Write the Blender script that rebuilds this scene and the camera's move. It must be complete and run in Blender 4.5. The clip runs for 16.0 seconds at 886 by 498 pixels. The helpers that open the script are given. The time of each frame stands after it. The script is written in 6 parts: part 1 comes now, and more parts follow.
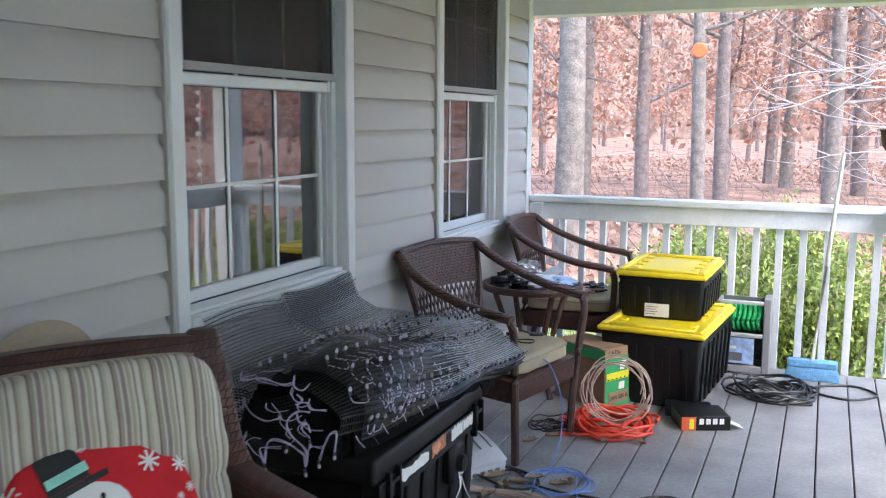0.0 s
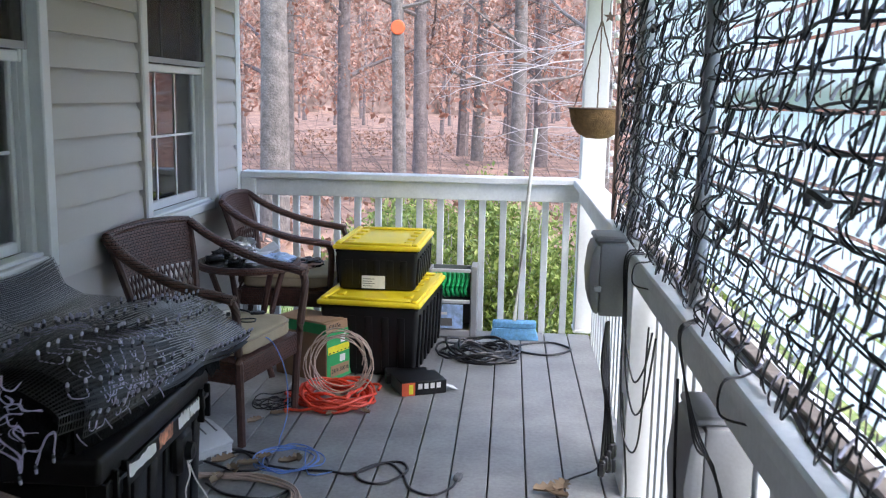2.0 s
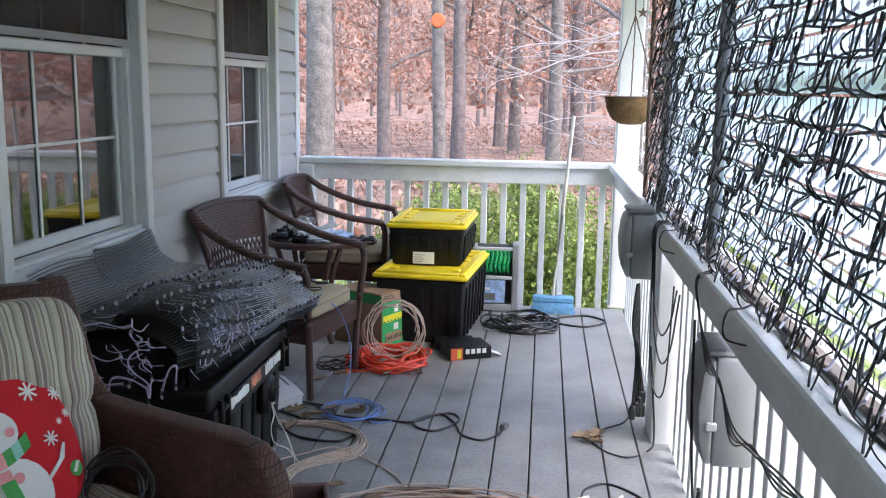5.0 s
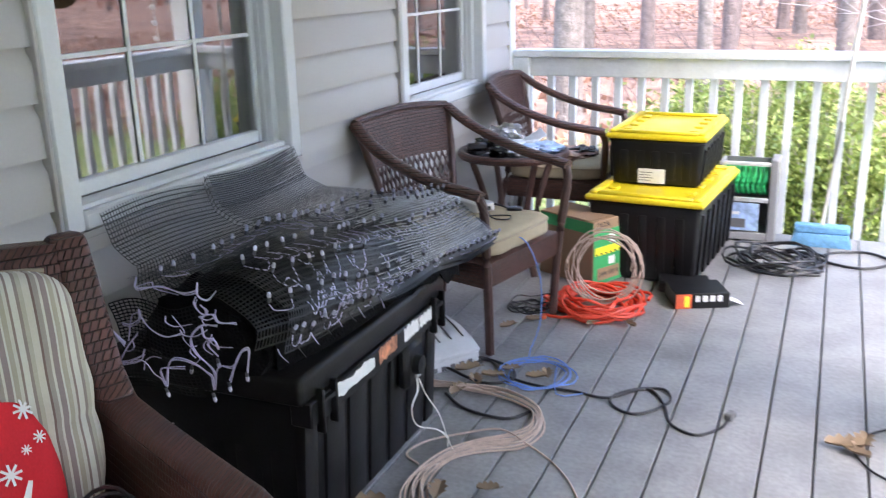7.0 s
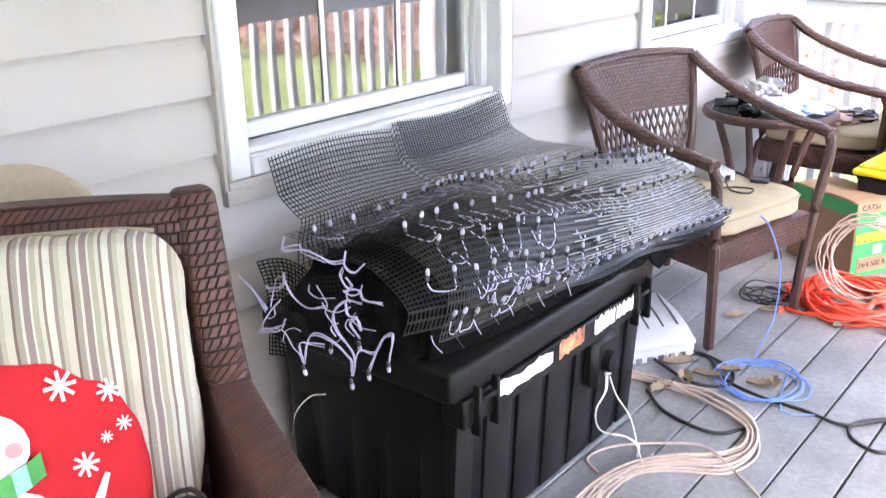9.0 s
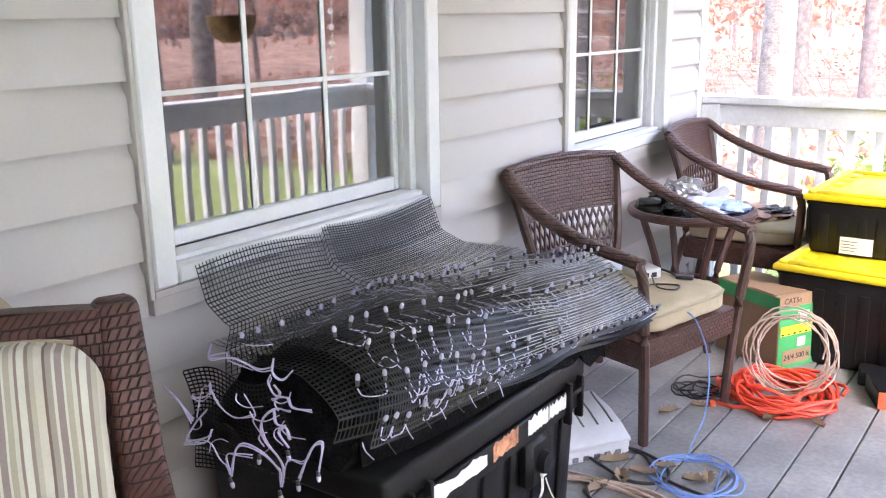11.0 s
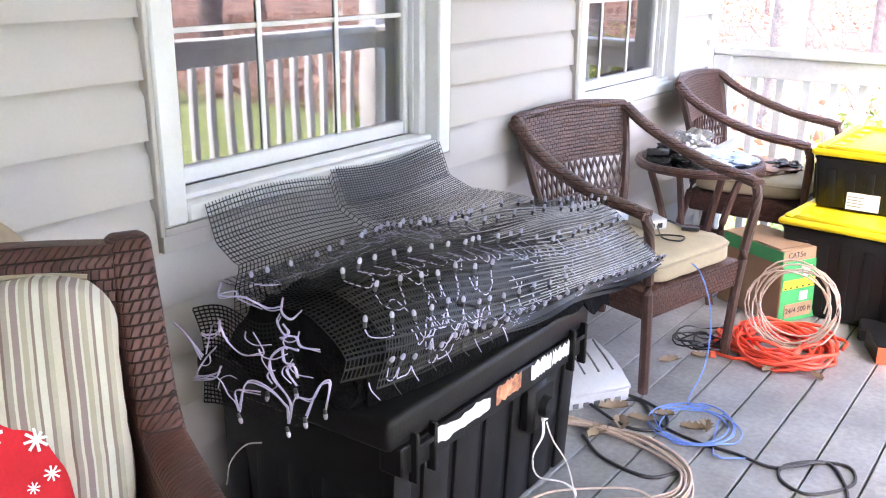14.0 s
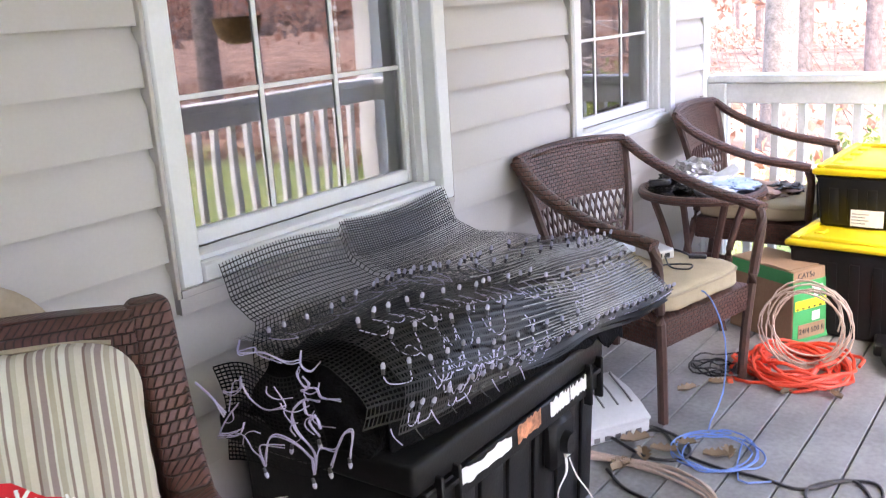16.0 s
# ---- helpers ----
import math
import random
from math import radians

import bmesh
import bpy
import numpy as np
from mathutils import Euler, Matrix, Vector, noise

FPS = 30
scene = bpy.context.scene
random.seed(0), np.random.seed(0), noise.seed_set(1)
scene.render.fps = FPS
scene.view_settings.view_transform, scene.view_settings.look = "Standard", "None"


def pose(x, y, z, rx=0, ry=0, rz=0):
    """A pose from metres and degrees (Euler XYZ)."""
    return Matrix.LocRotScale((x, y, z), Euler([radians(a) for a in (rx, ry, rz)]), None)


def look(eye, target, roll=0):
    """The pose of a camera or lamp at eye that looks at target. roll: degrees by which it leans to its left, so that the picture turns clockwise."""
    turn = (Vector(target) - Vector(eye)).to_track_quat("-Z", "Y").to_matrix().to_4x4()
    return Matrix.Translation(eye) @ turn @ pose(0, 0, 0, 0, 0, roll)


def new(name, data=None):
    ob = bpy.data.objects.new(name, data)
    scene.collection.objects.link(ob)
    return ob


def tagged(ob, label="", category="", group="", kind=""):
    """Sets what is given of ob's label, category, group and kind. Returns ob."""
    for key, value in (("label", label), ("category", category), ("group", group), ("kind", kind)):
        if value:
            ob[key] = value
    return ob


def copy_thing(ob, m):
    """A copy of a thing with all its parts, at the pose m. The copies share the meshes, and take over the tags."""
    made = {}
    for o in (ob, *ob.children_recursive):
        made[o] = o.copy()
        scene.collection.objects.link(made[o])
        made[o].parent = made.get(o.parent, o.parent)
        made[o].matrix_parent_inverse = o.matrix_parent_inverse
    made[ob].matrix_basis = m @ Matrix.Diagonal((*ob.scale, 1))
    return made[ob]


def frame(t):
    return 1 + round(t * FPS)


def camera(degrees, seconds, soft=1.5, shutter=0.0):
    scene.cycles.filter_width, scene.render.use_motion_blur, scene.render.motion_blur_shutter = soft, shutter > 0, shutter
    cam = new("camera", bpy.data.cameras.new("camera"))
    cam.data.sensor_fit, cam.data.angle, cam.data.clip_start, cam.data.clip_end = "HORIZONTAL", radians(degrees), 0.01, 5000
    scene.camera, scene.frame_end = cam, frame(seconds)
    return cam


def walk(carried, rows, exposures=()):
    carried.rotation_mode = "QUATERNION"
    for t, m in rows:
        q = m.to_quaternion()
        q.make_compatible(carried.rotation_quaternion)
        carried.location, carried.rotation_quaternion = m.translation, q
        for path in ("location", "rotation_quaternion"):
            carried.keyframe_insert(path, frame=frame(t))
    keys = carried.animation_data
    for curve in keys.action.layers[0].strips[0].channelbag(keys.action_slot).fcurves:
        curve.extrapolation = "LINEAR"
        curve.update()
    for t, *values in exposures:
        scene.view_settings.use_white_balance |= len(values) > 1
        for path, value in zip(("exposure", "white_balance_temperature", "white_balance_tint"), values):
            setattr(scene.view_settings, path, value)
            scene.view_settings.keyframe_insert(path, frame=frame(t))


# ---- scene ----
cam = camera(51.4, 16.0, soft=1.1, shutter=0.3)
PATH = [
    (0, (1.656, 0.312, 1.356), (0.898, 2.142, 1.079), 0.3),
    (0.5, (1.64, 0.626, 1.353), (0.909, 2.467, 1.075), 0.6),
    (1, (1.662, 0.768, 1.365), (1.105, 2.661, 1.038), 1.0),
    (1.5, (1.639, 0.566, 1.349), (1.349, 2.52, 1.041), 1.2),
    (2, (1.591, 0.3, 1.363), (1.454, 2.268, 1.038), 1.1),
    (2.5, (1.598, 0.041, 1.359), (1.33, 1.989, 0.994), 0.4),
    (3, (1.549, -0.178, 1.363), (1.249, 1.756, 0.947), -0.7),
    (3.2, (1.529, -0.241, 1.363), (1.292, 1.702, 0.953), -0.9),
    (5.3, (1.588, -0.042, 1.354), (1.368, 1.916, 1.011), 1.1),
    (5.5, (1.61, 0.031, 1.344), (1.351, 1.973, 0.946), 0.6),
    (6, (1.617, 0.28, 1.339), (1.313, 2.206, 0.895), 1.4),
    (6.5, (1.634, 0.541, 1.334), (1.27, 2.428, 0.779), 1.3),
    (7, (1.645, 0.77, 1.329), (0.892, 2.531, 0.752), -1.4),
    (7.5, (1.583, 0.987, 1.32), (0.695, 2.698, 0.788), 0.9),
    (8, (1.56, 1.093, 1.299), (0.495, 2.663, 0.666), 0.7),
    (8.5, (1.582, 1.137, 1.295), (0.42, 2.578, 0.539), -0.4),
    (9, (1.589, 1.148, 1.304), (0.397, 2.595, 0.607), -0.9),
    (9.5, (1.583, 1.153, 1.309), (0.385, 2.667, 0.785), -0.9),
    (9.7, (1.58, 1.153, 1.308), (0.396, 2.69, 0.821), -0.8),
    (11.8, (1.615, 1.158, 1.312), (0.525, 2.754, 0.796), -0.4),
    (12, (1.609, 1.159, 1.307), (0.524, 2.748, 0.763), -0.3),
    (12.5, (1.611, 1.155, 1.302), (0.529, 2.719, 0.683), -0.6),
    (13, (1.604, 1.15, 1.301), (0.518, 2.704, 0.664), -0.4),
    (13.5, (1.599, 1.144, 1.308), (0.502, 2.697, 0.689), -0.0),
    (14, (1.6, 1.139, 1.31), (0.493, 2.692, 0.707), 0.5),
    (14.5, (1.606, 1.138, 1.32), (0.492, 2.692, 0.732), -0.2),
    (15, (1.59, 1.157, 1.336), (0.466, 2.723, 0.801), -0.0),
    (15.5, (1.583, 1.164, 1.33), (0.448, 2.738, 0.845), 0.2),
    (16, (1.617, 1.111, 1.318), (0.48, 2.676, 0.809), -3.5),
]
EXPOSURE = [(0, 2.9, 6360, 14), (0.5, 3.08, 6360, 14), (1.5, 2.48, 6260, 13), (2.0, 2.36, 6210, 13), (2.5, 2.43, 6230, 13), (3.0, 2.72, 6260, 14), (5.5, 2.52, 6310, 14), (6.0, 2.78, 6360, 14), (6.5, 2.88, 6360, 15), (7.0, 3.33, 6510, 17), (8.0, 3.98, 6710, 21), (8.5, 4.43, 6860, 23), (9.0, 4.62, 6890, 23), (9.5, 4.36, 6910, 23), (12.0, 4.01, 7010, 23), (12.5, 4.08, 7010, 23), (13.5, 4.33, 7010, 23), (14.5, 4.25, 7010, 23), (15.5, 3.94, 7110, 24), (16.0, 3.91, 7110, 25)]
walk(cam, [(t, look(eye, target, roll)) for t, eye, target, roll in PATH],
     EXPOSURE)

# ---- world, sun ----
world = bpy.data.worlds.new("sky")
scene.world = world
world.use_nodes = True
wn = world.node_tree
sky = wn.nodes.new("ShaderNodeTexSky")
sky.sky_type, sky.sun_disc = "NISHITA", False
sky.sun_elevation, sky.sun_rotation = radians(48), radians(120)
sky.air_density, sky.dust_density, sky.ozone_density = 1.0, 1.5, 1.0
wn.links.new(sky.outputs[0], wn.nodes["Background"].inputs[0])
wn.nodes["Background"].inputs[1].default_value = 0.15
sun_data = bpy.data.lights.new("sun", "SUN")
sun_data.energy, sun_data.angle, sun_data.color = 0.8, radians(40), (1.0, 0.98, 0.95)
sun = new("sun", sun_data)
sun.matrix_world = look((30, -17, 38), (0, 0, 0))


# ---- materials ----
def mat(name, col, rough=0.6, var=0.12, scale=6.0, bump=0.15, fine=90.0, metal=0.0, spec=0.5, rand=0.0, depth=0.002, col2=None, spots=0.0, coords="Object"):
    m = bpy.data.materials.new(name)
    m.use_nodes = True
    nt = m.node_tree
    N, L = nt.nodes, nt.links
    b = N["Principled BSDF"]
    tc = N.new("ShaderNodeTexCoord")
    n1 = N.new("ShaderNodeTexNoise")
    n1.inputs["Scale"].default_value, n1.inputs["Detail"].default_value = scale, 6
    n2 = N.new("ShaderNodeTexNoise")
    n2.inputs["Scale"].default_value, n2.inputs["Detail"].default_value = fine, 4
    L.new(tc.outputs[coords], n1.inputs["Vector"])
    L.new(tc.outputs[coords], n2.inputs["Vector"])
    ramp = N.new("ShaderNodeValToRGB")
    lo = [max(0.0, c * (1 - var)) for c in col]
    hi = [min(1.0, c * (1 + var)) for c in (col2 or col)]
    ramp.color_ramp.elements[0].position, ramp.color_ramp.elements[1].position = 0.3, 0.7
    ramp.color_ramp.elements[0].color, ramp.color_ramp.elements[1].color = (*lo, 1), (*hi, 1)
    L.new(n1.outputs[0], ramp.inputs[0])
    hsv = N.new("ShaderNodeHueSaturation")
    L.new(ramp.outputs[0], hsv.inputs["Color"])
    val = N.new("ShaderNodeMapRange")
    val.inputs[1].default_value, val.inputs[2].default_value = 0.3, 0.7
    val.inputs[3].default_value, val.inputs[4].default_value = 1 - var * 0.6, 1 + var * 0.6
    L.new(n2.outputs[0], val.inputs[0])
    last = val.outputs[0]
    if rand:
        oi = N.new("ShaderNodeObjectInfo")
        mr = N.new("ShaderNodeMapRange")
        mr.inputs[3].default_value, mr.inputs[4].default_value = 1 - rand, 1 + rand
        L.new(oi.outputs["Random"], mr.inputs[0])
        mul = N.new("ShaderNodeMath")
        mul.operation = "MULTIPLY"
        L.new(last, mul.inputs[0])
        L.new(mr.outputs[0], mul.inputs[1])
        last = mul.outputs[0]
    L.new(last, hsv.inputs["Value"])
    L.new(hsv.outputs[0], b.inputs["Base Color"])
    b.inputs["Roughness"].default_value = rough
    rr = N.new("ShaderNodeMapRange")
    rr.inputs[3].default_value, rr.inputs[4].default_value = max(0.02, rough - 0.12), min(1, rough + 0.12)
    L.new(n1.outputs[0], rr.inputs[0])
    L.new(rr.outputs[0], b.inputs["Roughness"])
    b.inputs["Metallic"].default_value = metal
    b.inputs["Specular IOR Level"].default_value = spec
    if bump:
        bp = N.new("ShaderNodeBump")
        bp.inputs["Strength"].default_value, bp.inputs["Distance"].default_value = bump, depth
        L.new(n2.outputs[0], bp.inputs["Height"])
        L.new(bp.outputs[0], b.inputs["Normal"])
    return m


def island_leaf(name, stops, rough=0.6, trans=0.25):
    """Leaf material: one of several colours per leaf."""
    m = bpy.data.materials.new(name)
    m.use_nodes = True
    N, L = m.node_tree.nodes, m.node_tree.links
    b = N["Principled BSDF"]
    g = N.new("ShaderNodeNewGeometry")
    r = N.new("ShaderNodeValToRGB")
    while len(r.color_ramp.elements) < len(stops):
        r.color_ramp.elements.new(0.5)
    for i, c in enumerate(stops):
        r.color_ramp.elements[i].position = i / max(1, len(stops) - 1)
        r.color_ramp.elements[i].color = (*c, 1)
    L.new(g.outputs["Random Per Island"], r.inputs[0])
    L.new(r.outputs[0], b.inputs["Base Color"])
    b.inputs["Roughness"].default_value = rough
    t = N.new("ShaderNodeBsdfTranslucent")
    L.new(r.outputs[0], t.inputs["Color"])
    mx = N.new("ShaderNodeMixShader")
    mx.inputs[0].default_value = trans
    L.new(b.outputs[0], mx.inputs[1])
    L.new(t.outputs[0], mx.inputs[2])
    L.new(mx.outputs[0], N["Material Output"].inputs[0])
    return m


def wicker(name, col, bw=0.032, bh=0.011, gap=0.3):
    """Woven resin: short over-and-under strands."""
    m = mat(name, col, rough=0.45, var=0.25, scale=14, bump=0.0)
    N, L = m.node_tree.nodes, m.node_tree.links
    b = N["Principled BSDF"]
    tc = N.new("ShaderNodeTexCoord")
    sx = N.new("ShaderNodeSeparateXYZ")
    L.new(tc.outputs["Object"], sx.inputs[0])
    ad = N.new("ShaderNodeMath")
    ad.operation = "ADD"
    L.new(sx.outputs[0], ad.inputs[0])
    L.new(sx.outputs[1], ad.inputs[1])
    cb = N.new("ShaderNodeCombineXYZ")
    L.new(ad.outputs[0], cb.inputs[0])
    L.new(sx.outputs[2], cb.inputs[1])
    br = N.new("ShaderNodeTexBrick")
    br.inputs["Scale"].default_value = 1.0
    br.inputs["Brick Width"].default_value, br.inputs["Row Height"].default_value = bw, bh
    br.inputs["Mortar Size"].default_value, br.inputs["Mortar Smooth"].default_value = min(bh, bw) * 0.16, 1.0
    br.inputs["Color1"].default_value, br.inputs["Color2"].default_value = (1, 1, 1, 1), (0.72, 0.72, 0.72, 1)
    br.inputs["Mortar"].default_value = (gap, gap, gap, 1)
    L.new(cb.outputs[0], br.inputs["Vector"])
    mulc = N.new("ShaderNodeMix")
    mulc.data_type, mulc.blend_type = "RGBA", "MULTIPLY"
    mulc.inputs[0].default_value = 1.0
    src = b.inputs["Base Color"].links[0].from_socket
    L.new(src, mulc.inputs[6])
    L.new(br.outputs["Color"], mulc.inputs[7])
    L.new(mulc.outputs[2], b.inputs["Base Color"])
    bp = N.new("ShaderNodeBump")
    bp.inputs["Strength"].default_value, bp.inputs["Distance"].default_value = 1.0, 0.006
    L.new(br.outputs["Color"], bp.inputs["Height"])
    L.new(bp.outputs[0], b.inputs["Normal"])
    return m


def stripes(name, cols, width, axis=1, bump=0.12):
    """Woven stripes across one axis of the cloth."""
    m = mat(name, (0.8, 0.8, 0.8), rough=0.9, var=0.06, scale=20, bump=bump, fine=300, spec=0.2)
    N, L = m.node_tree.nodes, m.node_tree.links
    b = N["Principled BSDF"]
    tc = N.new("ShaderNodeTexCoord")
    sx = N.new("ShaderNodeSeparateXYZ")
    L.new(tc.outputs["Object"], sx.inputs[0])
    dv = N.new("ShaderNodeMath")
    dv.operation = "DIVIDE"
    dv.inputs[1].default_value = width
    L.new(sx.outputs[axis], dv.inputs[0])
    fr = N.new("ShaderNodeMath")
    fr.operation = "FRACT"
    L.new(dv.outputs[0], fr.inputs[0])
    r = N.new("ShaderNodeValToRGB")
    r.color_ramp.interpolation = "CONSTANT"
    while len(r.color_ramp.elements) < len(cols):
        r.color_ramp.elements.new(0.5)
    p = 0
    for i, (w, c) in enumerate(cols):
        r.color_ramp.elements[i].position = p
        r.color_ramp.elements[i].color = (*c, 1)
        p += w
    L.new(fr.outputs[0], r.inputs[0])
    mulc = N.new("ShaderNodeMix")
    mulc.data_type, mulc.blend_type = "RGBA", "MULTIPLY"
    mulc.inputs[0].default_value = 1.0
    src = b.inputs["Base Color"].links[0].from_socket
    L.new(src, mulc.inputs[6])
    L.new(r.outputs[0], mulc.inputs[7])
    L.new(mulc.outputs[2], b.inputs["Base Color"])
    return m


def glass_mat(name, ior, tint=(0.9, 0.92, 0.92)):
    m = bpy.data.materials.new(name)
    m.use_nodes = True
    N, L = m.node_tree.nodes, m.node_tree.links
    N.remove(N["Principled BSDF"])
    fz = N.new("ShaderNodeFresnel")
    fz.inputs["IOR"].default_value = ior
    tr = N.new("ShaderNodeBsdfTransparent")
    tr.inputs["Color"].default_value = (*tint, 1)
    gl = N.new("ShaderNodeBsdfGlossy")
    gl.inputs["Roughness"].default_value = 0.025
    no = N.new("ShaderNodeTexNoise")
    no.inputs["Scale"].default_value = 1.2
    bp = N.new("ShaderNodeBump")
    bp.inputs["Strength"].default_value, bp.inputs["Distance"].default_value = 0.05, 0.02
    L.new(no.outputs[0], bp.inputs["Height"])
    L.new(bp.outputs[0], gl.inputs["Normal"])
    mx = N.new("ShaderNodeMixShader")
    L.new(fz.outputs[0], mx.inputs[0])
    L.new(tr.outputs[0], mx.inputs[1])
    L.new(gl.outputs[0], mx.inputs[2])
    L.new(mx.outputs[0], N["Material Output"].inputs[0])
    return m


def veil_mat(name, col, open_share, translucent=False):
    """Thin cloth, screen or sheet that lets part of the light through."""
    m = bpy.data.materials.new(name)
    m.use_nodes = True
    N, L = m.node_tree.nodes, m.node_tree.links
    b = N["Principled BSDF"]
    b.inputs["Base Color"].default_value = (*col, 1)
    b.inputs["Roughness"].default_value = 0.7
    tr = N.new("ShaderNodeBsdfTranslucent" if translucent else "ShaderNodeBsdfTransparent")
    if translucent:
        tr.inputs["Color"].default_value = (*col, 1)
    mx = N.new("ShaderNodeMixShader")
    mx.inputs[0].default_value = open_share
    L.new(b.outputs[0], mx.inputs[1])
    L.new(tr.outputs[0], mx.inputs[2])
    L.new(mx.outputs[0], N["Material Output"].inputs[0])
    return m


M_SIDING = mat("vinyl_siding", (0.460, 0.424, 0.402), rough=0.5, var=0.03, scale=5, bump=0.05, fine=120, rand=0.025)
M_WHITE = mat("white_paint", (0.75, 0.75, 0.75), rough=0.45, var=0.05, scale=5, bump=0.1, fine=60)
M_RAIL = mat("painted_rail_wood", (0.78, 0.79, 0.80), rough=0.5, var=0.08, scale=7, bump=0.2, fine=70)
M_VINYL = mat("white_vinyl_frame", (0.68, 0.68, 0.69), rough=0.35, var=0.04, scale=6, bump=0.05)
M_DECK = mat("grey_deck_paint", (0.270, 0.271, 0.276), rough=0.38, var=0.24, scale=5, bump=0.25, fine=60, rand=0.07, depth=0.003)
M_UNDER = mat("dark_wood_under_deck", (0.03, 0.03, 0.03), rough=0.9)
M_CEIL = mat("ceiling_paint", (0.80, 0.79, 0.76), rough=0.7, var=0.04)
M_WICKER = wicker("dark_brown_wicker", (0.115, 0.040, 0.030), 0.0125, 0.018, 0.2)
M_WICKER2 = wicker("brown_chair_wicker", (0.122, 0.054, 0.041), 0.020, 0.0125, 0.07)
M_TUBE = mat("brown_wrapped_frame", (0.075, 0.036, 0.029), rough=0.45, var=0.25, scale=30, bump=0.5, fine=160)
M_STRIPE = stripes("striped_cushion_cloth", [(0.14, (0.70, 0.64, 0.54)), (0.05, (0.25, 0.17, 0.15)), (0.10, (0.42, 0.36, 0.31)), (0.05, (0.72, 0.68, 0.58)),
                                             (0.12, (0.36, 0.28, 0.27)), (0.04, (0.72, 0.69, 0.60)), (0.10, (0.50, 0.44, 0.34)), (0.07, (0.68, 0.64, 0.54)),
                                             (0.05, (0.33, 0.25, 0.22)), (0.12, (0.74, 0.71, 0.62)), (0.07, (0.36, 0.29, 0.25)), (0.09, (0.55, 0.50, 0.40))], 0.076)
M_TAN = mat("tan_seat_cloth", (0.46, 0.38, 0.26), rough=0.9, var=0.1, scale=12, bump=0.3, fine=260, spec=0.2)
M_PIPE = mat("tan_piping", (0.38, 0.31, 0.22), rough=0.9, var=0.1)
M_RED = mat("red_pillow_cloth", (0.62, 0.025, 0.035), rough=0.85, var=0.08, scale=14, bump=0.3, fine=240, spec=0.2)
M_PWHITE = mat("white_print", (0.82, 0.80, 0.80), rough=0.85, var=0.04)
M_PBLACK = mat("black_print", (0.03, 0.03, 0.035), rough=0.85)
M_PGREEN = mat("green_print", (0.08, 0.36, 0.10), rough=0.85)
M_PTEAL = mat("teal_print", (0.28, 0.60, 0.52), rough=0.85)
M_PPINK = mat("pink_print", (0.80, 0.32, 0.34), rough=0.85)
M_BIN = mat("black_plastic", (0.008, 0.008, 0.009), spec=0.25, rough=0.42, var=0.3, scale=10, bump=0.3, fine=140)
M_TOTE = mat("black_tote_plastic", (0.009, 0.009, 0.010), spec=0.3, rough=0.38, var=0.3, scale=9, bump=0.1, fine=120)
M_YELLOW = mat("yellow_plastic", (0.82, 0.63, 0.02), rough=0.35, var=0.06, scale=7, bump=0.08)
M_NET = mat("black_net_plastic", (0.010, 0.010, 0.011), rough=0.42, var=0.2, spec=0.22)
# black net again, greyer to paint in the sheen on its upper strands
M_NETTOP = mat("net_plastic_sheen", (0.020, 0.0195, 0.021), rough=0.36, var=0.3, spec=0.38)
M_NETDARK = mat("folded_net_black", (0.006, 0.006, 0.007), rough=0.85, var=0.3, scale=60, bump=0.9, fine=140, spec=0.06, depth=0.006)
# daylight glint on black net strands, painted in pale grey
M_NETGLINT = mat("net_strand_glint", (0.37, 0.355, 0.34), rough=0.35, var=0.3, scale=30)
M_BROWNSTRIP = mat("brown_strip", (0.20, 0.165, 0.14), rough=0.85, var=0.3, scale=12, bump=0.4, fine=60)
M_BULB = mat("clear_bulb_plastic", (0.50, 0.49, 0.61), rough=0.2, var=0.15, spec=0.8)
M_SOCKET = mat("bulb_socket", (0.05, 0.05, 0.06), rough=0.4)
M_LWIRE = mat("pale_violet_wire", (0.52, 0.47, 0.66), rough=0.4, var=0.1)
M_LABEL = mat("torn_paper_label", (0.80, 0.80, 0.79), rough=0.8, var=0.05)
M_ORLAB = mat("orange_photo_label", (0.60, 0.25, 0.14), rough=0.6, var=0.5, scale=40)
M_CARD = mat("brown_cardboard", (0.33, 0.21, 0.13), rough=0.85, var=0.1, scale=10, bump=0.2, fine=120)
M_CGREEN = mat("green_carton_print", (0.04, 0.36, 0.12), rough=0.55, var=0.08)
M_CYEL = mat("yellow_caution_tape", (0.82, 0.78, 0.05), rough=0.4)
M_ORANGE = mat("orange_cord", (0.80, 0.075, 0.035), rough=0.42, var=0.1, scale=18)
M_AMBER = mat("amber_cord", (0.62, 0.26, 0.07), rough=0.45, var=0.12, scale=18)
M_BEIGE = mat("beige_speaker_wire", (0.62, 0.48, 0.40), rough=0.45, var=0.12, scale=30)
M_BROWNW = mat("brown_wire", (0.33, 0.20, 0.15), rough=0.5, var=0.3, scale=30)
M_BLUE = mat("blue_network_cable", (0.16, 0.30, 0.72), rough=0.4, var=0.1, scale=20)
M_BLACKC = mat("black_cable", (0.018, 0.018, 0.022), rough=0.4, var=0.2, scale=20)
M_WHITEC = mat("white_cable", (0.75, 0.72, 0.68), rough=0.5)
M_GREY = mat("grey_enclosure_plastic", (0.29, 0.29, 0.30), rough=0.45, var=0.08, scale=6, bump=0.15, fine=140)
M_GREYD = mat("dark_grey_latch", (0.16, 0.16, 0.17), rough=0.5)
M_GRILLE = mat("pale_grey_housing", (0.54, 0.55, 0.57), rough=0.4, var=0.05)
M_HOSE = mat("green_hose", (0.03, 0.50, 0.16), rough=0.3, var=0.1)
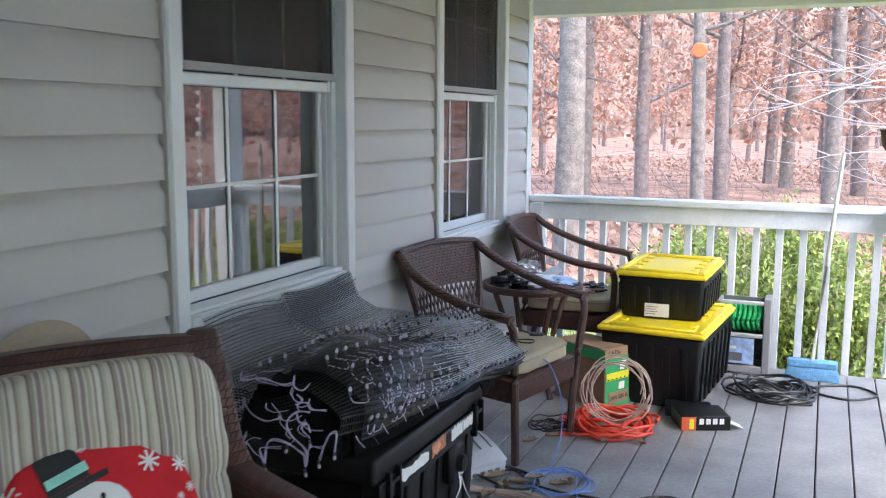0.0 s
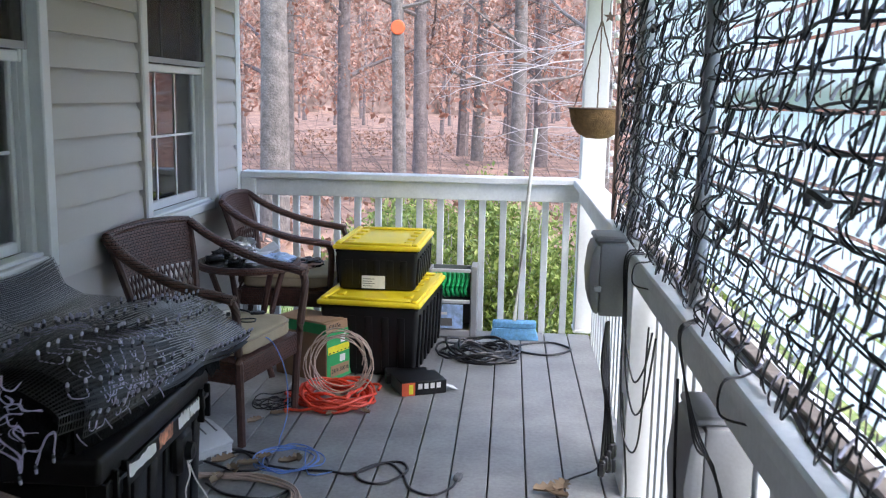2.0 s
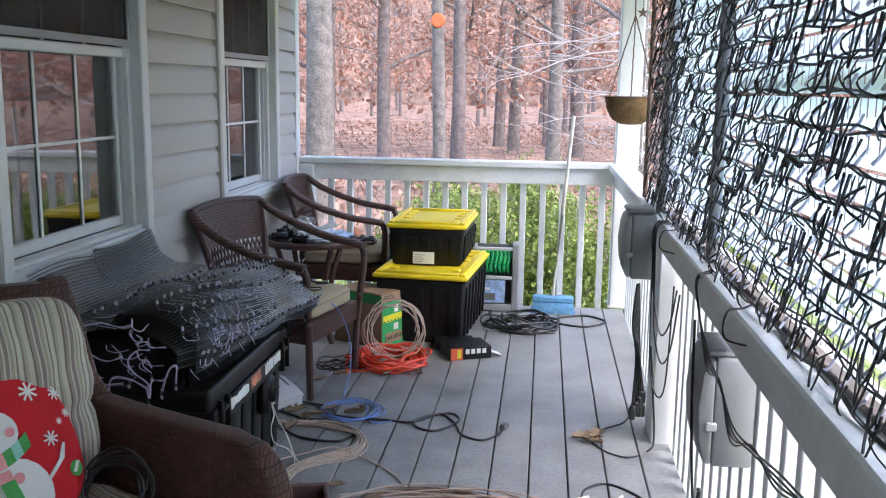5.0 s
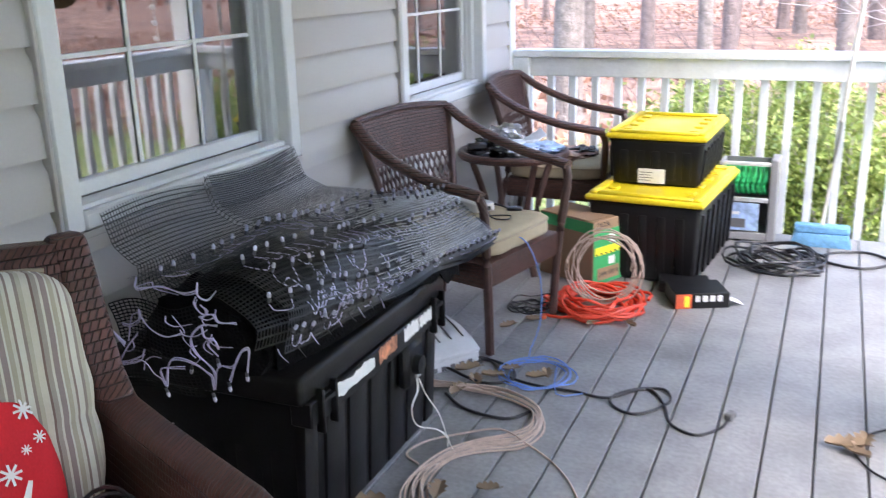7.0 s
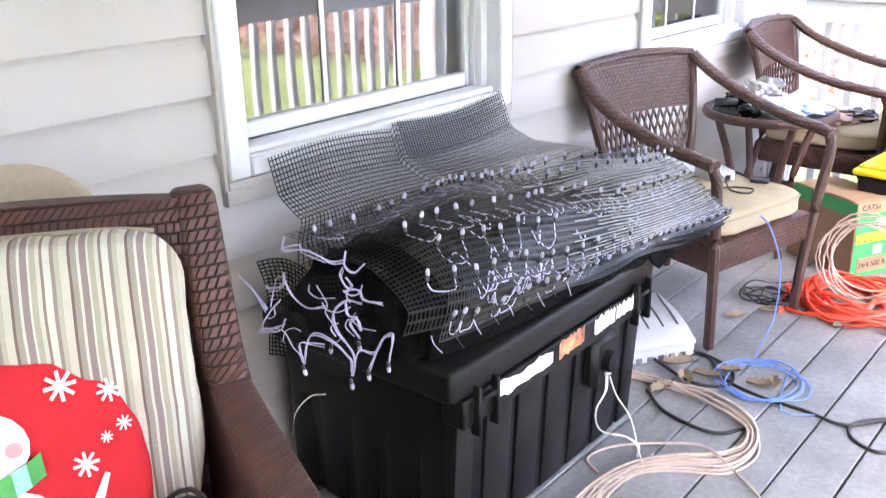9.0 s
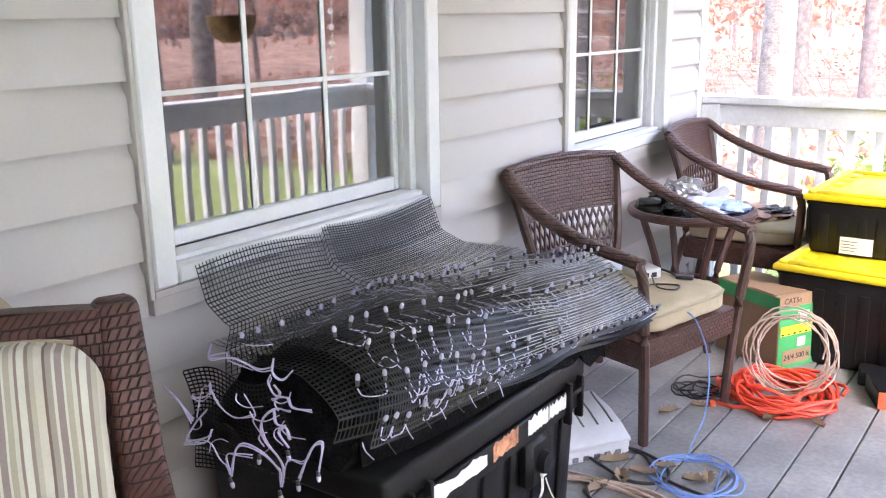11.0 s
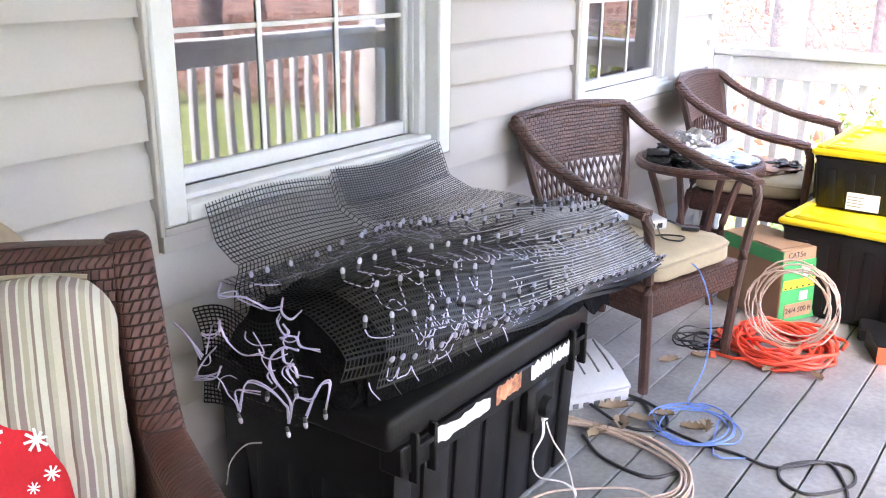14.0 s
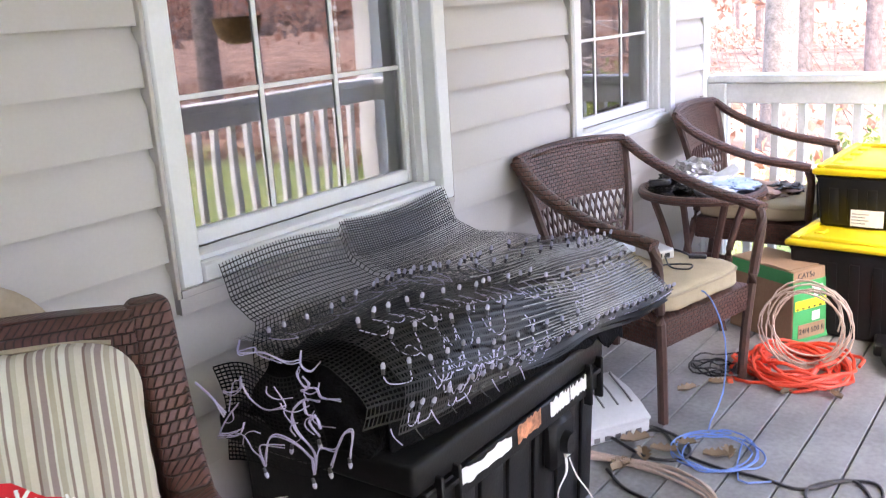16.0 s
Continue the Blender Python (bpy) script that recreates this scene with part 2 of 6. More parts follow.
M_BRUSH = mat("blue_bristles", (0.17, 0.42, 0.70), rough=0.7, var=0.2, scale=60, bump=0.8, fine=300, depth=0.006)
M_POLE = mat("worn_pole_metal", (0.62, 0.60, 0.56), rough=0.4, var=0.15, scale=20)
M_COCO = mat("coconut_liner", (0.20, 0.115, 0.05), rough=0.95, var=0.35, scale=35, bump=0.9, fine=190, depth=0.006)
M_CHAIN = mat("rusty_chain", (0.16, 0.11, 0.09), rough=0.6, metal=0.4)
M_PLANTER = mat("red_brown_planter", (0.13, 0.065, 0.06), rough=0.6, var=0.2, scale=9)
M_SOIL = mat("dry_soil", (0.09, 0.06, 0.04), rough=1.0, var=0.4, scale=40, bump=0.8)
M_LEAFDRY = island_leaf("dry_oak_leaf", [(0.22, 0.15, 0.10), (0.31, 0.23, 0.155), (0.16, 0.105, 0.07)], 0.8, 0.1)
M_BARK = mat("grey_bark", (0.195, 0.168, 0.150), rough=0.95, var=0.35, scale=9, bump=0.9, fine=38, depth=0.02)
M_BARKD = mat("dark_bark", (0.17, 0.135, 0.125), rough=0.95, var=0.35, scale=9, bump=0.9, fine=38, depth=0.02)
M_TWIG = mat("pale_twig", (0.42, 0.37, 0.36), rough=0.9, var=0.2)
M_RUST = island_leaf("russet_leaves", [(0.33, 0.145, 0.090), (0.38, 0.215, 0.150), (0.26, 0.105, 0.068), (0.41, 0.29, 0.225), (0.33, 0.175, 0.120)], 0.7, 0.28)
M_GREENL = island_leaf("shrub_leaves", [(0.16, 0.24, 0.05), (0.34, 0.42, 0.10), (0.09, 0.15, 0.04), (0.46, 0.50, 0.16), (0.20, 0.27, 0.06)], 0.5, 0.35)
M_GRASSB = island_leaf("grass_blades", [(0.16, 0.24, 0.05), (0.30, 0.36, 0.10), (0.36, 0.33, 0.14)], 0.7, 0.3)
M_LITTER = island_leaf("fallen_leaves", [(0.30, 0.165, 0.11), (0.40, 0.25, 0.18), (0.24, 0.12, 0.08), (0.46, 0.31, 0.23)], 0.85, 0.1)
M_GLASS = glass_mat("window_glass", 3.2)
M_CLEARG = glass_mat("table_glass", 1.5)
M_SCREEN = veil_mat("insect_screen", (0.025, 0.024, 0.024), 0.45)
M_SHEET = veil_mat("white_translucent_sheet", (0.82, 0.91, 0.97), 0.8, True)
M_BAR = mat("faded_print_bar", (0.42, 0.30, 0.32), rough=0.7)
M_FOILG = mat("crumpled_silver_bag", (0.50, 0.50, 0.52), rough=0.25, var=0.3, scale=20, metal=0.6, bump=0.6, fine=60, depth=0.006)
M_BAGW = mat("white_packaging", (0.68, 0.72, 0.80), rough=0.35, var=0.12, scale=14, bump=0.5, fine=50, depth=0.006)
M_BAGB = mat("pale_blue_packaging", (0.38, 0.52, 0.80), rough=0.35, var=0.3, scale=16, bump=0.5, fine=50, depth=0.006)
M_BAGK = mat("black_plastic_bag", (0.02, 0.02, 0.022), rough=0.25, var=0.3, scale=16, bump=0.7, fine=40, depth=0.008)
M_SILVER = mat("silver_case", (0.55, 0.55, 0.55), rough=0.35, metal=0.5)
M_PRINTRED = mat("red_carton_print", (0.72, 0.12, 0.05), rough=0.5)
M_ORDISC = mat("orange_marker", (0.90, 0.16, 0.05), rough=0.5)
M_ROOMW = mat("room_wall_paint", (0.45, 0.42, 0.39), rough=0.9)
M_CURTAIN = mat("pale_curtain", (0.62, 0.58, 0.54), rough=0.9, var=0.1)


# ---- mesh helpers ----
def link_mesh(name, bm, material, smooth=True):
    me = bpy.data.meshes.new(name)
    bm.to_mesh(me)
    bm.free()
    if material:
        me.materials.append(material)
    if smooth:
        me.polygons.foreach_set("use_smooth", [True] * len(me.polygons))
        me.set_sharp_from_angle(angle=radians(38))
    return me


def part(name, bm, material, parent, label="", smooth=True):
    ob = new(name, link_mesh(name, bm, material, smooth))
    ob.parent = parent
    if label:
        ob["label"] = label
    return ob


def share(name, me, parent, m):
    ob = new(name, me)
    ob.parent = parent
    ob.matrix_basis = m
    return ob


def thing(name, m, label, category, group="", kind=""):
    ob = new(name)
    ob.empty_display_size = 0.05
    ob.matrix_basis = m
    return tagged(ob, label, category, group, kind)


def single(name, bm, material, label, category, group="", kind="", m=None, smooth=True):
    ob = new(name, link_mesh(name, bm, material, smooth))
    if m is not None:
        ob.matrix_basis = m
    return tagged(ob, label, category, group, kind)


def BM():
    return bmesh.new()


def merge(bm, other):
    me = bpy.data.meshes.new("tmp")
    other.to_mesh(me)
    other.free()
    bm.from_mesh(me)
    bpy.data.meshes.remove(me)


def box(bm, lo, hi, bev=0.0, m=None, seg=1):
    b = bmesh.new()
    bmesh.ops.create_cube(b, size=1)
    c = [(p + q) / 2 for p, q in zip(lo, hi)]
    s = [q - p for p, q in zip(lo, hi)]
    for v in b.verts:
        v.co = Vector([v.co[i] * s[i] + c[i] for i in range(3)])
    if bev:
        bmesh.ops.bevel(b, geom=list(b.edges), offset=bev, segments=seg, affect="EDGES", profile=0.5)
    if m is not None:
        b.transform(m)
    merge(bm, b)
    return bm


def smooth_line(pts, n=6):
    """Catmull-Rom through the points."""
    P = [np.array(p, float) for p in pts]
    P = [2 * P[0] - P[1]] + P + [2 * P[-1] - P[-2]]
    out = []
    for i in range(1, len(P) - 2):
        for k in range(n):
            t = k / n
            a, b, c, d = P[i - 1], P[i], P[i + 1], P[i + 2]
            out.append(0.5 * (2 * b + (c - a) * t + (2 * a - 5 * b + 4 * c - d) * t * t + (3 * b - a - 3 * c + d) * t ** 3))
    out.append(P[-2])
    return out


def tube(bm, pts, r, sides=6, flat=1.0, r_end=None, cap=True):
    """Sweeps a round section along a line; flat squeezes it upright."""
    P = [Vector(p) for p in pts]
    rings = []
    up = Vector((0, 0, 1))
    for i, p in enumerate(P):
        d = (P[min(i + 1, len(P) - 1)] - P[max(i - 1, 0)])
        if d.length < 1e-9:
            d = Vector((0, 0, 1))
        d.normalize()
        a = d.cross(up)
        if a.length < 0.15:
            a = d.cross(Vector((1, 0, 0)))
        a.normalize()
        b = a.cross(d)
        rad = r if r_end is None else r + (r_end - r) * i / max(1, len(P) - 1)
        rings.append([bm.verts.new(p + rad * (a * math.cos(2 * math.pi * k / sides) + b * flat * math.sin(2 * math.pi * k / sides))) for k in range(sides)])
    for q, s in zip(rings, rings[1:]):
        for k in range(sides):
            bm.faces.new((q[k], q[(k + 1) % sides], s[(k + 1) % sides], s[k]))
    if cap and sides > 2:
        bm.faces.new(rings[0][::-1])
        bm.faces.new(rings[-1])
    return bm


def lathe(bm, prof, n=24, m=None, close=False):
    """Turns a profile of (radius, height) round z."""
    b = bmesh.new()
    rings = [[b.verts.new((r * math.cos(2 * math.pi * k / n), r * math.sin(2 * math.pi * k / n), z)) for k in range(n)] for r, z in prof]
    for q, s in zip(rings, rings[1:]):
        for k in range(n):
            b.faces.new((q[k], q[(k + 1) % n], s[(k + 1) % n], s[k]))
    if close:
        b.faces.new(rings[0][::-1])
        b.faces.new(rings[-1])
    if m is not None:
        b.transform(m)
    merge(bm, b)
    return bm


def soft_box(bm, size, k=5.0, n=10, m=None, wrinkle=0.0, puff=(0.0, 0.0, 0.0)):
    """A stuffed block: a rounded box with soft edges."""
    b = bmesh.new()
    bmesh.ops.create_cube(b, size=2)
    bmesh.ops.subdivide_edges(b, edges=list(b.edges), cuts=n, use_grid_fill=True)
    for v in b.verts:
        p = v.co
        s = (abs(p.x) ** k + abs(p.y) ** k + abs(p.z) ** k) ** (1 / k)
        q = p / s
        q = Vector((q.x * (1 + puff[0] * (1 - q.y * q.y) * (1 - q.z * q.z)), q.y * (1 + puff[1] * (1 - q.x * q.x)), q.z * (1 + puff[2] * (1 - q.x * q.x) * (1 - q.y * q.y))))
        w = Vector((q.x * size[0] / 2, q.y * size[1] / 2, q.z * size[2] / 2))
        if wrinkle:
            w += q * wrinkle * noise.noise(w * 14)
        v.co = w
    if m is not None:
        b.transform(m)
    merge(bm, b)
    return bm


def prism(bm, outline, axis, lo, hi, bev=0.0, m=None, seg=2):
    """Extrudes a flat outline along an axis (0 x, 1 y, 2 z)."""
    b = bmesh.new()
    def at(p, q):
        v = [p[0], p[1]]
        v.insert(axis, q)
        return b.verts.new(v)
    A = [at(p, lo) for p in outline]
    B = [at(p, hi) for p in outline]
    b.faces.new(A)
    b.faces.new(B)
    for i in range(len(A)):
        j = (i + 1) % len(A)
        b.faces.new((A[i], A[j], B[j], B[i]))
    bmesh.ops.recalc_face_normals(b, faces=list(b.faces))
    if bev:
        ed = [e for e in b.edges if len(e.link_faces) == 2 and e.calc_face_angle(0) > 0.5]
        bmesh.ops.bevel(b, geom=ed, offset=bev, segments=seg, affect="EDGES", profile=0.5)
    if m is not None:
        b.transform(m)
    merge(bm, b)
    return bm


def crumple(bm, size, amp, m, seed=0, sub=4):
    b = bmesh.new()
    bmesh.ops.create_icosphere(b, subdivisions=sub, radius=0.5)
    off = Vector((seed * 7.3, seed * 3.1, 0))
    for v in b.verts:
        n = v.co.normalized()
        v.co = v.co * (1 + amp * noise.noise(n * 2.2 + off) + amp * 0.6 * abs(noise.noise(n * 6 + off)))
        v.co.z = max(v.co.z, -0.3)
        v.co = Vector((v.co.x * size[0], v.co.y * size[1], (v.co.z + 0.3) * size[2]))
    b.transform(m)
    merge(bm, b)
    return bm


def words(text, size, depth=0.0004):
    """The outlines of a line of text as a bmesh in the xy plane."""
    cu = bpy.data.curves.new("words", "FONT")
    cu.body, cu.size, cu.extrude, cu.align_x, cu.align_y = text, size, depth, "CENTER", "CENTER"
    ob = bpy.data.objects.new("words", cu)
    scene.collection.objects.link(ob)
    bpy.context.view_layer.update()
    me = bpy.data.meshes.new_from_object(ob.evaluated_get(bpy.context.evaluated_depsgraph_get()))
    b = bmesh.new()
    b.from_mesh(me)
    bpy.data.objects.remove(ob)
    bpy.data.meshes.remove(me)
    return b


def leaves(n, where, size, seed, bm=None, shape=1.6):
    """Many small folded leaves at places that where(rng) gives, as one mesh."""
    rng = random.Random(seed)
    V, F = [], []
    for i in range(n):
        c = Vector(where(rng))
        s = size * rng.uniform(0.6, 1.35)
        q = Euler((rng.uniform(-1.3, 1.3), rng.uniform(-1.3, 1.3), rng.uniform(0, 6.3))).to_matrix()
        o = len(V)
        for p in ((-s * shape / 2, 0, 0), (0, -s / 2, s * 0.12), (s * shape / 2, 0, 0), (0, s / 2, s * 0.12)):
            V.append(c + q @ Vector(p))
        F.append((o, o + 1, o + 2, o + 3))
    me = bpy.data.meshes.new("leaves")
    me.from_pydata([tuple(v) for v in V], [], F)
    return me


# ---- ground and deck ----
def grass_to_leaves():
    m = mat("lawn_and_leaf_litter", (0.175, 0.095, 0.064), rough=0.95, var=0.4, scale=1.2, bump=0.8, fine=30, depth=0.03, col2=(0.31, 0.185, 0.128))
    N, L = m.node_tree.nodes, m.node_tree.links
    b = N["Principled BSDF"]
    tc = N.new("ShaderNodeTexCoord")
    sx = N.new("ShaderNodeSeparateXYZ")
    L.new(tc.outputs["Object"], sx.inputs[0])
    no = N.new("ShaderNodeTexNoise")
    no.inputs["Scale"].default_value, no.inputs["Detail"].default_value = 0.7, 6
    L.new(tc.outputs["Object"], no.inputs["Vector"])
    ma = N.new("ShaderNodeMath")
    ma.operation = "MULTIPLY_ADD"
    ma.inputs[1].default_value = 5.0
    L.new(no.outputs[0], ma.inputs[0])
    L.new(sx.outputs[1], ma.inputs[2])
    mr = N.new("ShaderNodeMapRange")
    mr.inputs[1].default_value, mr.inputs[2].default_value = 11.5, 13.5
    L.new(ma.outputs[0], mr.inputs[0])
    n3 = N.new("ShaderNodeTexNoise")
    n3.inputs["Scale"].default_value, n3.inputs["Detail"].default_value = 9, 5
    L.new(tc.outputs["Object"], n3.inputs["Vector"])
    gr = N.new("ShaderNodeValToRGB")
    gr.color_ramp.elements[0].position, gr.color_ramp.elements[1].position = 0.35, 0.65
    gr.color_ramp.elements[0].color, gr.color_ramp.elements[1].color = (0.14, 0.21, 0.05, 1), (0.34, 0.36, 0.13, 1)
    L.new(n3.outputs[0], gr.inputs[0])
    mx = N.new("ShaderNodeMix")
    mx.data_type = "RGBA"
    src = b.inputs["Base Color"].links[0].from_socket
    L.new(mr.outputs[0], mx.inputs[0])
    L.new(gr.outputs[0], mx.inputs[6])
    L.new(src, mx.inputs[7])
    L.new(mx.outputs[2], b.inputs["Base Color"])
    return m


GROUND = -0.55
M_GROUND = grass_to_leaves()
g = BM()
bmesh.ops.create_grid(g, x_segments=60, y_segments=60, size=1)
for v in g.verts:
    p = v.co.copy()
    v.co.x, v.co.y = 400 * p.x * abs(p.x) ** 1.5, 400 * p.y * abs(p.y) ** 1.5
    d = math.hypot(v.co.x, v.co.y)
    v.co.z = GROUND + (0.25 * noise.noise(Vector((v.co.x * 0.06, v.co.y * 0.06, 0))) * min(1, max(0, (d - 14) / 10)))
single("ground", g, M_GROUND, "grass lawn running into brown leaf litter under trees", "ground", kind="structure")

FLOOR_X0, FLOOR_X1, FLOOR_Y0, FLOOR_Y1 = 0.0, 2.09, -3.0, 5.62
floor = thing("floor", pose(0, 0, 0), "grey painted porch floor of long wooden boards", "floor", kind="structure")
b = box(BM(), (-0.02, FLOOR_Y0, -0.22), (2.05, FLOOR_Y1 - 0.03, -0.03))
part("deck_frame", b, M_UNDER, floor, "dark framing under the boards")
PITCH = 0.1373
SEAM = 1.549
edges = [SEAM + k * PITCH for k in range(-11, 5)]
edges = [0.0] + [e for e in edges if 0.02 < e < 2.07] + [FLOOR_X1]

# ---- house wall with two windows ----
WIN = [(2.325, 3.37), (4.175, 5.155)]
Z0, Z1 = 0.755, 2.26
HOUSE_END = 5.64
wall = thing("wall_west", pose(0, 0, 0), "house wall clad in taupe grey lap siding", "wall", kind="structure")
b = BM()
ys = [-3.0, WIN[0][0], WIN[0][1], WIN[1][0], WIN[1][1], HOUSE_END]
for i in range(5):
    if i % 2 == 0:
        box(b, (-0.16, ys[i], GROUND), (-0.004, ys[i + 1], 2.7))
    else:
        box(b, (-0.16, ys[i], GROUND), (-0.004, ys[i + 1], Z0))
        box(b, (-0.16, ys[i], Z1), (-0.004, ys[i + 1], 2.7))
part("wall_core", b, M_ROOMW, wall, "plain wall core behind the siding", smooth=False)
north = thing("wall_north", pose(0, 0, 0), "end wall of the house beyond the corner", "wall", kind="structure")
part("wall_core", box(BM(), (-8, HOUSE_END - 0.16, GROUND), (-0.16, HOUSE_END, 2.7)), M_SIDING, north)
part("room_wall", box(BM(), (-4.0, -3, GROUND), (-3.9, HOUSE_END - 0.16, 2.7)), M_ROOMW, north)
part("room_floor", box(BM(), (-3.9, -3, -0.1), (-0.16, HOUSE_END - 0.16, 0.0)), M_ROOMW, north)
south = thing("wall_south", pose(0, 0, 0), "plain sided wall closing the porch", "wall", kind="structure")
part("wall_core", box(BM(), (-4, -3.15, GROUND), (2.2, -3.0, 2.7)), M_SIDING, south)

cb = BM()
prism(cb, [(0, 0), (0.021, 0), (0.021, 0.09), (0, 0.09)], 2, GROUND, 2.15, 0.002)
share_me = link_mesh("corner_post", cb, M_WHITE)
share("corner_board", share_me, wall, pose(0.0, HOUSE_END - 0.09, 0))
share("corner_board", share_me, wall, pose(-0.10, HOUSE_END + 0.002, 0) @ pose(0, 0, 0, 0, 0, 0))

ceiling = single("ceiling", box(BM(), (-0.16, -3.15, 2.24), (2.3, 5.95, 2.32)), M_CEIL, "pale painted porch ceiling", "ceiling", kind="structure")
roof = single("roof", prism(BM(), [(-4.2, 4.0), (2.7, 2.33), (2.7, 2.40), (-4.2, 4.1)], 1, -3.4, 6.2), M_UNDER, "porch roof over the ceiling", "roof", kind="structure")
room_top = single("ceiling", box(BM(), (-4, -3, 2.5), (-0.16, HOUSE_END, 2.58)), M_ROOMW, "plain ceiling of the dim room", "ceiling", kind="structure")
beam = thing("porch_beam", pose(0, 0, 0), "cream painted beams along the porch roof edge", "beam", kind="structure")
part("end_beam", box(BM(), (-0.0, 5.63, 1.965), (2.16, 5.78, 2.24), 0.004), M_CEIL, beam)
part("side_beam", box(BM(), (2.0, -3.0, 1.965), (2.16, 5.628, 2.24), 0.004), M_CEIL, beam)


def window(name, y0, y1, label):
    w = thing(name, pose(0, 0, 0), label, "window", kind="structure")
    # outer casing
    b = BM()
    T = 0.062
    box(b, (-0.02, y0, Z0), (0.034, y0 + T, Z1), 0.006)
    box(b, (-0.02, y1 - T, Z0), (0.034, y1, Z1), 0.006)
    box(b, (-0.02, y0 + T, Z1 - T), (0.034, y1 - T, Z1), 0.006)
    part("window_frame", b, M_VINYL, w, "white vinyl frame")
    b = BM()
    box(b, (-0.003, y0 - 0.013, Z0 - 0.018), (0.030, y0 - 0.001, Z1), 0.002)
    box(b, (-0.003, y1 + 0.001, Z0 - 0.018), (0.030, y1 + 0.003, Z1), 0.001)
    box(b, (0.026, y0 - 0.001, Z0 - 0.018), (0.031, y1 + 0.001, Z0 - 0.001), 0.001)
    part("channel_trim", b, M_SIDING, w, "taupe channel trim round the frame")
    b = box(BM(), (-0.02, y0 + T, Z0), (0.034, y1 - T, Z0 + 0.045), 0.006)
    box(b, (-0.05, y0 + T, Z0 + 0.045), (0.010, y1 - T, Z0 + 0.06), 0.003)
    part("window_sill", b, M_VINYL, w)
    b = BM()
    for ya, yb in ((y0 + T, y0 + T + 0.03), (y1 - T - 0.03, y1 - T)):
        box(b, (-0.11, ya, Z0 + 0.05), (-0.012, yb, Z1 - T), 0.003)
        box(b, (-0.045, ya - 0.004 if ya > y0 + 0.2 else ya, Z0 + 0.06), (-0.035, yb + (0.004 if ya < y0 + 0.2 else 0), Z1 - T))
    part("jamb_track", b, M_VINYL, w, "grooved white sash track")
    zi0, zm, zt = Z0 + 0.06, 1.47, Z1 - T
    ya, yb = y0 + T + 0.03, y1 - T - 0.03
    def sash(nm, x, za, zb, rail_b, rail_t, st):
        f = BM()
        box(f, (x, ya, za), (x + 0.032, ya + st, zb), 0.004)
        box(f, (x, yb - st, za), (x + 0.032, yb, zb), 0.004)
        box(f, (x, ya + st, za), (x + 0.032, yb - st, za + rail_b), 0.004)
        box(f, (x, ya + st, zb - rail_t), (x + 0.032, yb - st, zb), 0.004)
        s = part(nm, f, M_VINYL, w)
        gy0, gy1, gz0, gz1 = ya + st, yb - st, za + rail_b, zb - rail_t
        p = part("pane", box(BM(), (x + 0.014, gy0, gz0), (x + 0.018, gy1, gz1)), M_GLASS, s, "reflecting window glass", smooth=False)
        p.visible_shadow = False
        for k in (1, 2):
            yy = gy0 + (gy1 - gy0) * k / 3
            part("glazing_bar", box(BM(), (x + 0.0185, yy - 0.007, gz0), (x + 0.0235, yy + 0.007, gz1), 0.001), M_VINYL, s)
        zz = gz0 + (gz1 - gz0) * 0.5
        for k in range(3):
            q0 = gy0 + (gy1 - gy0) * k / 3 + (0.0075 if k else 0)
            q1 = gy0 + (gy1 - gy0) * (k + 1) / 3 - (0.0075 if k < 2 else 0)
            part("glazing_bar", box(BM(), (x + 0.0185, q0, zz - 0.006), (x + 0.0235, q1, zz + 0.006), 0.001), M_VINYL, s)
    sash("lower_sash", -0.085, zi0, zm + 0.02, 0.04, 0.035, 0.022)
    sash("upper_sash", -0.048, zm - 0.018, zt, 0.036, 0.03, 0.022)
    # screen over the upper half
    f = BM()
    box(f, (-0.010, ya - 0.01, zm + 0.022), (0.002, ya + 0.012, zt), 0.002)
    box(f, (-0.010, yb - 0.012, zm + 0.022), (0.002, yb + 0.01, zt), 0.002)
    box(f, (-0.010, ya + 0.012, zm + 0.022), (0.002, yb - 0.012, zm + 0.048), 0.002)
    s = part("screen_frame", f, M_GREY, w, "grey aluminium screen frame")
    part("screen", box(BM(), (-0.006, ya + 0.012, zm + 0.048), (-0.004, yb - 0.012, zt)), M_SCREEN, s, "dark insect screen", smooth=False)
    return w


window("window_1", *WIN[0], "white vinyl double hung window with grilles and dark screen")
window("window_2", *WIN[1], "white vinyl double hung window nearer the porch end")
for y0, y1 in WIN:
    c = BM()
    for k in range(2):
        base = y0 + 0.12 if k == 0 else y1 - 0.30
        rows = []
        for i in range(13):
            yy = base + 0.18 * i / 12
            xx = -0.30 + 0.02 * math.sin(i * 2.1)
            rows.append((c.verts.new((xx, yy, 0.6)), c.verts.new((xx, yy, 2.3))))
        for p, q in zip(rows, rows[1:]):
            c.faces.new((p[0], q[0], q[1], p[1]))
    single("curtain", c, M_CURTAIN, "pale sheer curtain hanging inside the window", "curtain", group="window curtains")

